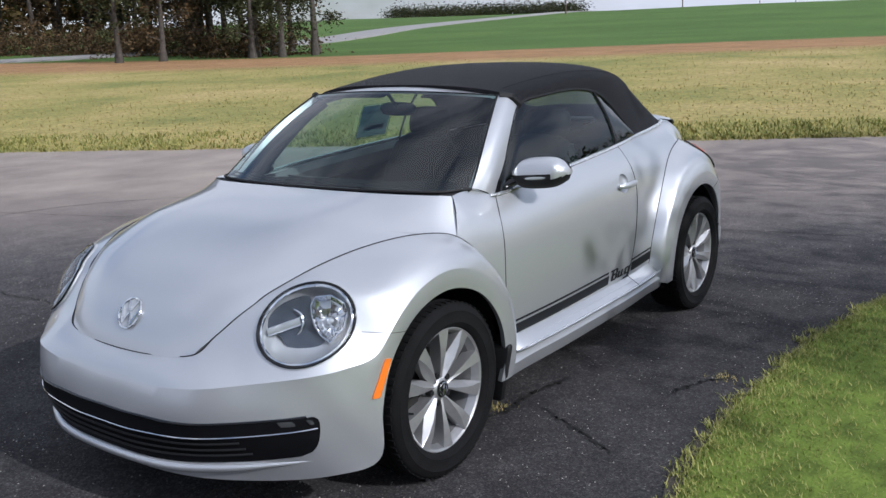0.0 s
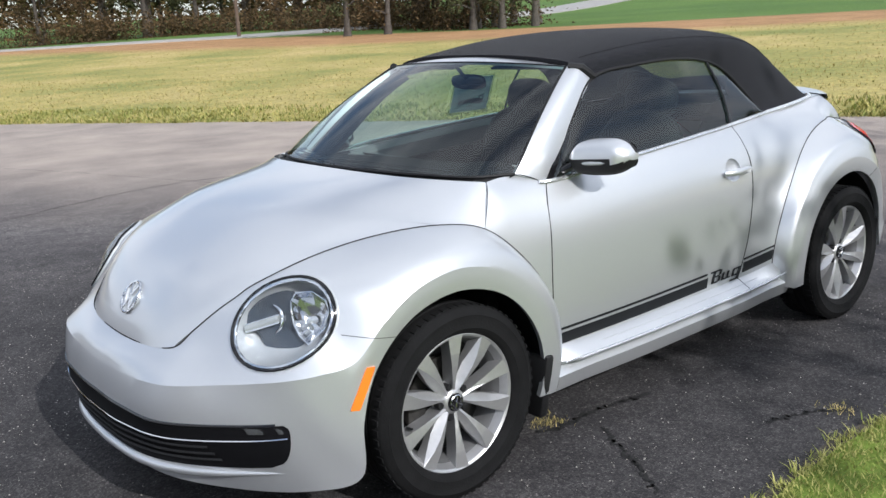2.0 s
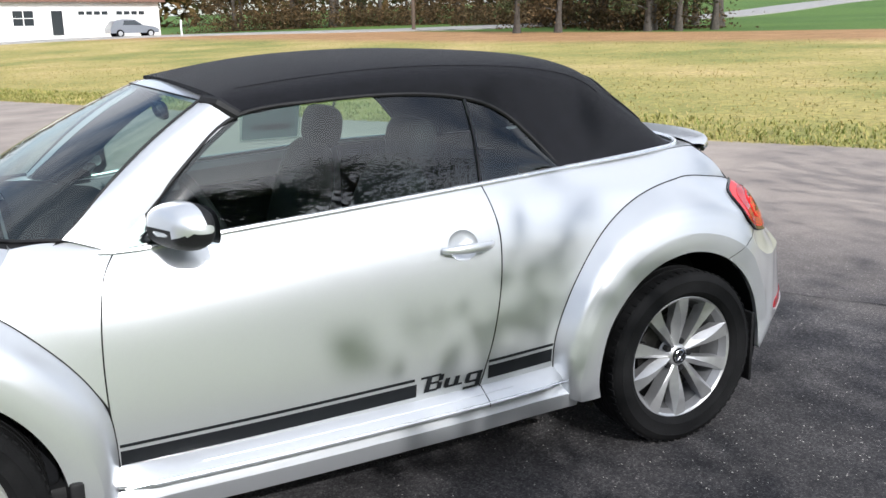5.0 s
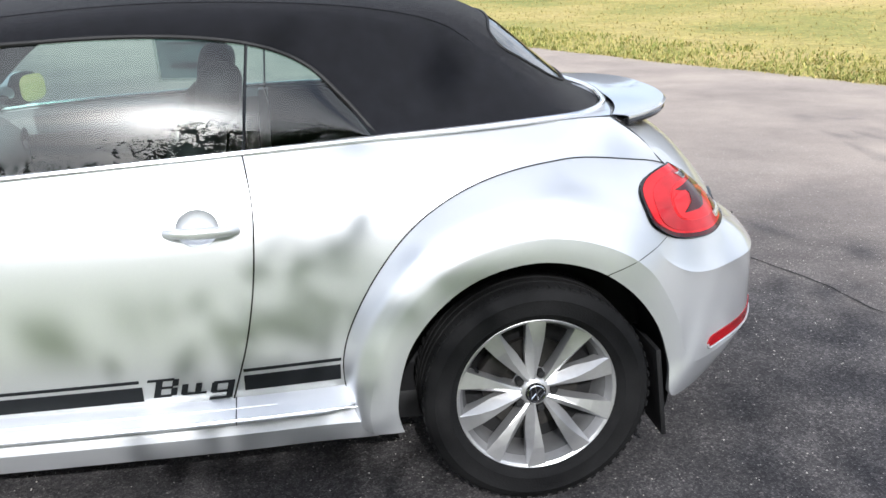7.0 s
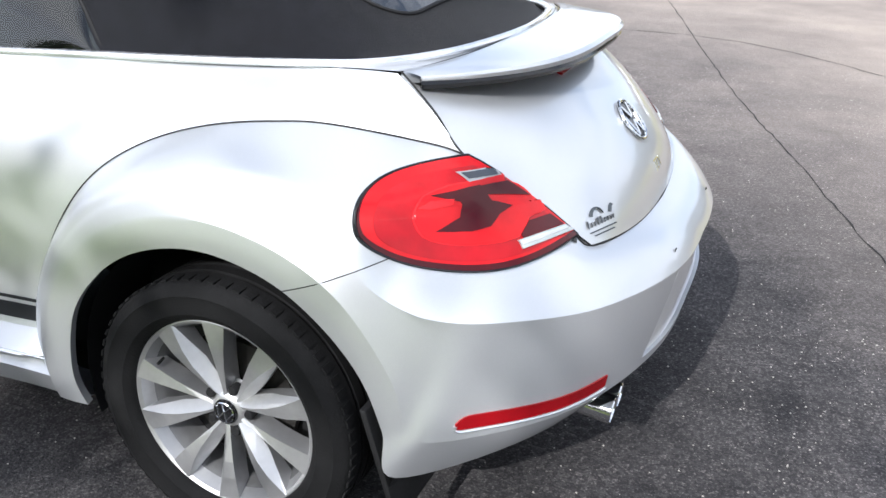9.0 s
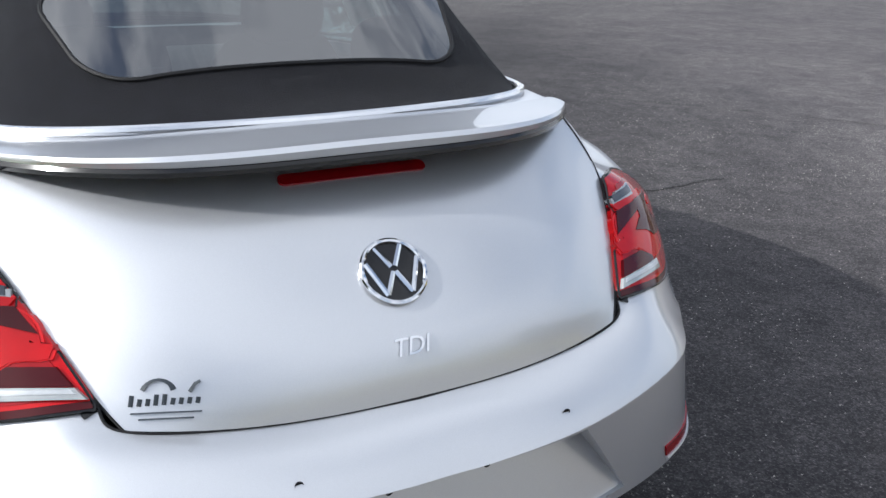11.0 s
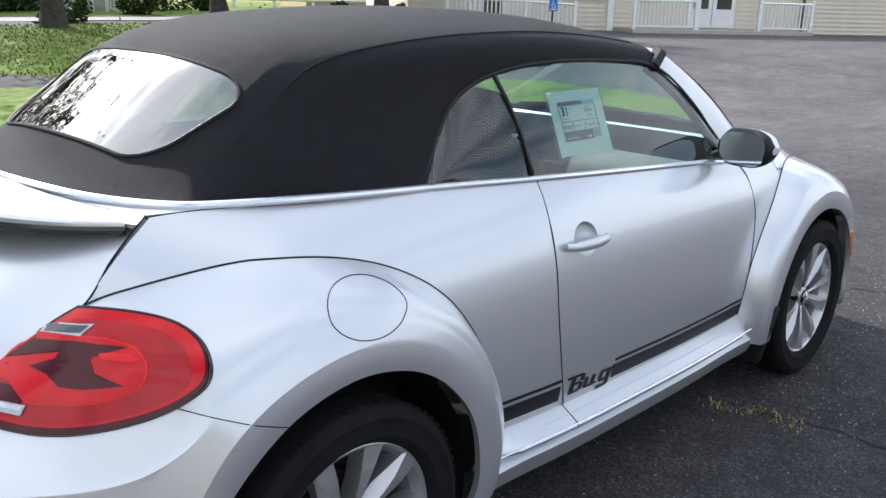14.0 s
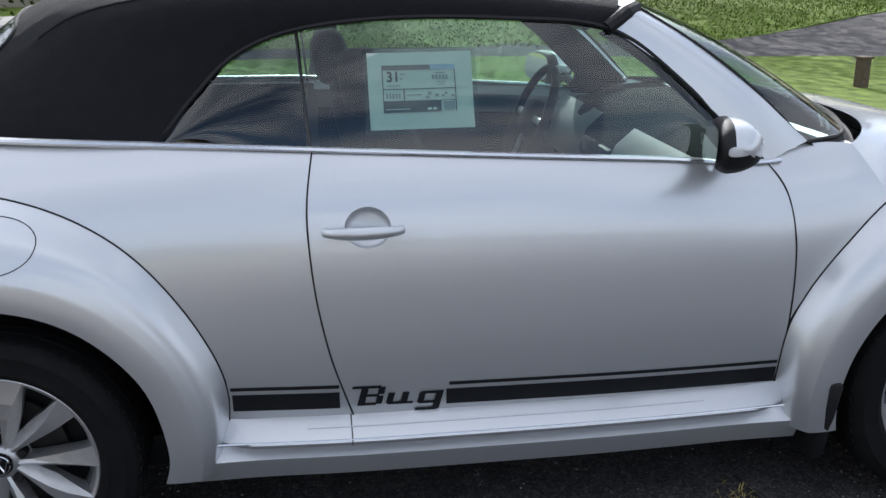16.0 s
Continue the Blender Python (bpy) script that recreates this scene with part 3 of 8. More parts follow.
def ground_material():
    m, nd, ln, b = material("ground_cover")
    b.inputs["Roughness"].default_value = 0.9
    b.inputs["Specular IOR Level"].default_value = 0.25
    tc = nd.new("ShaderNodeTexCoord")

    def noise_of(scale, detail=4, rough=0.5, vec=None):
        n = nd.new("ShaderNodeTexNoise")
        n.inputs["Scale"].default_value, n.inputs["Detail"].default_value, n.inputs["Roughness"].default_value = scale, detail, rough
        ln.new(vec or tc.outputs["Object"], n.inputs["Vector"])
        return n.outputs[0]

    def ramp(fac, stops):
        r = nd.new("ShaderNodeValToRGB")
        e = r.color_ramp.elements
        e[0].position, e[0].color = stops[0][0], (*stops[0][1], 1)
        e[1].position, e[1].color = stops[-1][0], (*stops[-1][1], 1)
        for p, c in stops[1:-1]:
            q = e.new(p)
            q.color = (*c, 1)
        ln.new(fac, r.inputs[0])
        return r.outputs[0]

    def calc(op, a, c):
        n = nd.new("ShaderNodeMath")
        n.operation = op
        for k, v in ((0, a), (1, c)):
            if isinstance(v, (int, float)):
                n.inputs[k].default_value = v
            else:
                ln.new(v, n.inputs[k])
        return n.outputs[0]

    def mix(fac, a, c):
        n = nd.new("ShaderNodeMix")
        n.data_type = "RGBA"
        for key, v in (("Factor", fac), ("A", a), ("B", c)):
            if isinstance(v, tuple):
                n.inputs[key].default_value = (*v, 1)
            else:
                ln.new(v, n.inputs[key])
        return n.outputs["Result"]

    def line_of(px, py, nx, ny):
        """Signed distance past a line in the plan."""
        sep = nd.new("ShaderNodeSeparateXYZ")
        ln.new(tc.outputs["Object"], sep.inputs[0])
        return calc("ADD", calc("MULTIPLY", calc("SUBTRACT", sep.outputs[0], px), nx), calc("MULTIPLY", calc("SUBTRACT", sep.outputs[1], py), ny))

    def over(value, at, soft):
        n = nd.new("ShaderNodeMapRange")
        n.inputs[1].default_value, n.inputs[2].default_value = at - soft, at + soft
        ln.new(value, n.inputs[0])
        return n.outputs[0]

    d = line_of(EDGE_P[0], EDGE_P[1], EDGE_N[0], EDGE_N[1])
    wob = calc("MULTIPLY", calc("SUBTRACT", noise_of(0.35, 6, 0.6), 0.5), 2.4)
    fine = calc("MULTIPLY", calc("SUBTRACT", noise_of(3.0, 5, 0.65), 0.5), 0.5)
    # old and newly sealed asphalt
    speck = ramp(noise_of(140, 2), [(0.44, (0.7, 0.7, 0.7)), (0.60, (1.05, 1.05, 1.05)), (0.72, (2.6, 2.5, 2.4))])
    patch = ramp(noise_of(0.8, 6, 0.62), [(0.3, (0.74, 0.74, 0.76)), (0.7, (1.24, 1.23, 1.21))])
    stain = ramp(noise_of(5, 6, 0.7), [(0.3, (0.66, 0.66, 0.67)), (0.7, (1.34, 1.33, 1.32))])

    def times(a, c):
        n = nd.new("ShaderNodeMix")
        n.data_type, n.blend_type = "RGBA", "MULTIPLY"
        n.inputs["Factor"].default_value = 1
        for key, v in (("A", a), ("B", c)):
            if isinstance(v, tuple):
                n.inputs[key].default_value = (*v, 1)
            else:
                ln.new(v, n.inputs[key])
        return n.outputs["Result"]

    tone = times(times(speck, patch), stain)
    seal = line_of(-3.8, -2.9, -0.82, -0.57)
    fac_seal = over(calc("ADD", calc("ADD", seal, wob), fine), -0.5, 1.9)
    # pale zone: older asphalt behind, and brightness of sun-behind views painted to the right
    worn_bright = over(calc("ADD", calc("MAXIMUM", line_of(-2.5, 0.0, -1.0, -0.12), line_of(0.0, -2.6, -0.5, -0.87)), wob), 0.5, 1.3)
    far_lot = over(calc("ADD", line_of(6.0, 0.0, 0.9, 0.3), wob), 1.0, 2.0)
    chips = nd.new("ShaderNodeTexVoronoi")
    chips.inputs["Scale"].default_value = 95
    ln.new(tc.outputs["Object"], chips.inputs["Vector"])
    chip = ramp(chips.outputs["Color"], [(0.35, (0.62, 0.62, 0.63)), (0.6, (1.0, 1.0, 1.0)), (0.80, (1.15, 1.14, 1.12)), (0.92, (1.7, 1.65, 1.6))])
    asphalt = times(times(mix(far_lot, mix(worn_bright, (0.053, 0.051, 0.053), (0.125, 0.117, 0.119)), (0.120, 0.114, 0.114)), tone), chip)
    dust = ramp(noise_of(60, 5, 0.75), [(0.32, (0.78, 0.77, 0.76)), (0.68, (1.20, 1.20, 1.20))])
    sandy = times(times((0.335, 0.288, 0.254), patch), dust)
    asphalt = mix(calc("MULTIPLY", fac_seal, 0.93), asphalt, sandy)
    # fields
    blades = ramp(noise_of(6, 9, 0.82), [(0.3, (0.45, 0.47, 0.40)), (0.5, (1, 1, 1)), (0.7, (1.7, 1.6, 1.45))])
    drift = noise_of(0.16, 5, 0.6)
    grass = times(ramp(drift, [(0.35, (0.190, 0.205, 0.058)), (0.5, (0.315, 0.275, 0.092)), (0.68, (0.44, 0.340, 0.150))]), blades)
    stubble = times(ramp(noise_of(0.5, 6, 0.7), [(0.3, (0.24, 0.14, 0.060)), (0.7, (0.40, 0.23, 0.115))]), blades)
    crop = times(ramp(noise_of(0.1, 4), [(0.3, (0.060, 0.120, 0.022)), (0.7, (0.095, 0.165, 0.032))]), blades)
    dd = calc("ADD", d, wob)
    col = mix(over(calc("ADD", d, fine), 0.0, 0.08), asphalt, grass)
    col = mix(over(dd, 29.5, 2.2), col, stubble)
    col = mix(over(dd, 46.5, 1.6), col, crop)
    col = mix(over(calc("ADD", line_of(0.0, 27.0, 0.0, 1.0), wob), 0.0, 1.0), col, grass)
    ln.new(col, b.inputs["Base Color"])
    bu = nd.new("ShaderNodeBump")
    bu.inputs["Strength"].default_value, bu.inputs["Distance"].default_value = 0.55, 0.008
    ln.new(calc("ADD", noise_of(130, 3), calc("MULTIPLY", noise_of(18, 4), 1.5)), bu.inputs["Height"])
    ln.new(bu.outputs[0], b.inputs["Normal"])
    return m


def ground_mesh():
    step = np.r_[np.arange(-60, 60.1, 2.0)]
    far = 60 + np.cumsum(2.0 * 1.16 ** np.arange(1, 34))
    axis = np.r_[-far[::-1], step, far]
    xs, ys = np.meshgrid(axis, axis)
    zs = ground_z(xs, ys)
    n = len(axis)
    v = np.stack([xs, ys, zs], 2).reshape(-1, 3)
    f = [(i * n + j, i * n + j + 1, (i + 1) * n + j + 1, (i + 1) * n + j) for i in range(n - 1) for j in range(n - 1)]
    return v, f


GROUND_MAT = ground_material()
ground = part("ground", ground_mesh(), GROUND_MAT)
tagged(ground, "sealed asphalt lot and rising autumn fields", "ground", kind="structure")

LAWN_MAT = plain("lawn", (0.128, 0.182, 0.030), 0.9, var=0.40, scale=6, bump=0.8, bump_scale=60, spec=0.2)
DIRT = plain("dirt_edge", (0.055, 0.047, 0.034), 0.95, var=0.4, scale=12, bump=0.6, bump_scale=80)
DRIVE = plain("pale_drive", (0.30, 0.29, 0.28), 0.9, var=0.12, scale=1.5, bump=0.3, bump_scale=80)
CRACK = plain("crack_dark", (0.009, 0.009, 0.009), 0.95)
GRAVEL = plain("gravel", (0.36, 0.34, 0.31), 0.8, var=0.3, scale=50)


def grass_material(name, a, c):
    m, nd, ln, b = material(name)
    geo, ra = nd.new("ShaderNodeNewGeometry"), nd.new("ShaderNodeValToRGB")
    ra.color_ramp.elements[0].color, ra.color_ramp.elements[1].color = (*a, 1), (*c, 1)
    ln.new(geo.outputs["Random Per Island"], ra.inputs[0])
    ln.new(ra.outputs[0], b.inputs["Base Color"])
    b.inputs["Roughness"].default_value = 0.75
    b.inputs["Specular IOR Level"].default_value = 0.12
    return m


BLADE = grass_material("grass_blade", (0.075, 0.125, 0.015), (0.175, 0.225, 0.042))
STRAW_BLADE = grass_material("straw_blade", (0.145, 0.182, 0.036), (0.41, 0.385, 0.142))
WEED_BLADE = grass_material("weed_blade", (0.105, 0.140, 0.030), (0.37, 0.33, 0.11))
DRY_BLADE = grass_material("dry_blade", (0.22, 0.20, 0.065), (0.48, 0.38, 0.16))


def raised(outline, z, n_in=5, skirt=0.05):
    """A low mound of turf over a plan outline, following the land."""
    o = spline([(x, y, 0) for x, y in outline], 120, True)[:, :2]
    c = o.mean(0)
    rings = []
    for s, h in [(1.0, -skirt)] + [(1 - k * 0.16, z * min(1, 0.35 + k * 0.5)) for k in range(n_in + 1)]:
        p = c + (o - c) * s
        rings.append(np.stack([p[:, 0], p[:, 1], ground_z(p[:, 0], p[:, 1]) + h], 1))
    g = np.array(rings)
    g = np.concatenate([g, g[:, :1]], 1)
    v, f = sheet(g, 0, 0, (0, 0, 1))
    last = [(len(rings) - 1) * g.shape[1] + j for j in range(g.shape[1] - 1)]
    v = np.vstack([v, [(*c, float(ground_z(*c)) + z)]])
    f += [(last[j], last[(j + 1) % len(last)], len(v) - 1) for j in range(len(last))]
    return v, f, o


def inside(o, p):
    """Which points p lie within the outline o."""
    x, y = p[:, 0], p[:, 1]
    hit = np.zeros(len(p), bool)
    for (x1, y1), (x2, y2) in zip(o, np.roll(o, -1, 0)):
        c = ((y1 > y) != (y2 > y)) & (x < (x2 - x1) * (y - y1) / (y2 - y1 + 1e-12) + x1)
        hit ^= c
    return hit


def blades(points, height, width, lean=0.5, base=0.0):
    """Blades of grass: bent two-step leaves at those plan points."""
    n = len(points)
    a = rng.uniform(0, 2 * math.pi, n)
    h = height * rng.uniform(0.45, 1.25, n)
    w = width * rng.uniform(0.6, 1.3, n)
    b = lean * h * rng.uniform(0.1, 1.3, n)
    side = np.stack([-np.sin(a), np.cos(a), 0 * a], 1) * w[:, None] / 2
    out = np.stack([np.cos(a), np.sin(a), 0 * a], 1)
    p0 = np.stack([points[:, 0], points[:, 1], ground_z(points[:, 0], points[:, 1]) + base], 1)
    p1 = p0 + out * (b * 0.35)[:, None] + np.array((0, 0, 1)) * (h * 0.6)[:, None]
    p2 = p0 + out * b[:, None] + np.array((0, 0, 1)) * h[:, None]
    v = np.stack([p0 - side, p0 + side, p1 + side * 0.8, p1 - side * 0.8, p2], 1).reshape(-1, 3)
    i = np.arange(n)[:, None] * 5
    f = [tuple(q) for q in (i + np.array((0, 1, 2, 3)))] + [tuple(q) for q in (i + np.array((3, 2, 4)))]
    return v, f


ISLAND = [(-3.3, 2.5), (-2.1, 1.85), (-1.3, 1.68), (-0.4, 1.60), (0.5, 1.60), (1.5, 1.77), (3.5, 2.07), (5.5, 2.35), (7.0, 2.75), (9.0, 3.7), (10.4, 5.1), (10.7, 6.9),
          (9.4, 8.5), (7.6, 9.8), (5.0, 10.8), (1.0, 11.7), (-3.0, 11.6), (-5.4, 9.2), (-5.0, 5.0)]
lv, lf, l_out = raised(ISLAND, 0.035)
tagged(part("lawn", (lv, lf), LAWN_MAT), "mown green lawn island beside the lot", "lawn", kind="structure")
cand = np.stack([rng.uniform(-3.2, 2.2, 60000), 1.45 + rng.uniform(0, 1, 60000) ** 1.3 * 1.9], 1)
cand = cand[inside(l_out, cand)]
tagged(part("grass", blades(cand, 0.034, 0.005, 0.9), STRAW_BLADE), "short green grass blades on the lawn", "grass", kind="stuff")
far_c = np.stack([rng.uniform(-5, 11, 52000), rng.uniform(1.6, 11.6, 52000)], 1)
far_c = far_c[inside(l_out, far_c) & (far_c[:, 0] > 0.5)]
tagged(part("grass", blades(far_c, 0.026, 0.010, 1.3), BLADE), "short green grass blades on the lawn", "grass", kind="stuff")
# strip of bare earth and litter along the lawn's edge
edge_c = spline([(x, y, 0) for x, y in ISLAND[:8]], 160)
for k, (off, wid) in enumerate(((-0.02, 0.05),)):
    t = np.gradient(edge_c, axis=0)
    nrm = np.stack([t[:, 1], -t[:, 0]], 1)
    nrm /= np.linalg.norm(nrm, axis=1, keepdims=True)
    w = wid * (0.5 + np.interp(np.arange(160), np.arange(0, 161, 4), rng.uniform(0, 1, 41)))
    rows = []
    for s in (-0.05, 1.0):
        p = edge_c[:, :2] + nrm * (w * s)[:, None]
        rows.append(np.stack([p[:, 0], p[:, 1], np.full(160, 0.004 if s > 0 else 0.008)], 1))
    tagged(part("earth_edge", sheet(np.array(rows), 0, 0, (0, 0, 1)), DIRT), "crumbling earth along the lawn edge", "earth", kind="structure")

ragged = spline([(x, y, 0) for x, y in ISLAND[:9]], 2400)
t_r = np.gradient(ragged, axis=0)
n_r = np.stack([t_r[:, 1], -t_r[:, 0]], 1) / np.linalg.norm(t_r[:, :2], axis=1, keepdims=True)
clump = np.interp(np.arange(2400), np.arange(0, 2401, 12), rng.uniform(-0.05, 0.06, 201))
ragged_p = np.concatenate([ragged[:, :2] + n_r * (clump + rng.normal(-0.01, 0.025, 2400))[:, None] for _ in range(4)])
tagged(part("grass", blades(ragged_p, 0.030, 0.005, 1.2), STRAW_BLADE), "ragged grass blades over the asphalt edge", "grass", kind="stuff")

# weeds and tufts along the field's edge
s_along = rng.uniform(-14, 40, 26000)
d_over = rng.uniform(0, 1, 26000) ** 2.2 * 11 + rng.normal(0, 0.05, 26000)
tuft = EDGE_P + EDGE_N * d_over[:, None] + EDGE_S * s_along[:, None]
tagged(part("field_grass", blades(tuft, 0.045, 0.020, 1.6), DRY_BLADE), "dry yellow-green field grass and weeds", "grass", kind="stuff")
# greener weeds crowd the asphalt's edge in clumps
knots = rng.uniform(-14, 40, 900)
s3 = knots[rng.integers(0, 900, 24000)] + rng.normal(0, 0.10, 24000)
d3 = rng.uniform(0, 1, 24000) ** 1.6 * 2.4 + np.interp(s3, np.arange(-16, 42, 0.25), rng.uniform(-0.07, 0.10, 232))
tuft = EDGE_P + EDGE_N * d3[:, None] + EDGE_S * s3[:, None]
tagged(part("field_weed", blades(tuft, 0.075, 0.022, 1.2), WEED_BLADE), "green weeds along the asphalt edge", "weed", kind="stuff")
s2, d2 = rng.uniform(-20, 60, 14000), rng.uniform(8, 30, 14000)
tuft = EDGE_P + EDGE_N * d2[:, None] + EDGE_S * s2[:, None]
tagged(part("field_grass", blades(tuft, 0.05, 0.025, 1.3), DRY_BLADE), "dry yellow-green field grass", "grass", kind="stuff")


def crack(pts, width, n=60, stray=0.010):
    """A ragged open joint in the asphalt."""
    p = spline([(x, y, 0) for x, y in pts], n)
    p[:, :2] += rng.normal(0, stray, (n, 2))
    t = np.gradient(p, axis=0)
    s = np.stack([t[:, 1], -t[:, 0], 0 * t[:, 0]], 1)
    s /= np.linalg.norm(s, axis=1, keepdims=True)
    w = width * rng.uniform(0.25, 1.0, n)[:, None]
    lift = np.array((0, 0, 0.003))
    tagged(part("crack", sheet(np.array([p - s * w + lift, p + s * w + lift]), 0, 0, (0, 0, 1)), CRACK), "dark crack in the asphalt", "crack", kind="structure")


crack([(0.72, -0.7), (0.78, -1.05), (0.82, -1.45), (0.83, -1.9), (0.75, -2.4), (0.69, -2.9), (0.72, -3.45)], 0.009)
crack([(0.76, 0.70), (0.68, 0.745), (0.50, 0.735), (0.34, 0.755), (0.17, 0.785)], 0.016)
crack([(0.55, 0.86), (0.60, 0.96), (0.66, 1.08), (0.72, 1.18), (0.80, 1.32)], 0.011)
crack([(0.10, 1.28), (-0.06, 1.33), (-0.22, 1.43)], 0.008)
crack([(0.2, -11), (-0.52, -8.9), (-1.44, -5.7), (-1.94, -4.04), (-2.4, -2.7), (-2.76, -1.6), (-3.09, -0.71), (-3.16, -0.28), (-3.5, 0.31), (-3.68, 1.19)], 0.006, 140, 0.005)
crack([(2.3, -2.6), (2.9, -1.3), (2.6, -0.4), (2.9, 0.5)], 0.006)
crack([(3.2, -4.5), (1.0, -6.0), (-1.3, -6.6), (-3.4, -5.0)], 0.010)


def pebbles(n, x0, x1, y0, y1, size):
    c = np.stack([rng.uniform(x0, x1, n), rng.uniform(y0, y1, n)], 1)
    half = n // 2
    c[:half] = c[half + rng.integers(0, 140, half)] + rng.normal(0, 0.16, (half, 2))
    r = size * rng.uniform(0.35, 1.0, n) ** 2
    base = np.array([(1, 0, 0), (-0.5, 0.87, 0), (-0.5, -0.87, 0), (0.1, 0.1, 0.8)])
    a = rng.uniform(0, 6.28, n)
    rot = np.stack([np.stack([np.cos(a), -np.sin(a), 0 * a], 1), np.stack([np.sin(a), np.cos(a), 0 * a], 1), np.stack([0 * a, 0 * a, 1 + 0 * a], 1)], 1)
    v = np.einsum("nij,kj->nki", rot, base) * r[:, None, None]
    v[:, :, :2] += c[:, None]
    v[:, :, 2] += 0.001
    i = np.arange(n)[:, None] * 4
    f = [tuple(q) for k in ((0, 1, 3), (1, 2, 3), (2, 0, 3)) for q in (i + np.array(k))]
    return v.reshape(-1, 3), f


tagged(part("gravel", pebbles(14000, -5, 4.5, -5.5, 1.55, 0.0050), GRAVEL), "loose pale gravel specks on the asphalt", "gravel", kind="stuff")
tuft = np.concatenate([rng.normal((c[0], c[1]), 0.035, (60, 2)) for c in ((0.68, 0.67), (0.64, 0.69), (0.69, -0.80), (0.74, -0.91), (0.75, -1.06), (-0.20, 1.42))])
tagged(part("weed", blades(tuft, 0.014, 0.003, 2.0), DRY_BLADE), "small weeds growing in the asphalt joint", "weed", kind="stuff")

# ---- the car: body ----
def cut_out(geo, centre, way, up, outline, reach):
    """Cuts a hole of that convex outline through a surface, cleanly along its edge."""
    way = Vector(way).normalized()
    up = (Vector(up) - way * Vector(up).dot(way)).normalized()
    right = way.cross(up)
    c = Vector(centre)
    bm = bmesh.new()
    vs = [bm.verts.new(p) for p in geo[0]]
    for f in geo[1]:
        try:
            bm.faces.new([vs[i] for i in f])
        except ValueError:
            pass
    corners = [c + right * x + up * y for x, y in outline]
    n = len(corners)

    def near():
        return [f for f in bm.faces if (f.calc_center_median() - c).length < reach and f.normal.dot(way) < 0.2]

    bm.normal_update()
    for i in range(n):
        e = corners[(i + 1) % n] - corners[i]
        if e.length < 1e-6:
            continue
        fs = near()
        g = list({v for f in fs for v in f.verts} | {w for f in fs for w in f.edges}) + fs
        bmesh.ops.bisect_plane(bm, geom=g, plane_co=corners[i], plane_no=e.cross(way))
        bm.normal_update()
    doomed = []
    for f in near():
        p = f.calc_center_median() - c
        x, y = p.dot(right), p.dot(up)
        inside, o = False, outline
        for i in range(n):
            (x1, y1), (x2, y2) = o[i], o[(i + 1) % n]
            if (y1 > y) != (y2 > y) and x < (x2 - x1) * (y - y1) / (y2 - y1) + x1:
                inside = not inside
        if inside:
            doomed.append(f)
    bmesh.ops.delete(bm, geom=doomed, context="FACES")
    bm.verts.index_update()
    out = np.array([v.co[:] for v in bm.verts]), [tuple(v.index for v in f.verts) for f in bm.faces]
    bm.free()
    return out


def plane_points(centre, way, up, outline):
    way = np.array(way, float) / np.linalg.norm(way)
    up = np.array(up, float) - way * np.dot(up, way)
    up /= np.linalg.norm(up)
    right = np.cross(way, up)
    o = np.asarray(outline, float)
    return np.asarray(centre) + o[:, :1] * right + o[:, 1:] * up


def flat_of(points, centre, way, up):
    """Plane coordinates of points, as seen along way."""
    way = np.array(way, float) / np.linalg.norm(way)
    up = np.array(up, float) - way * np.dot(up, way)
    up /= np.linalg.norm(up)
    right = np.cross(way, up)
    d = np.asarray(points, float) - np.asarray(centre)
    return np.stack([d @ right, d @ up], 1)


def oval(a, b, n=36, tilt=0.0, p=2.0):
    t = np.linspace(0, 2 * math.pi, n, endpoint=False)
    x, y = a * np.sign(np.cos(t)) * abs(np.cos(t)) ** (2 / p), b * np.sign(np.sin(t)) * abs(np.sin(t)) ** (2 / p)
    c, s = math.cos(radians(tilt)), math.sin(radians(tilt))
    return np.stack([x * c - y * s, x * s + y * c], 1)


car = thing("car", "silver two-door convertible with a raised black cloth top", "car")

# fenders and bumper of each end: one skin, parted along its seams
def parted(geo, cuts, which):
    """Cuts a skin along planes, each (point, normal, within), and deals its faces by which(centre)."""
    bm = bmesh.new()
    vs = [bm.verts.new(p) for p in geo[0]]
    for f in geo[1]:
        bm.faces.new([vs[i] for i in f])
    for point, normal, within in cuts:
        fs = [f for f in bm.faces if within(f.calc_center_median())]
        g = list({v for f in fs for v in f.verts} | {w for f in fs for w in f.edges}) + fs
        bmesh.ops.bisect_plane(bm, geom=g, plane_co=point, plane_no=normal)
    bm.verts.index_update()
    verts = np.array([v.co[:] for v in bm.verts])
    out = {}
    for f in bm.faces:
        out.setdefault(which(f.calc_center_median()), []).append(tuple(v.index for v in f.verts))
    bm.free()
    done = {}
    for key, fs in out.items():
        used = sorted({i for f in fs for i in f})
        at = {i: k for k, i in enumerate(used)}
        done[key] = verts[used], [tuple(at[i] for i in f) for f in fs]
    return done


SEAM_FA, SEAM_FB = Vector((1.520, 0.90, 0.638)), Vector((1.652, 0.83, 0.664))
SEAM_RA, SEAM_RB = Vector((-1.459, 0.89, 0.695)), Vector((-1.665, 0.82, 0.779))
seam_f_no = (SEAM_FB - SEAM_FA).cross(Vector((0, 1, 0))).normalized()
seam_r_no = (SEAM_RB - SEAM_RA).cross(Vector((0, 1, 0))).normalized() * -1
whole = np.concatenate([FRONT_GRID, (FRONT_GRID * (1, -1, 1))[:, -2::-1]], 1)
whole_r = np.concatenate([REAR_GRID, (REAR_GRID * (1, -1, 1))[:, -2::-1]], 1)
middle = whole.shape[1] // 2
if grid_normals(whole)[12, middle, 0] < 0:
    whole = whole[:, ::-1].copy()
if grid_normals(whole_r)[12, middle, 0] > 0:
    whole_r = whole_r[:, ::-1].copy()
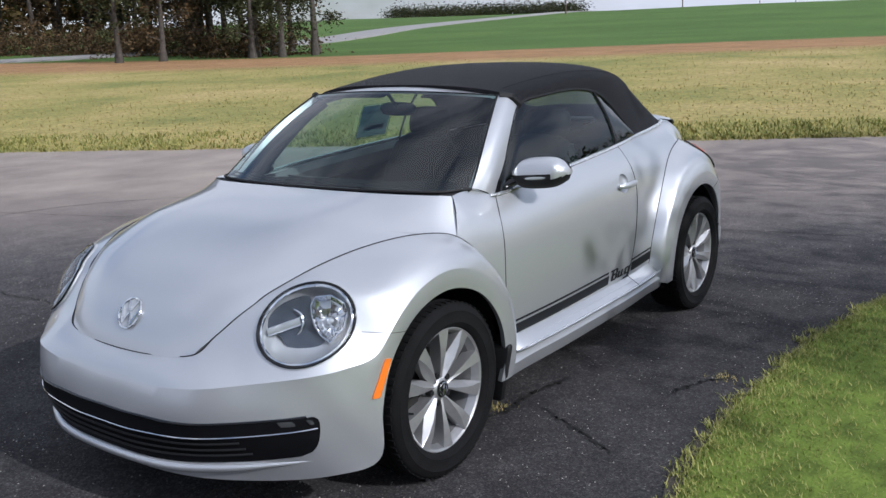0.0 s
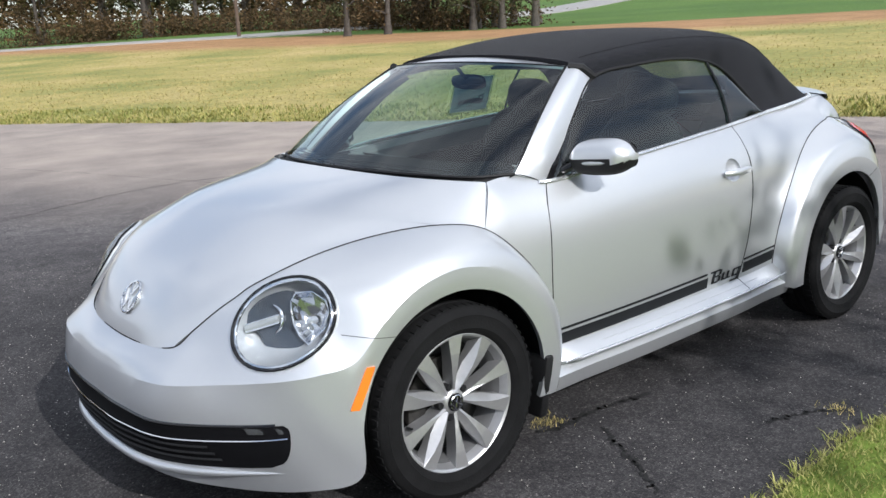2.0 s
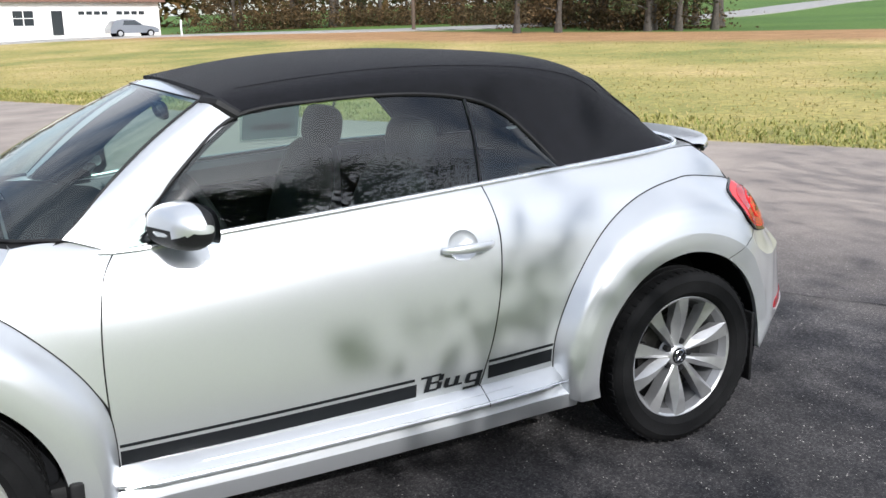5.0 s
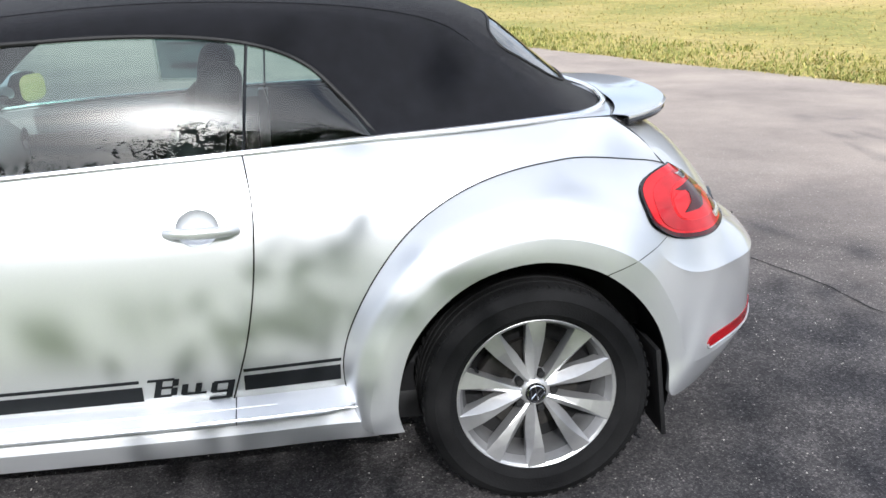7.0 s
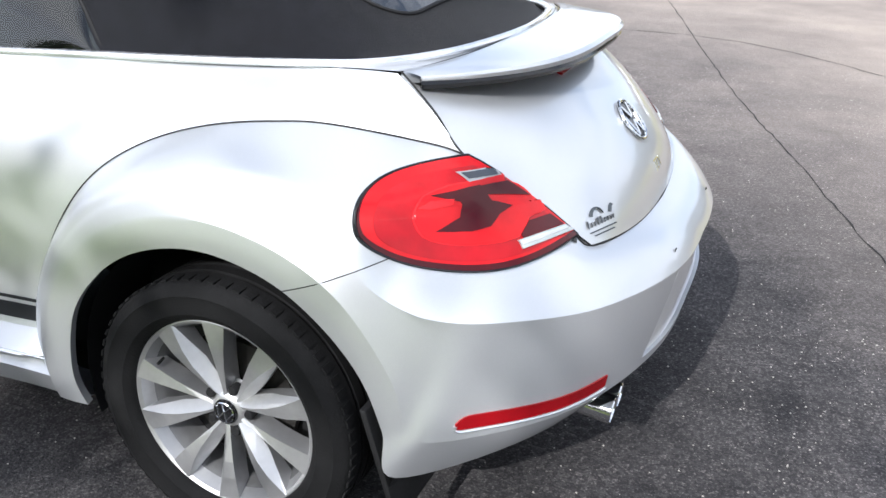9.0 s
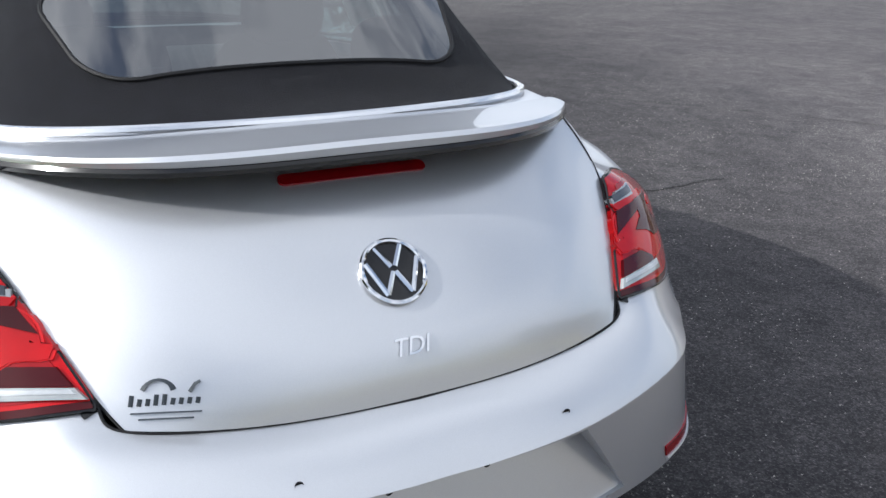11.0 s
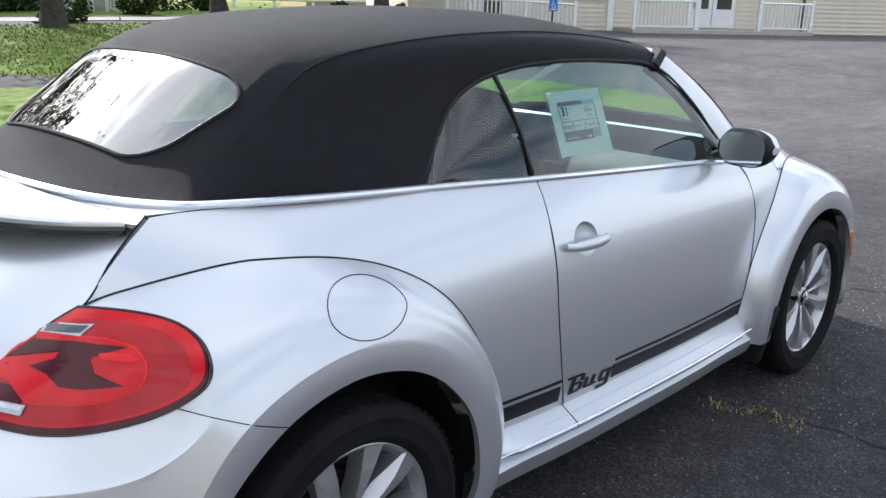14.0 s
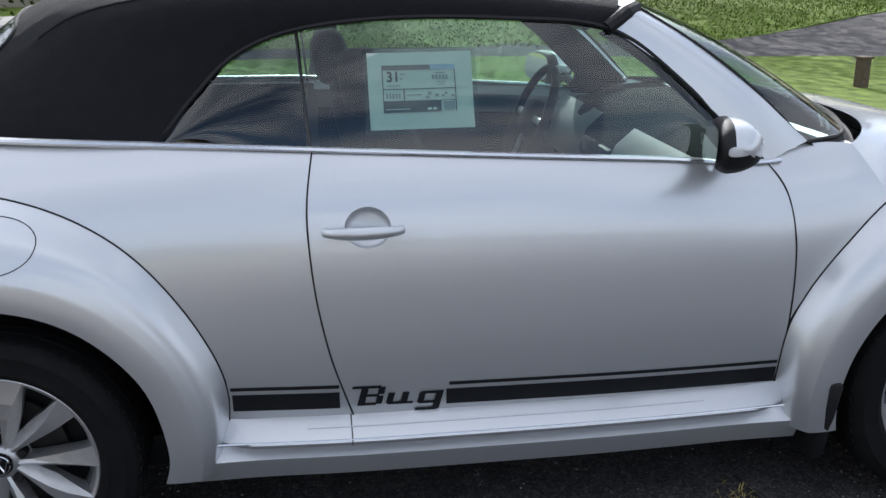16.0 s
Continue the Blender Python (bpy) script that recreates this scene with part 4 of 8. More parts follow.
front_all = sheet(whole, 0.02, 0.0025, None, "ab")
rear_all = sheet(whole_r, 0.02, 0.0025, None, "ab")
front_skin = Skin(sheet(FRONT_GRID, 0, 0, (0.5, 1, 0)))
rear_skin = Skin(sheet(REAR_GRID, 0, 0, (-0.5, 1, 0)))

# lamp openings
HL_C, HL_WAY, HL_UP = (1.775, 0.678, 0.697), (-0.757, -0.588, -0.284), (0, 0, 1)
HL_OUT = oval(0.176, 0.138, 36, 24)
flipped = lambda p: (p[0], -p[1], p[2])
HL_OUT_R = HL_OUT[::-1] * (-1, 1)
front_all = cut_out(front_all, HL_C, HL_WAY, HL_UP, HL_OUT * 0.93, 0.35)
front_all = cut_out(front_all, flipped(HL_C), flipped(HL_WAY), HL_UP, HL_OUT_R * 0.93, 0.35)
NOSE_AT, NOSE_NO = Vector((1.885, 0.452, 0.715)), Vector((0.64, -0.42, -0.60)).normalized()
nose_near = lambda c: 1.80 < c.x < 1.98 and abs(c.y) > 0.36 and c.z > 0.6
side_near = lambda c: 1.45 < c.x < 1.72 and abs(c.y) > 0.6 and c.z > 0.5


def front_owner(c):
    m = Vector((c.x, abs(c.y), c.z))
    if (m - SEAM_FA).dot(seam_f_no) > 0 and (m - NOSE_AT).dot(NOSE_NO) < 0 or c.x < 1.50:
        return "left" if c.y > 0 else "right"
    return "bumper"


def rear_owner(c):
    m = Vector((c.x, abs(c.y), c.z))
    if (m - SEAM_RA).dot(seam_r_no) > 0 or c.x > -1.452:
        return "left" if c.y > 0 else "right"
    return "bumper"


mirror_no = lambda n: Vector((n.x, -n.y, n.z))
mirror_at = lambda p: Vector((p.x, -p.y, p.z))
cuts = []
for p, n, near in ((SEAM_FA, seam_f_no, side_near), (NOSE_AT, NOSE_NO, nose_near)):
    cuts += [(p, n, lambda c, q=near: c.y > 0 and q(c)), (mirror_at(p), mirror_no(n), lambda c, q=near: c.y < 0 and q(c))]
front_parts = parted(front_all, cuts, front_owner)
front_fender, front_bumper = front_parts["left"], front_parts["bumper"]
cuts = [(p, n, lambda c, k=k: c.y * k > 0 and -2.0 < c.x < -1.38 and abs(c.y) > 0.4) for p, n, k in ((SEAM_RA, seam_r_no, 1), (mirror_at(SEAM_RA), mirror_no(seam_r_no), -1))]
rear_parts = parted(rear_all, cuts, rear_owner)
rear_fender, rear_bumper = rear_parts["left"], rear_parts["bumper"]

# number plate recess in the rear bumper
PL_WAY = (1, 0, 0.05)
PLATE = np.array([(-0.405, -0.105), (0.405, -0.105), (0.275, 0.075), (-0.275, 0.075)])
PL_C = (-2.15, 0.0, 0.555)
rear_bumper = cut_out(rear_bumper, PL_C, PL_WAY, (0, 0, 1), PLATE, 0.6)

bumper_f = part("front_bumper", front_bumper, PAINT, car, sharp=14)
bumper_r = part("rear_bumper", rear_bumper, PAINT, car, sharp=13)
both_rear = Skin(sheet(whole_r, 0, 0, (-1, 0, 0)))

# grille panel with its bars
def on_grid(grid, station, z, lift):
    """The point of a fender and bumper skin at a station along it and a height."""
    k = min(station * PER, grid.shape[1] - 1.001)
    a, b = grid[:, int(k)], grid[:, int(k) + 1]
    c = a + (b - a) * (k - int(k))
    low = slice(len(c) // 3, None)
    order = np.argsort(c[low, 2])
    p = np.array([np.interp(z, c[low][order, 2], c[low][order, q]) for q in range(3)])
    t = (b - a)[len(c) // 2]
    n = np.array((t[1], -t[0], 0.0))
    n *= np.sign(n @ (p * (1, 1, 0)))
    return p + n / np.linalg.norm(n) * lift


def band(grid, st0, st1, low, high, lift, rows=9, cols=40, round_end=0.4, both=True):
    """A band on the skin from station st0 in to st1 between two height curves; its outer end is rounded."""
    g = []
    for k in np.linspace(0, 1, rows):
        row = []
        for q in st0 + (st1 - st0) * np.linspace(0, 1, cols) ** 1.4:
            u = np.clip(1 - abs(q - st0) / round_end, 0, 1)
            e = 0.5 + (k - 0.5) * math.sqrt(max(0.0004, 1 - u * u))
            row.append(on_grid(grid, q, low(q) * (1 - e) + high(q) * e, lift))
        g.append(row)
    g = np.array(g)
    return np.concatenate([g, (g * (1, -1, 1))[:, -2::-1]], 1) if both else g


def across(grid, st0, st1, z, lift, n=40):
    half = np.array([on_grid(grid, q, z(q), lift) for q in np.linspace(st0, st1, n)])
    return np.concatenate([half, (half * (1, -1, 1))[-2::-1]])


rise = lambda q: np.clip((13.4 - q) / 3.4, 0, 1) ** 1.3
gr_low, gr_high, gr_strip = lambda q: 0.248 + 0.052 * rise(q), lambda q: 0.402 + 0.020 * rise(q), lambda q: 0.349 + 0.036 * rise(q)
gr_rows = []
for k in np.linspace(0, 1, 13):
    c = abs(2 * k - 1)
    st = 10.25 + 0.66 * (1 - k) ** 1.3 + (0.10 if k > 0.5 else 0.22) * (1 - (1 - min(1, c) ** 2.6) ** (1 / 2.6))
    gr_rows.append([on_grid(FRONT_GRID, q, gr_low(q) * (1 - k) + gr_high(q) * k, 0.003) for q in st + (13.99 - st) * np.linspace(0, 1, 44) ** 1.3])
gr_rows = np.array(gr_rows)
grille = part("grille", sheet(np.concatenate([gr_rows, (gr_rows * (1, -1, 1))[:, -2::-1]], 1), 0, 0, (1, 0, 0)), GRILLE_BLACK, bumper_f, "black plastic lower grille")
part("grille_rim", tube(across(FRONT_GRID, 10.48, 13.99, lambda q: gr_high(q) + 0.002, 0.0025), 0.0045, 6), GLOSS_BLACK, bumper_f)
for k in (0.30, 0.52, 0.76):
    part("grille_bar", tube(across(FRONT_GRID, 11.6, 13.99, lambda q: gr_low(q) + (gr_strip(q) - gr_low(q)) * k, 0.005), 0.0045, 6), BLACK, bumper_f)
part("chrome_strip", tube(across(FRONT_GRID, 10.44, 13.99, gr_strip, 0.007), 0.0032, 6), CHROME, bumper_f, "thin chrome grille strip")
lip_q = np.linspace(10.7, 13.99, 40)
lip_half = np.array([on_grid(FRONT_GRID, q, 0.232 + 0.040 * rise(q), -0.012 + 0.012 * min(1, (q - 10.7) / 1.2)) for q in lip_q])
lip_size = np.interp(lip_q, (10.7, 11.6, 12.2, 14), (0.006, 0.012, 0.022, 0.024))
part("front_lip", tube(np.concatenate([lip_half, (lip_half * (1, -1, 1))[-2::-1]]), 0.02, 12, taper=np.r_[lip_size, lip_size[-2::-1]], flat=0.85), PAINT, bumper_f, "silver chin under the grille")
for fl in (False, True):
    for a, b in ((10.74, 10.98), (10.42, 10.52)):
        part("fog_lamp", sheet(band(FRONT_GRID, a, b, lambda q: 0.393, lambda q: 0.411, 0.007, 4, 8, 0.05, False), 0.003, 0, (1, -1 if fl else 1, 0)), FOG_GLASS, bumper_f, "clear fog lamp", flip=fl)


# hood
hood_grid = crowned(HOOD_CENTRE, HOOD_EDGE, 3.8, 20, 8)
hood = part("hood", sheet(hood_grid, 0.02, 0.0025, (0, 0, 1)), PAINT, car)
# boot lid
lid_grid = crowned(LID_CENTRE, LID_EDGE, 2.6, 12, 8)
lid_geo = sheet(lid_grid, 0.02, 0.0025, (-1, 0, 0.3))
lid = part("boot_lid", lid_geo, PAINT, car)
lid_skin, hood_skin = Skin(lid_geo), Skin(sheet(hood_grid, 0, 0, (0, 0, 1)))


def emblem(name, skin, centre, way, radius, parent, field, up=(0, 0, 1)):
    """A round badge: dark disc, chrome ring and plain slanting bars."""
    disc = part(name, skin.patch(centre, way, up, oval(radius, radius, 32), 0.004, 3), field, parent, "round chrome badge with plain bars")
    ring = skin.lay(None, way, plane_points(centre, way, up, oval(radius, radius, 40)), 0.006)
    part("ring", tube(ring, radius * 0.085, 8, True), CHROME, disc)
    for a, b in (((-0.42, 0.80), (-0.06, 0.14)), ((0.42, 0.80), (0.06, 0.14)), ((-0.84, 0.34), (-0.40, -0.72)), ((-0.40, -0.72), (-0.04, -0.02)), ((0.84, 0.34), (0.40, -0.72)), ((0.40, -0.72), (0.04, -0.02))):
        line = [np.array(a) * radius * (1 - u) + np.array(b) * radius * u for u in np.linspace(0, 1, 5)]
        part("bar", tube(skin.lay(None, way, plane_points(centre, way, up, line), 0.006), radius * 0.085, 6), CHROME, disc)
    return disc


emblem("emblem", hood_skin, (2.0, 0, 0.706), (-0.85, 0, -0.52), 0.056, hood, TRIM_SILVER)
emblem("emblem", lid_skin, (-1.952, 0, 0.900), (0.80, 0, -0.60), 0.056, lid, GLOSS_BLACK)

# spoiler over the lid
y_s = np.linspace(-1, 1, 41)


def spoiler_row(x0, x1, z0, z1, half):
    return np.stack([x0 + (x1 - x0) * abs(y_s) ** 3.2, y_s * half, z0 + (z1 - z0) * abs(y_s) ** 2.0], 1)


rows = [spoiler_row(-1.655, -1.565, 1.101, 1.088, 0.560), spoiler_row(-1.72, -1.58, 1.103, 1.088, 0.567), spoiler_row(-1.81, -1.60, 1.103, 1.086, 0.570), spoiler_row(-1.858, -1.612, 1.106, 1.083, 0.571),
        spoiler_row(-1.868, -1.615, 1.098, 1.078, 0.571), spoiler_row(-1.862, -1.614, 1.084, 1.072, 0.571), spoiler_row(-1.80, -1.60, 1.060, 1.066, 0.568), spoiler_row(-1.72, -1.585, 1.050, 1.064, 0.56)]
spoiler = part("spoiler", sheet(np.array(rows[:6]), 0, 0, (0, 0, 1)), PAINT, car, "silver ducktail spoiler")
# blacker than the body paint, to deepen the shade under the spoiler
part("underside", sheet(np.array(rows[5:]), 0, 0, (0, 0, -1)), BLACK, spoiler, "spoiler underside blackened for the shade beneath")
part("trim_lip", tube(spoiler_row(-1.852, -1.610, 1.076, 1.066, 0.566), 0.011, 6), GLOSS_BLACK, spoiler)
part("brake_lamp", lid_skin.patch((-1.785, 0, 1.032), (0.6, 0, -0.8), (0, 0, 1), round_rect(0.140, 0.013, 0.011), 0.005, 2), RED_MID, lid, "dark red high brake lamp")
tdi = text_geo("TDI", 0.042, 0.0015, 0.25)
tv = np.asarray(tdi[0])
lid_pts = lid_skin.lay(None, (0.85, 0, -0.5), plane_points((-2.030, 0.005, 0.796), (0.85, 0, -0.5), (0, 0, 1), tv[:, :2]), 0.003)
part("badge_letters", (lid_pts + np.array((-0.85, 0, 0.5)) * tv[:, 2:], tdi[1]), CHROME, lid, "chrome badge letters")
# dealer's mark: plain shapes
mk = lambda pts, w, mat: part("sticker_mark", tube(lid_skin.lay(None, (0.8, -0.3, -0.5), plane_points((-1.99, 0.395, 0.772), (0.8, -0.3, -0.5), (0, 0, 1), pts), 0.002), w, 4, flat=0.3), mat, lid)
for k in range(9):
    u = -0.052 + 0.0122 * k
    tall = 0.017 if k in (0, 3, 4) else 0.011
    mk([(u, -0.007 + 0.02 * (u + 0.05)), (u + 0.001, -0.007 + tall / 2), (u + 0.002, -0.007 + tall)], 0.0036, INK)
for z, l in ((-0.017, 0.052), (-0.026, 0.040)):
    mk([(-l, z), (0, z), (l, z)], 0.0028, INK)
mk([(-0.012 + 0.024 * math.cos(a), 0.012 + 0.020 * math.sin(a)) for a in np.linspace(0.2, 2.9, 11)], 0.0055, INK)
mk([(0.034, 0.012), (0.042, 0.024), (0.050, 0.028)], 0.0055, INK)

# plate recess: wall and flat floor
cols_p = np.linspace(-1, 1, 25)
rows_p = np.linspace(0, 1, 7)
on_bumper = np.array([both_rear.lay(None, PL_WAY, plane_points(PL_C, PL_WAY, (0, 0, 1), [(u * (0.405 + (0.275 - 0.405) * q), -0.105 + 0.18 * q) for u in cols_p]), 0.0) for q in rows_p])
sunk = on_bumper + np.array((1, 0, 0)) * (0.010 + 0.066 * rows_p[:, None, None]) + np.array((0, 0, -0.004)) * rows_p[:, None, None]
recess = [sheet(sunk, 0, 0, (-1, 0, 0)), sheet(np.array([on_bumper[-1], sunk[-1]]), 0, 0, (0, 0, -1)), sheet(np.array([on_bumper[0], sunk[0]]), 0, 0, (0, 0, 1))]
recess += [sheet(np.array([on_bumper[:, k], sunk[:, k]]), 0, 0, (0, 1 if k == 0 else -1, 0)) for k in (0, -1)]
part("plate_recess", join(*recess), PAINT, bumper_r, sharp=25)
for y, z in ((0.24, 0.663), (-0.24, 0.663), (0.09, 0.60), (-0.09, 0.60)):
    hole = both_rear.lay(None, (1, 0, 0), [(-2.1, y, z)], 0.001)[0] if z > 0.62 else np.array((-2.123, y, z))
    part("screw_hole", moved(lathe([(0, -0.001), (0.006, -0.001), (0.007, 0.001)], 10), Matrix.Translation(hole) @ pose(0, 0, 0, 0, 0, 90)), BLACK, bumper_r)


# ---- the sides ----
def xz_curve(pts, n):
    c = through_knots([(x, 0, z) for x, z in pts], 10)
    s = np.r_[0, np.cumsum(np.linalg.norm(np.diff(c, axis=0), axis=1))]
    w = np.linspace(0, s[-1], n)
    return np.stack([np.interp(w, s, c[:, 0]), np.interp(w, s, c[:, 2])], 1)


def side_panel(left, right, rows, cols, top_belt=False):
    """A panel of the body's side between two edges that run from bottom to top."""
    a, b = xz_curve(left, rows), xz_curve(right, rows)
    g = []
    for k in range(rows):
        u = np.linspace(0, 1, cols)
        x = a[k, 0] + (b[k, 0] - a[k, 0]) * u
        z = a[k, 1] + (b[k, 1] - a[k, 1]) * u
        if top_belt:
            s = k / (rows - 1)
            za, zb = belt_z(a[-1, 0]), belt_z(b[-1, 0])
            z = z + s**2 * (belt_z(x) - (za + (zb - za) * u))
        g.append(on_side(np.stack([x, z], 1)))
    return np.array(g)


DOOR_REAR = [(-0.41, 0.372), (-0.428, 0.43), (-0.462, 0.55), (-0.488, 0.69), (-0.500, 0.82), (-0.501, 0.93), (-0.482, 1.046)]
DOOR_FRONT = [(0.748, 0.345), (0.752, 0.42), (0.762, 0.55), (0.764, 0.68), (0.757, 0.80), (0.738, 0.905), (0.700, 0.970)]
door_grid = side_panel(DOOR_REAR, DOOR_FRONT, 22, 30, True)


def edge_patch(low, top, left, right, rows, cols):
    """A panel of the body's side between four edges in the side view."""
    low, top, left, right = [c if isinstance(c, np.ndarray) else xz_curve(c, n) for c, n in ((low, cols), (top, cols), (left, rows), (right, rows))]
    s, u = np.linspace(0, 1, rows)[:, None, None], np.linspace(0, 1, cols)[None, :, None]
    g = (1 - s) * low[None] + s * top[None] + (1 - u) * left[:, None] + u * right[:, None]
    g -= (1 - s) * (1 - u) * low[0] + (1 - s) * u * low[-1] + s * (1 - u) * top[0] + s * u * top[-1]
    return np.array([on_side(r) for r in g])


belt_edge = [(x, float(belt_z(x))) for x in (-0.482, -0.7, -0.9, -1.1, -1.3)]
quarter_top = np.concatenate([xz_curve(belt_edge + [(-1.46, 1.082), (-1.557, 1.081)], 36), xz_curve([(-1.557, 1.081), (-1.650, 1.015), (-1.725, 0.936)], 9)[1:]])
quarter_grid = edge_patch([(-0.41, 0.372), (-0.57, 0.378), (-0.735, 0.385)], quarter_top,
                          DOOR_REAR, [(-0.735, 0.385)] + [(x, z) for x, _, z in REAR_TOP[1:9]], 44, 44)
cowl_grid = edge_patch([(0.763, 0.555), (0.80, 0.62), (0.90, 0.75), (1.04, 0.868)], [(0.700, 0.970), (0.78, 1.004), (0.87, 1.014), (0.955, 1.010)],
                       [(0.763, 0.555), (0.764, 0.68), (0.757, 0.80), (0.738, 0.905), (0.700, 0.970)], [(1.04, 0.868), (1.01, 0.922), (0.955, 1.010)], 14, 16)

# windows: lower edge on the belt, upper edge up the pillar and round the arch
GL_LOW_X = (0.665, 0.56, 0.42, 0.10, -0.25, -0.485, -0.62, -0.74, -0.852)
GL_LOW = [(x, float(belt_y(x)) - 0.012, float(belt_z(x)) - 0.004) for x in GL_LOW_X]
GL_TOP = [(0.655, 0.722, 0.992), (0.47, 0.668, 1.185), (0.292, 0.612, 1.312), (0.02, 0.602, 1.342), (-0.27, 0.590, 1.347), (-0.505, 0.577, 1.322), (-0.655, 0.577, 1.266), (-0.76, 0.609, 1.172), (-0.856, 0.652, 1.060)]
glass_grid = loft([GL_LOW, [tuple((np.array(a) + np.array(b)) / 2 + (0, 0.020, 0)) for a, b in zip(GL_LOW, GL_TOP)], GL_TOP], 8, 5)
BELT_X = np.linspace(0.735, -0.872, 44)
PILLAR_OUT = [(0.700, 0.733, 0.972), (0.575, 0.706, 1.09), (0.43, 0.660, 1.222), (0.296, 0.613, 1.316)]
PILLAR_IN = [(0.822, 0.709, 1.020), (0.683, 0.668, 1.152), (0.54, 0.618, 1.266), (0.385, 0.566, 1.362)]
pillar_mid = [tuple((np.array(a) + np.array(b)) / 2 + w) for a, b, w in zip(PILLAR_OUT, PILLAR_IN, [(0.004, 0.004, 0.006)] + [(0.010, 0.013, 0.013)] * 2 + [(0.010, 0.014, 0.016)])]
pillar_geo = sheet(loft([PILLAR_OUT, pillar_mid, PILLAR_IN], 8, 5), 0.03, 0, (0.3, 1, 0.5))

TL_C, TL_WAY = (-1.80, 0.68, 0.838), (0.70, -0.58, -0.42)
tl_outer = through_knots([(-1.735, 0.598, 0.938), (-1.655, 0.745, 0.938), (-1.614, 0.822, 0.892), (-1.636, 0.855, 0.826), (-1.755, 0.812, 0.778), (-1.87, 0.69, 0.748), (-1.945, 0.486, 0.754)], 8)
tl_inner = through_knots([(-1.945, 0.486, 0.754), (-1.93, 0.492, 0.774), (-1.83, 0.540, 0.862), (-1.735, 0.598, 0.938)], 5)
TL_OUT = flat_of(np.vstack([tl_outer[:-1], tl_inner[:-1]]), TL_C, TL_WAY, (0, 0, 1))

SILL = [(-0.008, 0.386), (0.056, 0.347), (0.063, 0.340), (0.060, 0.331), (0.012, 0.320), (0.016, 0.313), (0.042, 0.290), (0.040, 0.282), (0.016, 0.226), (-0.03, 0.213), (-0.25, 0.21)]


def sill_profile(k0, k1, reach=0.0):
    """Rows of the sill; its lower part runs on under the fenders and widens into them."""
    x = np.linspace(-0.752 - reach, 0.748 + reach, 28)
    wide = (0.012 if k0 else 0.0) * np.clip((abs(x) - 0.58) / 0.22, 0, 1) ** 1.6 if reach else 0
    ends = 1 - (0.75 * np.clip((abs(x) - 0.66) / 0.10, 0, 1) ** 2 if k0 == 0 else 0)
    g = []
    for dy, z in SILL[k0:k1]:
        g.append(np.stack([x, side_y(x, np.full(28, 0.40)) + dy * ends + wide, z - 0.016 * (x + 0.75) / 1.5], 1))
    return np.array(g)


def stripe(x0, x1, low, high, n=24):
    """A band on the body's side; it falls a little towards the front."""
    x = np.linspace(x0, x1, n)
    fall = -0.032 * (x + 0.72) / 1.45
    return np.array([on_side(np.stack([x, z + fall], 1), 0.0025) for z in np.linspace(low, high, 4)])


# strokes of the three letters, as boxes in the word's width and height
WORD = [[(-0.50, 0.87, -0.40, 1.0), (-0.40, 0.0, -0.325, 1.0), (-0.325, 0.87, -0.20, 1.0), (-0.325, 0.45, -0.20, 0.57), (-0.325, 0.0, -0.20, 0.13), (-0.215, 0.57, -0.145, 0.93), (-0.215, 0.06, -0.145, 0.47)],
        [(-0.10, 0.06, -0.03, 0.60), (-0.08, 0.0, 0.065, 0.13), (0.055, 0.0, 0.125, 0.60), (0.125, 0.0, 0.19, 0.11)],
        [(0.235, 0.02, 0.305, 0.54), (0.255, 0.46, 0.43, 0.60), (0.255, -0.04, 0.43, 0.09), (0.42, -0.36, 0.495, 0.60), (0.235, -0.40, 0.47, -0.26)]]


def letter_geo(strokes, cx, base, width, height, sign):
    """A letter on the body's side, its strokes leaning forward."""
    geos = []
    for u0, w0, u1, w1 in strokes:
        w = np.array((w0, w0, w1, w1))
        u = np.array((u0, u1, u1, u0)) + 0.06 * (w - 0.4)
        x, z = cx - sign * u * width, base + w * height + 0.022 * (-sign * u * width) * -1.0
        low = np.stack([x, side_y(x, z) + 0.0025, z], 1)
        geos.append((np.concatenate([low, low + (0, 0.0012, 0)]), [(4, 5, 6, 7), (0, 1, 5, 4), (1, 2, 6, 5), (2, 3, 7, 6), (3, 0, 4, 7)]))
    return join(*geos)


def handle_geo():
    x = np.linspace(-0.462, -0.276, 17)
    z = 0.872 + 0.0 * x
    y = side_y(x, z) + 0.012 + 0.022 * np.clip(np.sin((x + 0.462) / 0.186 * math.pi), 0, 1) ** 0.35
    r = 0.013 * np.clip(np.sin((x + 0.466) / 0.194 * math.pi), 0.3, 1) ** 0.3
    return tube(np.stack([x, y, z], 1), 0.012, 12, taper=r, flat=1.25)


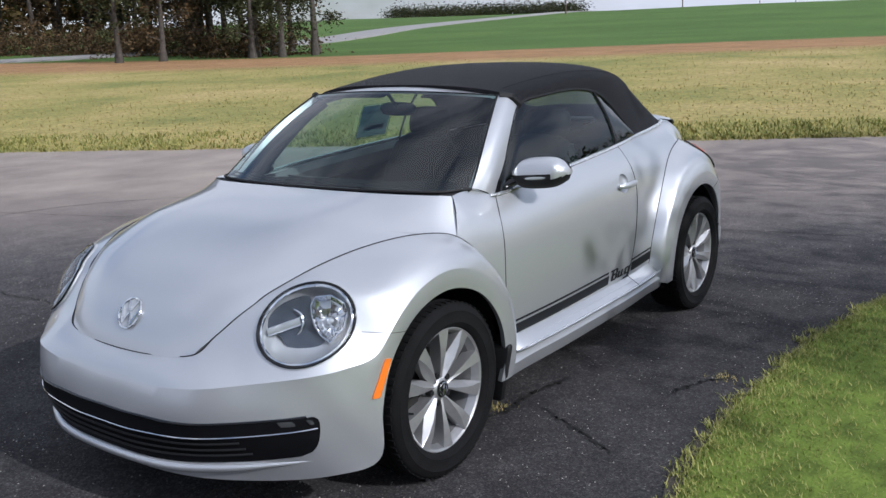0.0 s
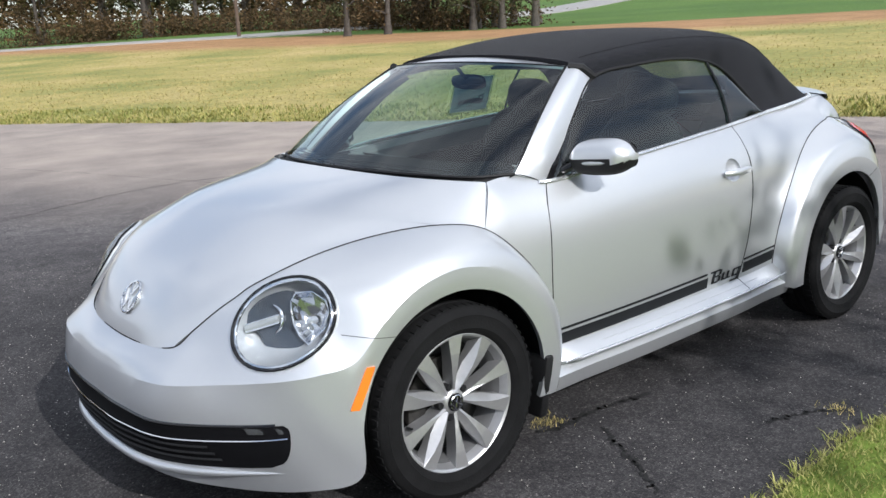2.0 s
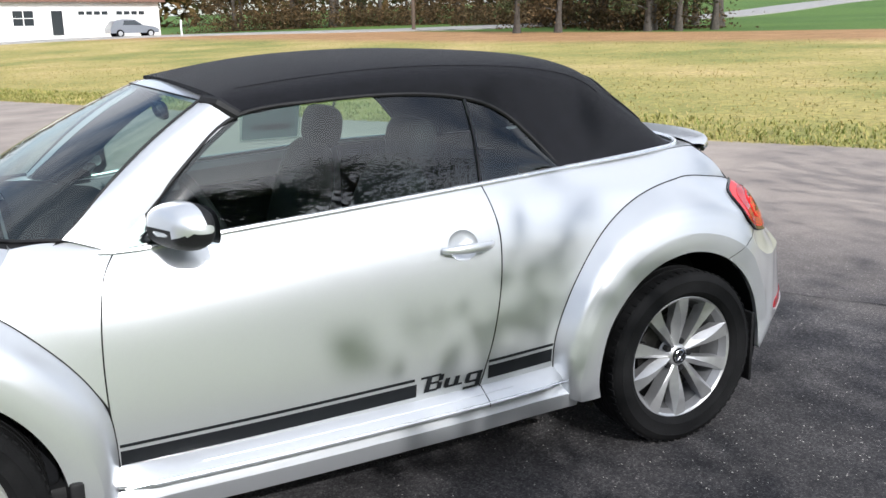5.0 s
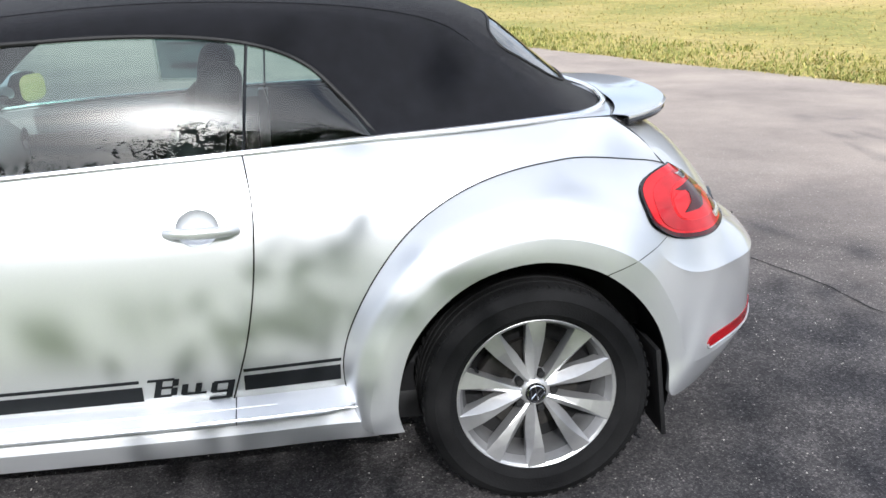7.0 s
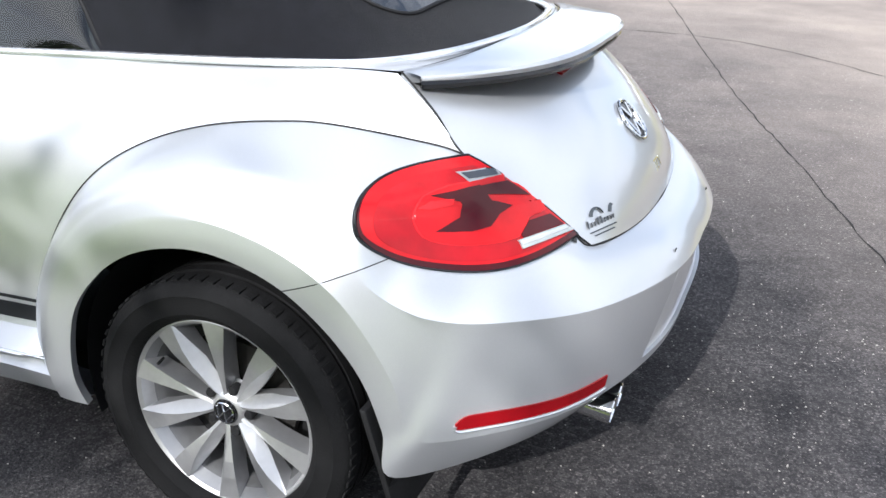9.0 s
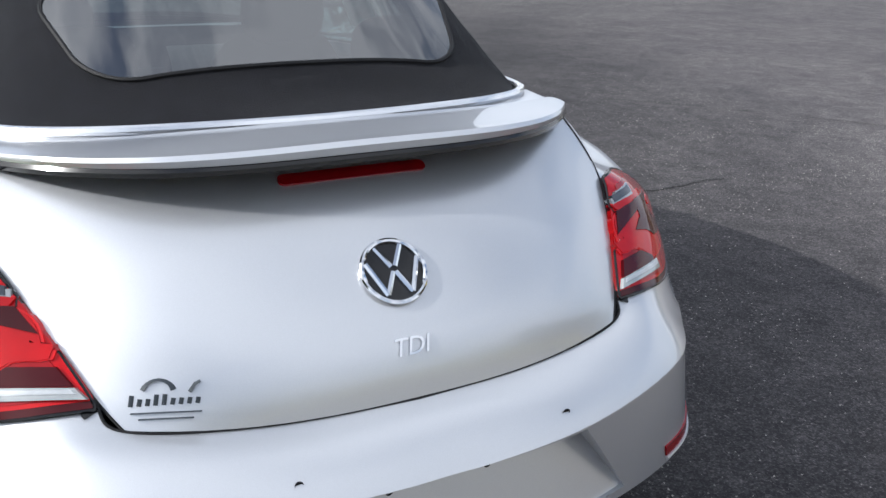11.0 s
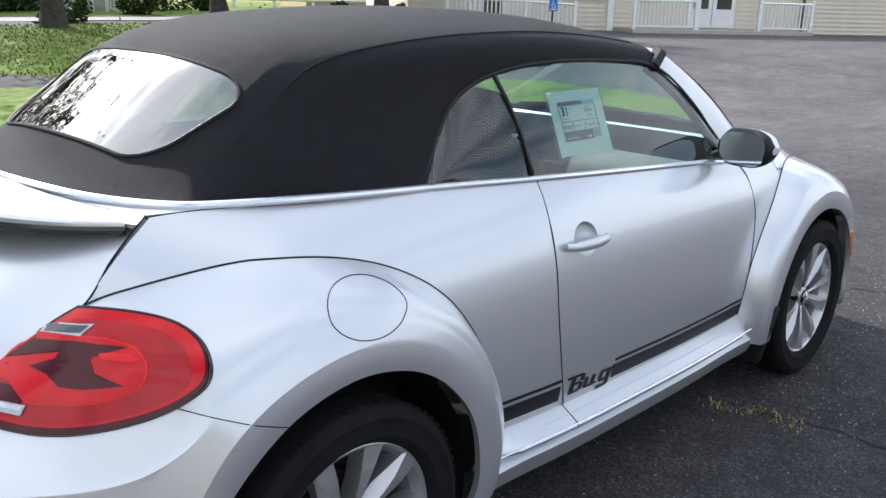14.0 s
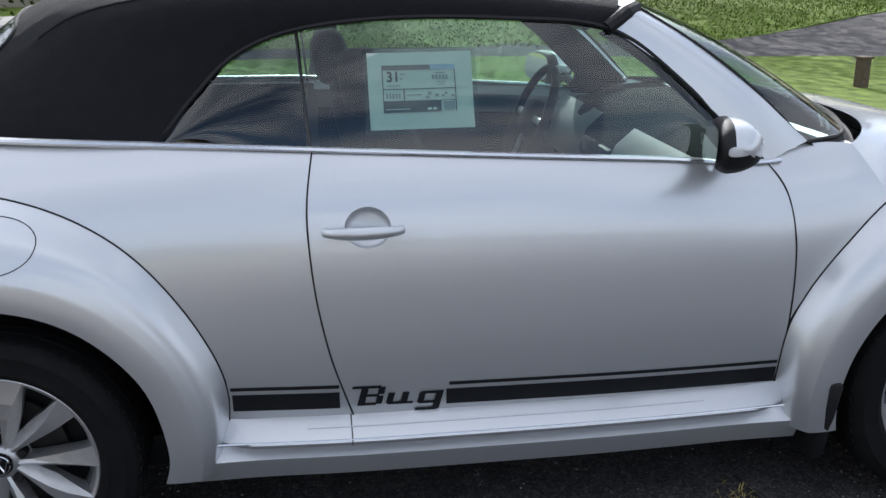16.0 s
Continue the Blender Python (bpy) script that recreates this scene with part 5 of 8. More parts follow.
def mirror_geo():
    """Housing of a door mirror: upper cap and lower base."""
    n, m = 20, 14
    cap, base = [], []
    for t in np.linspace(0, 1, n):
        yy = 0.758 + 0.222 * t
        hgt = 0.093 * (1 - abs(2 * t - 0.9) ** 3.2 * 0.5) * min(1, (t + 0.06) * 5) ** 0.5 * min(1, (1.04 - t) * 8) ** 0.5
        dep = 0.125 * min(1, (t + 0.1) * 4) ** 0.5 * min(1, (1.05 - t) * 5) ** 0.5
        cz, cx = 1.046 + 0.012 * t, 0.545 - 0.055 * t
        ring = []
        for a in np.linspace(0, 2 * math.pi, 2 * m, endpoint=False):
            ca, sa = math.cos(a), math.sin(a)
            px = dep * ca * (0.60 if ca > 0 else 0.30)
            ring.append((cx + px, yy, cz + hgt * 0.72 * np.sign(sa) * abs(sa) ** 0.62))
        cap.append(ring)
    g = np.array(cap)
    r, c = g.shape[:2]
    f = [(i * c + j, (i + 1) * c + j, (i + 1) * c + (j + 1) % c, i * c + (j + 1) % c) for i in range(r - 1) for j in range(c)]
    f += [tuple(range(c)), tuple((r - 1) * c + j for j in range(c))[::-1]]
    return g.reshape(-1, 3), f


def split_mirror(geo, zsplit):
    """The painted cap in front and above, the black base below and the black rim behind."""
    cap, low = [], []
    for q in geo[1]:
        c = np.mean([geo[0][i] for i in q], 0)
        front = c[0] > 0.545 - 0.055 * (c[1] - 0.758) / 0.222 - 0.002
        (cap if c[2] >= zsplit and front else low).append(q)
    return (geo[0], cap), (geo[0], low)


def mirror_pane():
    o = oval(0.096, 0.055, 32, 0, 3.2)
    v = np.array([(0, 0, 0)] + [(0, x, z) for x, z in o])
    f = [(0, 1 + (i + 1) % 32, 1 + i) for i in range(32)]
    return moved((v, f), Matrix.Translation((0.476, 0.868, 1.053)) @ pose(0, 0, 0, 0, 4, 15))


fuel_ring = np.array([(-1.220 + 0.110 * math.cos(a), 0.884 + 0.076 * math.sin(a)) for a in np.linspace(0, 2 * math.pi, 48, endpoint=False)])

DISH_C, DISH_WAY, DISH = (-0.358, float(side_y(-0.358, 0.876)), 0.876), (0, -1, -0.12), oval(0.056, 0.050, 28)
door_skin = Skin(sheet(door_grid, 0, 0, (0, 1, 0)))
door_geo = cut_out(sheet(door_grid, 0.02, 0.0025, (0, 1, 0)), DISH_C, DISH_WAY, (0, 0, 1), DISH, 0.2)
for line in (FRONT_GRID[0], REAR_GRID[0]):
    part("panel_gap", tube(np.concatenate([line, (line * (1, -1, 1))[-2::-1]]), 0.0027, 6), BLACK, car, "dark shut line round the fenders")

for sign in (1, -1):
    fl = sign < 0
    seam = rear_skin.lay(None, (0, -1, 0), [np.array(SEAM_RA * (1 - q) + SEAM_RB * q) for q in np.linspace(0, 1, 12)], 0.0)
    part("panel_gap", tube(seam, 0.0013, 5), BLACK, car, flip=fl)
    seam = front_skin.lay(None, (0, -1, 0), [np.array(SEAM_FA * (1 - q) + SEAM_FB * q) for q in np.linspace(0.0, 1.15, 12)], 0.0)
    part("panel_gap", tube(seam, 0.0011, 5), BLACK, car, flip=fl)
    for line in ([p for p in on_side(DOOR_REAR)], [p for p in on_side(DOOR_FRONT)], LID_EDGE):
        part("panel_gap", tube(through_knots(line, 8), 0.0022, 6), BLACK, car, flip=fl)
    fender_f = part("front_fender", front_fender, PAINT, car, flip=fl, sharp=13)
    fender_r = part("rear_fender", rear_fender, PAINT, car, flip=fl, sharp=13)
    part("cowl_panel", sheet(cowl_grid, 0.02, 0.002, (0, 1, 0)), PAINT, car, flip=fl)
    door = part("door", door_geo, PAINT, car, flip=fl)
    quarter = part("quarter_panel", sheet(quarter_grid, 0.02, 0.002, (0, 1, 0)), PAINT, car, flip=fl)
    ledge = part("running_board", sheet(sill_profile(0, 5, 0.03), 0.0, 0, (0, 1, 0.5)), PAINT, car, flip=fl, sharp=22)
    part("sill", sheet(sill_profile(4, 11, 0.06), 0.0, 0, (0, 1, -0.2)), PAINT, car, flip=fl, sharp=22)
    # bright line added for the highlight on the ledge's edge; it has no trim
    part("ledge_glint", tube(sill_profile(1, 2)[0] + (0, 0.002, -0.003), 0.003, 6), BRIGHT, ledge, flip=fl)
    for q in (0.55,):
        step_line = sill_profile(0, 1)[0] * (1 - q) + sill_profile(1, 2)[0] * q
        part("step_rib", tube(step_line[4:-4] + (0, 0.001, 0.001), 0.002, 6, flat=0.8), PAINT, ledge, flip=fl)
    part("panel_gap", tube([sill_profile(0, 5)[i][6] for i in range(5)], 0.0018, 5), BLACK, ledge, flip=fl)
    part("windscreen_pillar", pillar_geo, PAINT, car, flip=fl)
    part("pillar_seal", tube(np.array([PILLAR_OUT[-1], pillar_mid[-1], PILLAR_IN[-1]]) + (-0.006, -0.002, 0.000), 0.019, 8), BLACK, car, flip=fl)
    trim_rails = [[tuple(np.array(p) + (-0.018, -0.036, -0.016)) for p in rail] for rail in (PILLAR_OUT, pillar_mid, PILLAR_IN)]
    part("pillar_trim", sheet(loft(trim_rails, 6, 3), 0.006, 0, (-0.3, -1, -0.5)), INTERIOR, car, flip=fl)
    k = 8 * 5
    dg = part("door_window", sheet(glass_grid[:, : k + 1], 0.004, 0.003, (0, 1, 0)), GLASS, door, "clear green-tinted side window", flip=fl)
    qg = part("quarter_window", sheet(glass_grid[:, k:], 0.004, 0.003, (0, 1, 0)), GLASS, quarter, "small green-tinted quarter window", flip=fl)
    for g in (dg, qg):
        g.visible_shadow = False
    part("window_divider", tube(glass_grid[:, k] + (0, 0.004, 0), 0.008, 6, flat=0.6), GLOSS_BLACK, door, flip=fl)
    part("window_seal", tube(through_knots(GL_TOP, 6) + (0, 0.002, 0.004), 0.0065, 6), BLACK, car, flip=fl)
    belt = np.stack([BELT_X, belt_y(BELT_X) - 0.001, belt_z(BELT_X) + 0.006], 1)
    part("belt_moulding", tube(belt, 0.009, 8, flat=0.9), BRIGHT, car, "bright silver belt moulding", flip=fl)
    # stripes and words
    part("side_stripe", sheet(stripe(-0.445, -0.712, 0.408, 0.455), 0.002, 0, (0, 1, 0)), DECAL, quarter, "black decal stripe", flip=fl)
    part("side_stripe", sheet(stripe(-0.445, -0.715, 0.467, 0.476), 0.002, 0, (0, 1, 0)), DECAL, quarter, flip=fl)
    part("side_stripe", sheet(stripe(0.745, -0.172, 0.405, 0.450), 0.002, 0, (0, 1, 0)), DECAL, door, "black decal stripe", flip=fl)
    part("side_stripe", sheet(stripe(0.745, -0.165, 0.462, 0.471), 0.002, 0, (0, 1, 0)), DECAL, door, flip=fl)
    for strokes in WORD:
        part("decal_letter", letter_geo(strokes, -0.300, 0.404, 0.240, 0.058, sign), DECAL, door, "black decal letter", flip=fl, smooth=False)
    # handle in its dish
    dish_edge = door_skin.lay(None, DISH_WAY, plane_points(DISH_C, DISH_WAY, (0, 0, 1), DISH), 0.0)
    dish_mid = dish_edge.mean(0)
    rings = np.array([dish_edge + np.array(DISH_WAY) * 0.0] + [dish_mid + (dish_edge - dish_mid) * q + np.array((0, -1, -0.1)) * w for q, w in ((0.97, 0.006), (0.85, 0.013), (0.6, 0.018), (0.001, 0.020))])
    part("handle_dish", sheet(np.concatenate([rings, rings[:, :1]], 1), 0, 0, (0, 1, 0)), PAINT, door, flip=fl)
    part("door_handle", handle_geo(), PAINT, door, "silver door handle", flip=fl)
    # mirror
    up, low = split_mirror(mirror_geo(), 1.044)
    mir = part("door_mirror", up, PAINT, door, "silver and black door mirror", flip=fl)
    part("mirror_base", low, BLACK, mir, flip=fl)
    part("mirror_foot", tube([(0.60, 0.722, 1.0), (0.575, 0.76, 1.02), (0.545, 0.82, 1.035)], 0.03, 10, flat=0.6), GLOSS_BLACK, mir, flip=fl)
    part("mirror_glass", mirror_pane(), MIRROR, mir, flip=fl)
    part("turn_lamp", tube([(0.596, 0.80, 1.034), (0.594, 0.86, 1.036), (0.570, 0.92, 1.04), (0.530, 0.965, 1.044)], 0.0075, 8), CLEAR_GREY, mir, "clear turn lamp", flip=fl)
    tri_v = np.array([(0.70, 0.738, 0.975), (0.60, 0.742, 0.985), (0.60, 0.708, 1.075), (0.70, 0.73, 0.965), (0.60, 0.73, 0.975), (0.60, 0.70, 1.065)])
    part("mirror_triangle", (tri_v, [(0, 2, 1), (3, 4, 5), (0, 1, 4, 3), (1, 2, 5, 4), (2, 0, 3, 5)]), GLOSS_BLACK, door, flip=fl, smooth=False)
    # headlamp
    hl_c, hl_way = np.array(HL_C), np.array(HL_WAY)
    n_h = hl_way / np.linalg.norm(hl_way)
    bez = front_skin.patch(HL_C, HL_WAY, HL_UP, HL_OUT * 1.0, 0.005, 3, 0.88, 0.012)
    head = part("headlamp", bez, TRIM_SILVER, car, "oval headlamp with clear lens and chrome bowl", flip=fl)
    rim_pts = front_skin.lay(None, HL_WAY, plane_points(HL_C, HL_WAY, HL_UP, HL_OUT * 0.95), 0.007)
    part("rim", tube(rim_pts, 0.0055, 8, True), GLOSS_BLACK, head, flip=fl)
    part("rim", tube(front_skin.lay(None, HL_WAY, plane_points(HL_C, HL_WAY, HL_UP, HL_OUT * 0.895), 0.004), 0.005, 8, True), CHROME, head, flip=fl)
    edge = front_skin.lay(None, HL_WAY, plane_points(HL_C, HL_WAY, HL_UP, HL_OUT * 0.92), 0.003)
    rings = [edge] + [hl_c + (edge - hl_c) * q + n_h * d for q, d in ((0.93, 0.02), (0.82, 0.045), (0.6, 0.065), (0.3, 0.075), (0.02, 0.078))]
    part("bowl", sheet(np.concatenate([np.array(rings), np.array(rings)[:, :1]], 1), 0, 0, -n_h), BOWL, head, flip=fl)
    out_v = np.cross(n_h, (0, 0, 1))
    out_v /= np.linalg.norm(out_v)
    up_v = np.cross(out_v, n_h)
    spot_at = lambda u, w, d: hl_c + out_v * u + up_v * w + n_h * d

    def fan(outline, u, w, steps, mat, name, label="", smooth=True):
        """A dish or plate facing ahead: rings of an outline, each (scale, depth)."""
        o = np.asarray(outline)
        g = np.array([[spot_at(u + x * q, w + y * q, d) for x, y in o] for q, d in steps])
        return part(name, sheet(np.concatenate([g, g[:, :1]], 1), 0, 0, -n_h), mat, head, label, flip=fl, smooth=smooth)

    dark = np.array([(-0.128, -0.003), (-0.089, 0.063), (-0.029, 0.096), (0.037, 0.104), (0.040, 0.045), (0.046, -0.003), (0.067, -0.039), (0.086, -0.062), (0.031, -0.090), (-0.023, -0.093), (-0.056, -0.072), (-0.072, -0.039)])
    dark = spline([(x, y, 0) for x, y in dark], 40, True)[:, :2]
    fan(dark * 0.93, -0.025, 0.0, ((1.0, 0.055), (1.0, 0.030), (0.6, 0.034), (0.02, 0.036)), LAMP_DARK, "dark_panel")
    shield = np.array([(-0.060, 0.067), (-0.045, 0.092), (0.009, 0.097), (0.055, 0.068), (0.066, 0.035), (0.054, -0.017), (0.0, -0.070), (-0.031, -0.042), (-0.050, -0.005), (-0.060, 0.037)])
    fan(shield * 0.93, 0.072, 0.004, ((1.04, 0.050), (1.04, 0.018), (1.0, 0.016), (0.85, 0.036), (0.55, 0.054), (0.25, 0.062), (0.02, 0.064)), CHROME, "reflector", "faceted chrome reflector", False)
    part("reflector_edge", tube([spot_at(0.072 + x * 0.96, 0.004 + y * 0.96, 0.016) for x, y in shield], 0.003, 6, True), CHROME, head, flip=fl)
    fan(oval(0.012, 0.012, 12), 0.076, 0.010, ((1.0, 0.055), (1.0, 0.034), (0.7, 0.028), (0.02, 0.026)), BOWL, "bulb_shield")
    arc = [spot_at(u, w, 0.022) for u, w in spline([(-0.046, 0.055, 0), (-0.024, 0.040, 0), (-0.014, 0.014, 0), (-0.020, -0.012, 0), (-0.036, -0.030, 0)], 18)[:, :2]]
    part("crescent", tube(arc, 0.004, 8, taper=0.0015 + 0.004 * np.sin(np.linspace(0.1, 3.04, 18))), CHROME, head, flip=fl)
    bar_path = [spot_at(u, w, 0.020) for u, w in ((-0.134, -0.020), (-0.10, -0.009), (-0.06, 0.003), (-0.024, 0.014))]
    part("light_bar", tube(bar_path, 0.012, 10), CLEAR_GREY, head, "clear horizontal light bar", flip=fl)
    for k in (-1, 1):
        part("bar_trim", tube([p + up_v * 0.012 * k - n_h * 0.006 for p in bar_path], 0.0025, 6), BRIGHT, head, flip=fl)
    lens_ring = front_skin.patch(HL_C, HL_WAY, HL_UP, HL_OUT * 0.95, 0.008, 8, 0.0, 0.002)
    lv = np.array(lens_ring[0])
    d2 = np.linalg.norm(lv - hl_c, axis=1) / 0.17
    lv = lv - n_h * (0.018 * np.clip(1 - d2**2, 0, 1))[:, None]
    part("lens", (lv, lens_ring[1]), LENS, head, flip=fl).visible_shadow = False
    # side marker
    mk_c, mk_way = (1.646, 0.872, 0.506), (-0.35, -0.93, -0.1)
    mk_out = flat_of([(1.601, 0.880, 0.566), (1.629, 0.872, 0.570), (1.691, 0.870, 0.446), (1.660, 0.872, 0.442)], mk_c, mk_way, (0, 0, 1))
    mk_out = np.concatenate([mk_out + (np.roll(mk_out, -1, 0) - mk_out) * k for k in (0.06, 0.5, 0.94)], 1).reshape(-1, 2)
    part("side_marker", front_skin.patch(mk_c, mk_way, (0, 0, 1), mk_out, 0.006, 3), ORANGE, car, "amber side marker lamp", flip=fl)
    # tail lamp
    tail = part("tail_lamp", rear_skin.patch(TL_C, TL_WAY, (0, 0, 1), TL_OUT * 1.012, 0.003, 6), GLOSS_BLACK, car, "large teardrop red tail lamp", flip=fl)
    part("red_lens", rear_skin.patch(TL_C, TL_WAY, (0, 0, 1), TL_OUT * 0.978, 0.0082, 8), RED_DARK, tail, flip=fl)
    part("red_band", rear_skin.patch(TL_C, TL_WAY, (0, 0, 1), TL_OUT * (0.955, 0.915) + (0, 0.006), 0.009, 8), RED, tail, flip=fl)

    part("lamp_gap", tube(rear_skin.lay(None, TL_WAY, plane_points(TL_C, TL_WAY, (0, 0, 1), TL_OUT * 0.992), 0.0075), 0.0026, 6, True), GLOSS_BLACK, tail, flip=fl)

    def tl(pts, lift, mat, name, mid=None):
        """A shape inside the lamp, laid on its lens."""
        p = np.array(pts)
        q = np.concatenate([p + (np.roll(p, -1, 0) - p) * k for k in (0, 0.25, 0.5, 0.75)], 1).reshape(-1, 2)
        m = np.array(mid) if mid else p.mean(0)
        c = plane_points(TL_C, TL_WAY, (0, 0, 1), [m])[0]
        return part(name, rear_skin.patch(c, TL_WAY, (0, 0, 1), q - m, lift, 5, 0.0, 0.001), mat, tail, flip=fl)

    field = np.array([(0.125, 0.072), (0.0, 0.074), (-0.080, 0.066), (-0.117, 0.050), (-0.133, 0.018), (-0.118, -0.016), (-0.060, -0.042), (0.056, -0.051), (0.080, -0.045), (0.112, -0.014), (0.160, -0.006), (0.160, 0.018)])
    tl(TL_OUT * (0.86, 0.80), 0.0106, RED_RING, "ring_band", (0.002, 0.004))
    field = spline([(u, w, 0) for u, w in field], 40, True)[:, :2]
    tl(field * 1.035, 0.0122, RED_BRIGHT, "light_ring", (0.0, 0.012))
    tl(field, 0.0136, RED, "inner_field", (0.0, 0.012))
    tl([(0.089, 0.066), (0.012, 0.063), (0.010, 0.046), (0.136, 0.029)], 0.0150, RED_DARK, "dark_field")
    tl([(0.012, 0.065), (-0.096, 0.058), (-0.043, 0.053), (-0.036, 0.033), (-0.044, 0.010), (-0.097, -0.010), (-0.028, -0.021), (0.014, -0.019), (0.041, 0.002), (0.078, 0.014), (0.031, 0.031)], 0.0151, RED_DARK, "dark_field", (0.0, 0.025))
    tl([(-0.049, 0.045), (-0.096, 0.050), (-0.125, 0.039), (-0.102, 0.033), (-0.054, 0.036)], 0.0160, RED_BRIGHT, "glow_field")
    tl([(0.173, -0.016), (0.108, -0.022), (0.080, -0.046), (0.086, -0.054), (0.204, -0.042)], 0.0146, RED_DARK, "dark_field")
    tl([(0.070, 0.098), (-0.026, 0.096), (-0.006, 0.072), (0.082, 0.074)], 0.0130, CLEAR_GREY, "reverse_lamp")
    tl([(0.064, 0.095), (-0.018, 0.093), (-0.006, 0.079), (0.070, 0.081)], 0.0142, LAMP_DARK, "reverse_window")
    tl([(0.207, -0.044), (0.069, -0.056), (0.077, -0.074), (0.228, -0.059)], 0.0154, CLEAR_GREY, "clear_strip")
    tl([(0.203, -0.047), (0.074, -0.059), (0.078, -0.066), (0.212, -0.053)], 0.0164, TRIM_SILVER, "clear_strip")
    # reflector low in the rear bumper
    refl = band(REAR_GRID, 10.05, 11.32, lambda q: 0.412 + 0.026 * (q - 10), lambda q: 0.444 + 0.021 * (q - 10), 0.004, 5, 20, 0.12, False)
    part("rear_reflector", sheet(refl, 0.006, 0, (-1, 1, 0)), RED_MID, bumper_r, "red bumper reflector", flip=fl)
    part("reflector_rim", tube(refl[0] - (0, 0, 0.004), 0.004, 6), PAINT, bumper_r, flip=fl)
    # mud flaps
    for name, x0, z0, z1 in (("rear_mud_flap", -1.628, 0.14, 0.45), ("front_mud_flap", 0.874, 0.145, 0.400)):
        flap = box(-0.008, 0.66, z0, 0.008, 0.872, z1, 0.004) if x0 < 0 else box(-0.020, 0.66, z0, 0.020, 0.912, z1, 0.013)
        v = np.array(flap[0])
        v[:, 0] += x0 - 0.18 * (z1 - v[:, 2]) * (1 if x0 < 0 else 0.15)
        v[:, 1] -= 0.05 * np.clip((0.25 - v[:, 2]) / 0.1, 0, 1)
        part(name, (v, flap[1]), BLACK, car, flip=fl)
    # exhaust pipe pair
    if sign > 0:
        for dx in (0.0, 0.075):
            pipe = lathe([(0.030, -0.09), (0.033, 0.0), (0.030, 0.003), (0.027, -0.004), (0.026, -0.09)], 24)
            part("exhaust_tip", moved(pipe, Matrix.Translation((-2.060, 0.425 - dx, 0.306)) @ pose(0, 0, 0, -6, 0, 90)), CHROME, car, "chrome exhaust tip")
    else:
        skin = Skin(rear_fender)
        ringp = skin.lay(None, (0, -1, -0.35), [(x, 0.85, z) for x, z in fuel_ring], 0.0003)
        part("fuel_flap_gap", tube(ringp, 0.0013, 6, True), BLACK, car, "round fuel flap line", flip=True)

# ---- the car: cloth top, glass, wheels, inside ----
def cloth_grid():
    per = 8
    c, k, b = through_knots(TOP_C, per), through_knots(TOP_K, per), through_knots(TOP_B, per)
    rows = []
    for s in np.linspace(0, 1, 9):
        p = c + (k - c) * s**3.0
        p[:, 1] = k[:, 1] * s
        rows.append(p)
    for s in np.linspace(0, 1, 7)[1:]:
        p = k + (b - k) * s
        out = math.sin(math.pi * s) * 0.014
        p[:, 1] += out
        p[:, 2] += out * 0.5
        rows.append(p)
    half = np.array(rows)
    # soften the crease
    for _ in range(2):
        half[1:-1] = half[1:-1] * 0.6 + 0.2 * (half[:-2] + half[2:])
    return np.concatenate([half[:0:-1] * (1, -1, 1), half], 0)


top_geo = sheet(cloth_grid(), 0.015, 0, (0, 0, 1))
RW_C, RW_WAY = (-1.376, 0, 1.281), (0.62, 0, -0.78)
RW_OUT = round_rect(0.412, 0.152, 0.092, 8)
RW_OUT[:, 0] *= 1 + 0.09 * (RW_OUT[:, 1] / 0.15)
step_o = np.roll(RW_OUT, -1, 0) - RW_OUT
RW_FINE = np.concatenate([p + d * (np.arange(max(1, int(np.linalg.norm(d) / 0.03))) / max(1, int(np.linalg.norm(d) / 0.03)))[:, None] for p, d in zip(RW_OUT, step_o)])
top_skin = Skin(top_geo)
top_cut = cut_out(top_geo, RW_C, RW_WAY, (0, 0, 1), RW_OUT, 0.7)
cloth = part("cloth_top", top_cut, CLOTH, car, "black woven cloth convertible top", sharp=60)
rw_glass = part("rear_window", top_skin.patch(RW_C, RW_WAY, (0, 0, 1), RW_FINE * 1.012, 0.0025, 12, 0.0, 0.004), REAR_GLASS, cloth, "rear window reflecting the sky")
rw_glass.visible_shadow = False
part("window_rim", tube(top_skin.lay(None, RW_WAY, plane_points(RW_C, RW_WAY, (0, 0, 1), RW_FINE * 1.015), 0.002), 0.005, 6, True), BLACK, cloth)
base = through_knots([(-0.858, 0.668, 1.064), (-1.10, 0.640, 1.074), (-1.33, 0.598, 1.084), (-1.48, 0.540, 1.090), (-1.585, 0.40, 1.096), (-1.635, 0.2, 1.099), (-1.652, 0.0, 1.100)], 8)
base = np.concatenate([base, (base * (1, -1, 1))[-2::-1]])
part("rear_moulding", tube(base + (0, 0, 0.002), 0.010, 8, flat=0.9), BRIGHT, car, "bright silver moulding round the cloth top")
# deck between the moulding and lid
deck_in = base[8 * 2: -8 * 2] + (0.0, 0, -0.006)
deck_out = np.array([lid_grid[i, 0] for i in range(len(lid_grid))])
deck_out = spline(deck_out, len(deck_in))
if deck_out[0, 1] < 0:
    deck_out = deck_out[::-1]
part("rear_deck", sheet(np.array([deck_in, (deck_in + deck_out) / 2 + (0, 0, 0.003), deck_out]), 0, 0, (0, 0, 1)), PAINT, car)

# stitched seams where the cloth folds down at the sides
fold = cloth_grid()
for i in (6, 22):
    part("cloth_seam", tube(fold[i][2:-26] + (0, 0, 0.0005), 0.0022, 6), CLOTH, cloth)

# windscreen with its header
WS_LOW_E, WS_TOP_E = (0.930, 0.690, 1.018), (0.388, 0.560, 1.364)


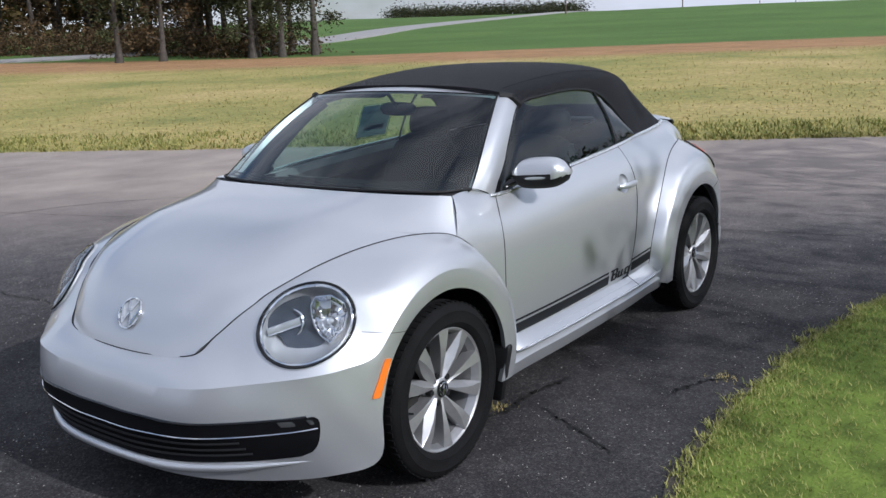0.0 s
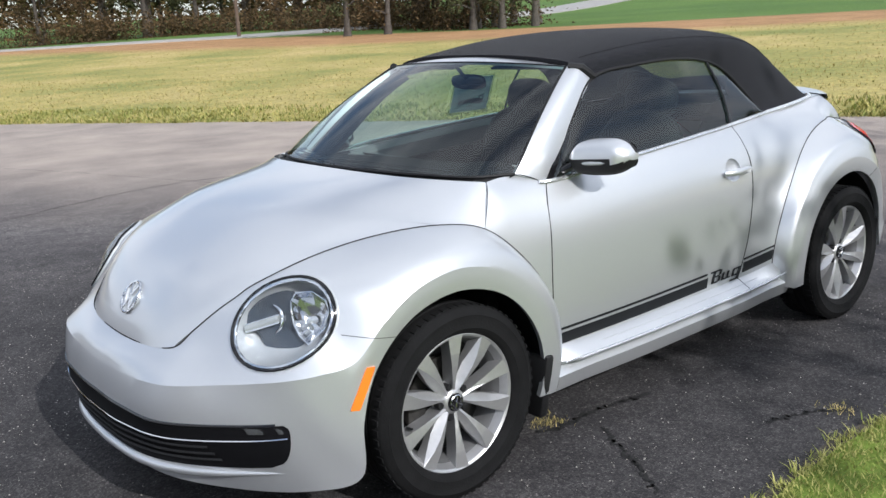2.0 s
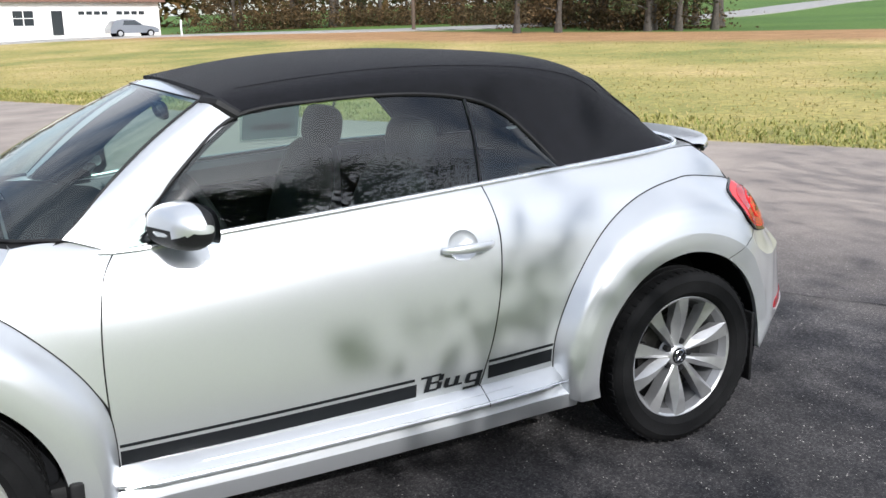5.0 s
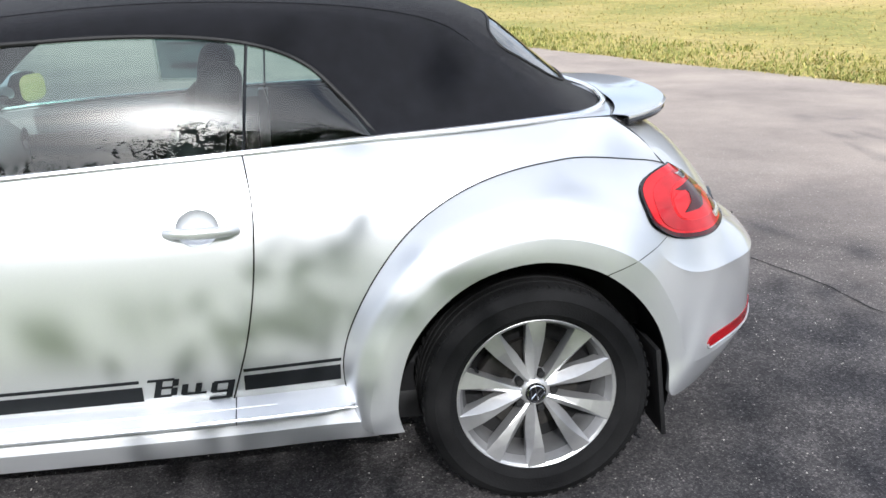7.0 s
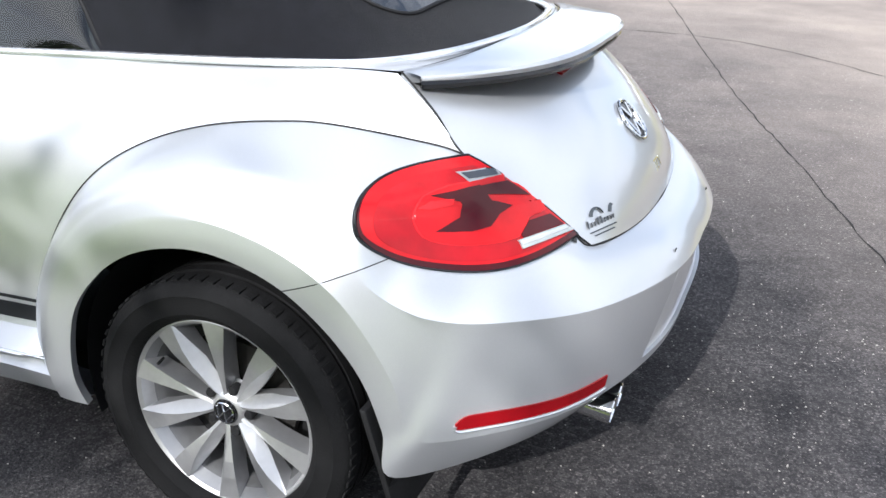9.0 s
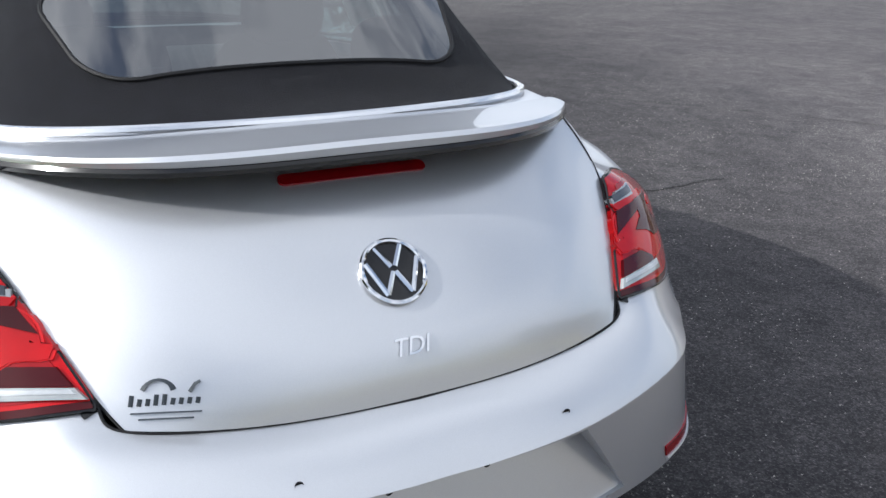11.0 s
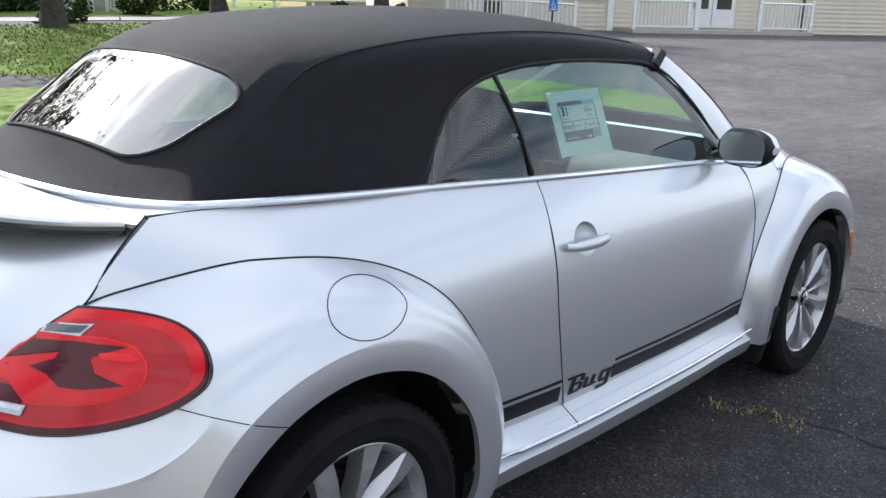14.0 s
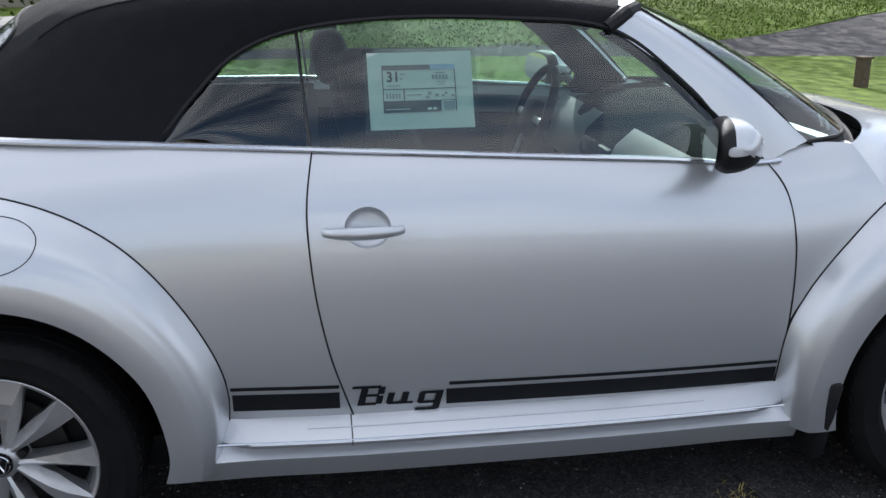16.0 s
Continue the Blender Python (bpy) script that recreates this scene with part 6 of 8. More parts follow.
def arc_across(centre, end, n, power=2.2):
    s = np.linspace(-1, 1, n)
    return np.stack([centre[0] + (end[0] - centre[0]) * abs(s) ** power, end[1] * s, centre[2] + (end[2] - centre[2]) * abs(s) ** power], 1)


ws = np.array([arc_across((1.135 + (0.466 - 1.135) * t, 0, 1.036 + (1.388 - 1.036) * t + 0.022 * math.sin(math.pi * t)),
                          tuple(np.array(WS_LOW_E) * (1 - t) + np.array(WS_TOP_E) * t + np.array((0.012, 0.012, 0.02)) * math.sin(math.pi * t)), 41) for t in np.linspace(0, 1, 13)])
# the lower corners sweep back along the pillars' feet
ws += np.abs(np.linspace(-1, 1, 41))[None, :, None] ** 30 * np.linspace(1, 0, 13)[:, None, None] * np.stack([np.full(41, -0.115), np.linspace(-0.015, 0.015, 41), np.full(41, 0.002)], 1)[None]
screen = part("windscreen", sheet(ws, 0.004, 0.0, (1, 0, 0.5)), GLASS, car, "large sloping windscreen")
screen.visible_shadow = False
for w, row in ((0.012, ws[0] + (0.006, 0, -0.002)), (0.006, ws[-1])):
    part("screen_seal", tube(row, w * 0.5, 6), BLACK, screen)
for j in (0, -1):
    part("screen_seal", tube(ws[:, j], 0.005, 6), BLACK, screen)
hdr_top = arc_across((0.398, 0, 1.406), (0.325, 0.556, 1.352), 41)
hdr_mid = (ws[-1] + hdr_top) / 2 + (0.006, 0, 0.004)
part("header", sheet(np.array([ws[-1] + (0, 0, 0.003), hdr_mid, hdr_top]), 0.015, 0, (0, 0, 1)), PAINT, car, "silver windscreen header")
# scuttle and wipers in front of the screen
hood_back = arc_across(HOOD_CENTRE[0], HOOD_EDGE[0], 41)
part("scuttle", sheet(np.array([ws[0] + (0, 0, -0.006), (ws[0] + hood_back) / 2 + (0, 0, -0.022), hood_back + (0.01, 0, -0.015)]), 0, 0, (0, 0, 1)), BLACK, car)
for y0, y1 in ((0.52, -0.10), (-0.08, -0.60)):
    ys = np.linspace(y0, y1, 9)
    arm = np.stack([1.135 - 0.21 * (ys / 0.69) ** 2 - 0.03 + 0.02 * np.linspace(1, 0, 9), ys, 1.038 - 0.02 * (ys / 0.69) ** 2 + 0.008 * np.sin(np.linspace(0, math.pi, 9))], 1)
    wip = part("wiper", tube(arm, 0.005, 6), BLACK, car)
    part("wiper_blade", tube(arm + (-0.02, 0, 0.010), 0.004, 5), BLACK, wip)
# dark shell inside the body, floor and wheel wells
part("floor_pan", box(-1.68, -0.70, 0.20, 1.85, 0.70, 0.30, 0.02), BLACK, car)
for x in (AXLE, -AXLE):
    for fl in (False, True):
        prof = [(0.415, 0.835), (0.42, 0.78), (0.43, 0.52), (0.30, 0.505), (0.02, 0.505)]
        v, f = moved(lathe(prof, 40), Matrix.Translation((x, 0, HUB_Z)))
        keep = [q for q in f if np.mean([v[i][2] for i in q]) > 0.20]
        part("wheel_well", (v, keep), BLACK, car, flip=fl)
for x0, x1, z1 in ((0.98, 1.90, 0.55), (-1.90, -0.95, 0.62)):
    part("inner_panel", box(x0, -0.50, 0.30, x1, 0.50, z1, 0.03), BLACK, car)
part("inner_panel", box(0.90, -0.69, 0.30, 0.96, 0.69, 0.93, 0.02), INTERIOR, car)


def tyre_geo():
    prof = [(0.234, -0.088), (0.248, -0.098), (0.278, -0.108), (0.305, -0.106), (0.322, -0.098), (0.331, -0.086), (0.334, -0.06), (0.3345, -0.043), (0.326, -0.041), (0.326, -0.034), (0.3348, -0.032), (0.335, -0.005),
            (0.326, -0.004), (0.326, 0.004), (0.335, 0.005), (0.3348, 0.032), (0.326, 0.034), (0.326, 0.041), (0.3345, 0.043), (0.334, 0.06), (0.331, 0.086), (0.322, 0.098), (0.305, 0.106), (0.302, 0.1085), (0.297, 0.106), (0.278, 0.108), (0.262, 0.105), (0.259, 0.106), (0.256, 0.103), (0.246, 0.098), (0.240, 0.090), (0.234, 0.080)]
    return lathe(prof, 72)


def tread_block():
    """One shoulder block of the tread."""
    return box(-0.0085, 0.062, 0.331, 0.0085, 0.090, 0.3355)


def spoke_geo(side):
    """One facetted spoke along +x of the wheel's face: a flat blade widest at the rim, and a bevel on its inner side that is widest near the hub."""
    # radius, height of the ridge, outer edge, ridge, inner edge, drop of the inner edge
    st = [(0.034, 0.060, -0.0010, 0.0060, 0.0150, 0.010), (0.070, 0.068, -0.0050, 0.0035, 0.0240, 0.024), (0.130, 0.080, -0.0150, 0.0060, 0.0290, 0.030),
          (0.172, 0.085, -0.0220, 0.0120, 0.0280, 0.022), (0.232, 0.085, -0.0290, 0.0260, 0.0290, 0.003)]
    rows = []
    for r, out, o, m, i, drop in st:
        rows.append([(r, out - 0.058, side * o * 0.8), (r, out - 0.004, side * o), (r, out, side * m), (r, out - drop, side * i), (r, out - 0.058, side * i * 0.9)])
    g = np.array(rows)
    n = 5
    f = [(i * n + j, i * n + (j + 1) % n, (i + 1) * n + (j + 1) % n, (i + 1) * n + j) for i in range(len(st) - 1) for j in range(n)]
    f += [tuple(range(n))[::-1], tuple((len(st) - 1) * n + j for j in range(n))]
    return g.reshape(-1, 3), (f if side > 0 else [q[::-1] for q in f])


def build_wheel():
    barrel = lathe([(0.214, 0.050), (0.222, 0.070), (0.226, 0.080), (0.234, 0.085), (0.239, 0.083), (0.241, 0.075), (0.232, 0.069)], 72)
    w = new("wheel", mesh_of("wheel", *barrel, ALLOY, True, 35))
    w.parent = car
    tagged(w, "ten-spoke silver alloy wheel with black tyre")
    part("tyre", tyre_geo(), RUBBER, w, "black road tyre", sharp=35)
    part("barrel", lathe([(0.196, -0.09), (0.202, 0.025), (0.215, 0.051)], 72), BARREL_SHADED, w)
    for i in range(5):
        for side in (1, -1):
            part("spoke", moved(spoke_geo(-side), pose(0, 0, 0, 0, -(126 + 72 * i) - side * 17.5, 0)), ALLOY, w, smooth=False)
    part("hub", lathe([(0.0, 0.064), (0.03, 0.065), (0.041, 0.060), (0.047, 0.048), (0.064, 0.020)], 32), ALLOY, w)
    part("hub_cap", lathe([(0.0, 0.073), (0.024, 0.073), (0.027, 0.069), (0.0295, 0.072), (0.0315, 0.066)], 32), GLOSS_BLACK, w, "round black hub cap")
    for a, b in (((-0.010, 0.020), (-0.0015, 0.004)), ((0.010, 0.020), (0.0015, 0.004)), ((-0.021, 0.009), (-0.010, -0.018)), ((-0.010, -0.018), (-0.001, 0.0)), ((0.021, 0.009), (0.010, -0.018)), ((0.010, -0.018), (0.001, 0.0))):
        part("cap_bar", tube([(a[0], 0.074, a[1]), ((a[0] + b[0]) / 2, 0.0745, (a[1] + b[1]) / 2), (b[0], 0.074, b[1])], 0.0022, 5), CHROME, w)
    part("cap_ring", moved(tube([(0.0255 * math.cos(t), 0, 0.0255 * math.sin(t)) for t in np.linspace(0, 2 * math.pi, 24, endpoint=False)], 0.002, 5, True), Matrix.Translation((0, 0.073, 0))), CHROME, w)
    for i in range(5):
        a = radians(90 + 72 * i)
        part("wheel_bolt", moved(lathe([(0.0, 0.056), (0.010, 0.056), (0.012, 0.052), (0.012, 0.03)], 12), Matrix.Translation((0.056 * math.cos(a), 0.006, 0.056 * math.sin(a)))), BLACK, w)
    part("brake_disc", lathe([(0.05, 0.0), (0.145, 0.0), (0.145, -0.02), (0.05, -0.02)], 48, close=True), IRON, w)
    # black disc added to give the gaps between spokes their inner shade
    part("shade_disc", lathe([(0.0, -0.028), (0.199, -0.028), (0.199, -0.06)], 40), BLACK, w)
    part("caliper", moved(box(-0.05, -0.03, 0.09, 0.05, 0.025, 0.165, 0.01), pose(0, 0, 0, 0, 70, 0)), IRON, w)
    blocks = join(*[moved(tread_block(), pose(0, 0, 0, 0, 360 * k / 66, 0)) for k in range(66)] + [moved(tread_block(), pose(0, -0.154, 0, 0, 360 * k / 66 + 2.7, 0)) for k in range(66)])
    tagged(part("tread", blocks, RUBBER, w, smooth=False), kind="stuff")
    part("valve", tube([(0.195, 0.05, 0.03), (0.19, 0.075, 0.03)], 0.004, 6), BLACK, w)
    return w


first_wheel = build_wheel()
first_wheel.matrix_basis = pose(AXLE, 0.787, HUB_Z, 0, 18, 0)
for x, y, turn, spin in ((-AXLE, 0.787, 0, -17), (AXLE, -0.787, 180, 14), (-AXLE, -0.787, 180, 3)):
    copy_thing(first_wheel, pose(x, y, HUB_Z, 0, 0, turn) @ pose(0, 0, 0, 0, spin, 0))


# inside
def cushion(sx, sy, sz, p=3.0, n=20):
    """A rounded pad with soft corners."""
    u, w = np.linspace(-math.pi / 2, math.pi / 2, n // 2 + 1), np.linspace(-math.pi, math.pi, n, endpoint=False)
    f = lambda a: np.sign(a) * abs(a) ** (2 / p)
    v = [(sx * f(math.cos(a)) * f(math.cos(b)), sy * f(math.cos(a)) * f(math.sin(b)), sz * f(math.sin(a))) for a in u for b in w]
    r = len(u)
    fs = [(i * n + j, i * n + (j + 1) % n, (i + 1) * n + (j + 1) % n, (i + 1) * n + j) for i in range(r - 1) for j in range(n)]
    return np.array(v), fs


def seat(x, y, tall):
    s = part("seat", moved(cushion(0.27, 0.25, 0.085), pose(x, y, 0.50, 0, -6, 0)), SEAT, car, "dark leather seat")
    part("seat_back", moved(cushion(0.085, 0.24, 0.33), pose(x - 0.30, y, 0.80, 0, -16, 0)), SEAT, s)
    if tall:
        part("headrest", moved(cushion(0.066, 0.135, 0.092), pose(x - 0.43, y, 1.165, 0, -10, 0)), SEAT, s)
        for dy in (-0.05, 0.05):
            part("post", tube([(x - 0.41, y + dy, 1.06), (x - 0.43, y + dy, 1.12)], 0.007, 6), CHROME, s)
    else:
        part("headrest", moved(cushion(0.05, 0.11, 0.075), pose(x - 0.38, y, 1.16, 0, -14, 0)), SEAT, s)


for y in (0.36, -0.36):
    seat(0.03 if y > 0 else 0.10, y, True)
    seat(-0.80, y, False)
dash_rows = []
for x, z in ((0.50, 0.62), (0.47, 0.80), (0.50, 0.91), (0.57, 0.975), (0.70, 0.995), (0.92, 1.005)):
    ys = np.linspace(-0.66, 0.66, 25)
    dash_rows.append(np.stack([x + 0.03 * (ys / 0.66) ** 2, ys, z - 0.02 * (ys / 0.66) ** 4 + (0.03 * np.exp(-((ys - 0.36) / 0.16) ** 2) if 0.89 < z < 0.99 else 0)], 1))
dash = part("dashboard", sheet(np.array(dash_rows), 0.01, 0, (-0.5, 0, 1)), INTERIOR, car, "dark dashboard with a silver panel")
for sg in (1, -1):
    strip = np.array([np.stack([np.full(9, x), np.linspace(0.16, 0.64, 9) * sg, np.full(9, z)], 1) for x, z in ((0.458, 0.78), (0.458, 0.86), (0.486, 0.918), (0.545, 0.968))])
    part("dash_panel", sheet(strip, 0.004, 0, (-1, 0, 0.2)), DASH_SILVER, dash, "silver painted dash panel")
    part("door_card", sheet(np.array([np.stack([np.linspace(-0.45, 0.70, 16), (side_y(np.linspace(-0.45, 0.70, 16), np.full(16, z)) - 0.07 - 0.03 * (z < 0.8)) * sg, np.full(16, z) + 0.0], 1) for z in (0.36, 0.60, 0.78, 0.82, 0.93, 0.965)]), 0.02, 0, (0, -sg, 0)), INTERIOR, car)
    part("door_top", sheet(np.array([np.stack([np.linspace(-0.46, 0.70, 16), (belt_y(np.linspace(-0.46, 0.70, 16)) - d) * sg, belt_z(np.linspace(-0.46, 0.70, 16)) - q], 1) for d, q in ((0.018, 0.006), (0.05, 0.002), (0.09, 0.03), (0.095, 0.10))]), 0.0, 0, (0, -sg, 0.6)), DASH_SILVER, car, "grey door top")
    part("quarter_trim", sheet(np.array([np.stack([np.linspace(-1.35, -0.50, 14), (belt_y(np.linspace(-1.35, -0.50, 14)) - d) * sg, belt_z(np.linspace(-1.35, -0.50, 14)) - q], 1) for d, q in ((0.02, 0.006), (0.08, 0.01), (0.12, 0.08), (0.13, 0.55))]), 0.0, 0, (0, -sg, 0.6)), INTERIOR, car)
    part("air_vent", moved(lathe([(0.0, -0.006), (0.035, -0.005), (0.045, 0.004), (0.05, 0.0)], 24), Matrix.Translation((0.46, 0.60 * sg, 0.88)) @ pose(0, 0, 0, 0, 0, 90)), BLACK, dash)
    part("sun_visor", moved(box(-0.08, -0.2, -0.006, 0.08, 0.2, 0.006, 0.005), pose(0.30, 0.32 * sg, 1.372, 0, 12, 0)), INTERIOR, car)
# middle vents, screen and glove box lid of the dashboard
for y in (-0.085, 0.085):
    part("air_vent", box(0.462, y - 0.055, 0.845, 0.484, y + 0.055, 0.895, 0.006), BLACK, dash)
part("dash_screen", box(0.450, -0.10, 0.745, 0.472, 0.10, 0.835, 0.005), GLOSS_BLACK, dash)
lid_line = [(0.468, -0.22, 0.745), (0.468, -0.60, 0.745), (0.480, -0.60, 0.655), (0.480, -0.22, 0.655)]
part("glove_box_gap", tube(lid_line, 0.003, 5, True), BLACK, dash)
part("glove_box_grip", tube([(0.462, -0.37, 0.730), (0.458, -0.41, 0.730), (0.462, -0.45, 0.730)], 0.007, 6), DASH_SILVER, dash)
wheel_path = [(0.19 * math.cos(t), 0.19 * math.sin(t), 0) for t in np.linspace(0, 2 * math.pi, 40, endpoint=False)]
steer_m = pose(0.33, 0.36, 0.93, 0, -66, 0)
steer = part("steering_wheel", moved(tube(wheel_path, 0.016, 10, True), steer_m), SEAT, car, "dark leather steering wheel")
part("steering_hub", moved(cushion(0.075, 0.065, 0.03), steer_m), INTERIOR, steer)
for a in (0, 180, 270 - 360):
    c, s = math.cos(radians(a)), math.sin(radians(a))
    part("wheel_arm", moved(tube([(0.05 * s, 0.05 * c, 0), (0.18 * s, 0.18 * c, 0)], 0.014, 8, flat=0.6), steer_m), TRIM_SILVER, steer)
mir_in = part("rear_view_mirror", moved(cushion(0.015, 0.11, 0.033), pose(0.40, 0, 1.30, 0, 8, 0)), GLOSS_BLACK, car)
part("mirror_stem", tube([(0.41, 0, 1.31), (0.47, 0, 1.375)], 0.008, 6), BLACK, mir_in)
part("parcel_shelf", box(-1.58, -0.52, 0.98, -1.05, 0.52, 1.02, 0.02), INTERIOR, car)
# printed notice in a clear sleeve in the right window
PRINT_BLUE = plain("print_blue", (0.22, 0.36, 0.48), 0.6)
sheet_pts = lambda x0, x1, z0, z1, off: np.array([[(x, -(0.742 - 0.40 * (z - 1.045) - off), z) for x in np.linspace(x0, x1, 3)] for z in np.linspace(z0, z1, 3)])
sleeve = part("notice_sleeve", sheet(sheet_pts(-0.346, -0.062, 1.078, 1.280, 0.0185), 0.002, 0, (0, -1, 0)), SLEEVE, car, "clear plastic sleeve behind the window")
notice = part("window_notice", sheet(sheet_pts(-0.335, -0.074, 1.090, 1.270, 0.016), 0.002, 0, (0, -1, 0)), PAPER, sleeve, "pale printed price notice")
L, R, B, T = -0.300, -0.117, 1.130, 1.240


def bar(u0, u1, w0, w1, mat):
    """A printed bar, given as shares of the panel's width and height."""
    part("print_bar", sheet(sheet_pts(L + (R - L) * u0, L + (R - L) * u1, B + (T - B) * w0, B + (T - B) * w1, 0.0135), 0.0004, 0, (0, -1, 0)), mat, notice)


bar(0, 0.66, 0.90, 1.0, INK)
bar(0.66, 1.0, 0.90, 1.0, PRINT_BLUE)
for u0, u1, w0, w1 in ((0, 1, 0.485, 0.50), (0, 1, 0.23, 0.245), (0.28, 0.295, 0.245, 0.485), (0, 0.012, 0.0, 0.9), (0.988, 1.0, 0.0, 0.9)):
    bar(u0, u1, w0, w1, INK)
bar(0, 0.79, 0.0, 0.23, INK)
bar(0.82, 0.97, 0.02, 0.21, INK_GREY)
for u0, u1, w0, w1 in ((0.03, 0.36, 0.06, 0.075), (0.60, 0.65, 0.04, 0.09), (0.67, 0.72, 0.04, 0.09)):
    part("print_bar", sheet(sheet_pts(L + (R - L) * u0, L + (R - L) * u1, B + (T - B) * w0, B + (T - B) * w1, 0.0130), 0.0004, 0, (0, -1, 0)), PAPER, notice)
for u0, u1, w0, w1 in ((0.68, 0.91, 0.69, 0.78), (0.04, 0.25, 0.30, 0.40)):
    for k in range(5):
        a = u0 + (u1 - u0) * k / 5
        bar(a, a + (u1 - u0) * 0.15, w0, w1, INK_GREY)
for u0, u1, w0, w1 in ((0.72, 0.86, 0.81, 0.83), (0.74, 0.86, 0.62, 0.635), (0.75, 0.86, 0.57, 0.585), (0.24, 0.32, 0.80, 0.82), (0.24, 0.28, 0.70, 0.72), (0.06, 0.24, 0.56, 0.575),
                       (0.32, 0.53, 0.35, 0.375), (0.58, 0.63, 0.28, 0.33), (0.61, 0.66, 0.36, 0.42), (0.71, 0.76, 0.32, 0.38), (0.80, 0.84, 0.32, 0.36), (0.84, 0.88, 0.36, 0.41), (0.93, 0.98, 0.32, 0.36)):
    bar(u0, u1, w0, w1, INK_GREY)
num = text_geo("31", 0.034, 0.0003, 0, 0.0006)
nv = np.asarray(num[0])
nx, nz = -0.273 + nv[:, 0], 1.212 + nv[:, 1]
part("print_number", (np.stack([nx, -(0.742 - 0.40 * (nz - 1.045) - 0.0132), nz], 1), num[1]), INK, notice, "large printed number")

# ---- trees, buildings and distance ----
BARK = plain("bark", (0.065, 0.055, 0.046), 0.9, var=0.35, scale=9, bump=0.8, bump_scale=25)
LEAF = grass_material("leaf_green", (0.020, 0.040, 0.009), (0.060, 0.088, 0.020))
LEAF_FALL = grass_material("leaf_autumn", (0.030, 0.038, 0.011), (0.120, 0.070, 0.026))
WOOD_LEAF = grass_material("wood_leaf", (0.022, 0.030, 0.012), (0.075, 0.078, 0.034))
WOOD_BROWN = grass_material("wood_brown", (0.035, 0.030, 0.016), (0.125, 0.078, 0.038))
WHITE = plain("white_paint", (0.78, 0.78, 0.76), 0.5, var=0.05, scale=3)
SIDING = plain("beige_siding", (0.66, 0.59, 0.47), 0.7, var=0.05, scale=2)
ROOFING = plain("brown_shingle", (0.16, 0.085, 0.06), 0.9, var=0.25, scale=4)
BRICK = plain("brick", (0.36, 0.25, 0.18), 0.85, var=0.4, scale=7)
MORTAR = plain("mortar", (0.36, 0.32, 0.27), 0.9)
PANE = plain("dark_pane", (0.03, 0.035, 0.04), 0.08, coat=0.5)
CONCRETE = plain("concrete", (0.40, 0.38, 0.34), 0.9, var=0.12, scale=4)
TIMBER = plain("weathered_timber", (0.10, 0.07, 0.05), 0.85, var=0.3, scale=20)
BLUE = plain("sign_blue", (0.02, 0.16, 0.55), 0.4)
PEACH = plain("shed_board", (0.62, 0.44, 0.30), 0.8, var=0.08)


def leaves(points, size, droop=0.35):
    """Small bent leaves at those places."""
    n = len(points)
    q = rng.normal(0, 1, (n, 3))
    q[:, 2] *= 0.7
    a = q / np.linalg.norm(q, axis=1, keepdims=True)
    b = np.cross(a, rng.normal(0, 1, (n, 3)))
    b /= np.linalg.norm(b, axis=1, keepdims=True)
    s = size * rng.uniform(0.5, 1.3, n)[:, None]
    c = np.cross(a, b) * s * 0.12
    v = np.stack([points - a * s, points - b * s * 0.45 + c, points + a * s, points + b * s * 0.45 + c], 1).reshape(-1, 3)
    i = np.arange(n)[:, None] * 4
    return v, [tuple(r) for r in (i + np.array((0, 1, 2))) ] + [tuple(r) for r in (i + np.array((0, 2, 3)))]


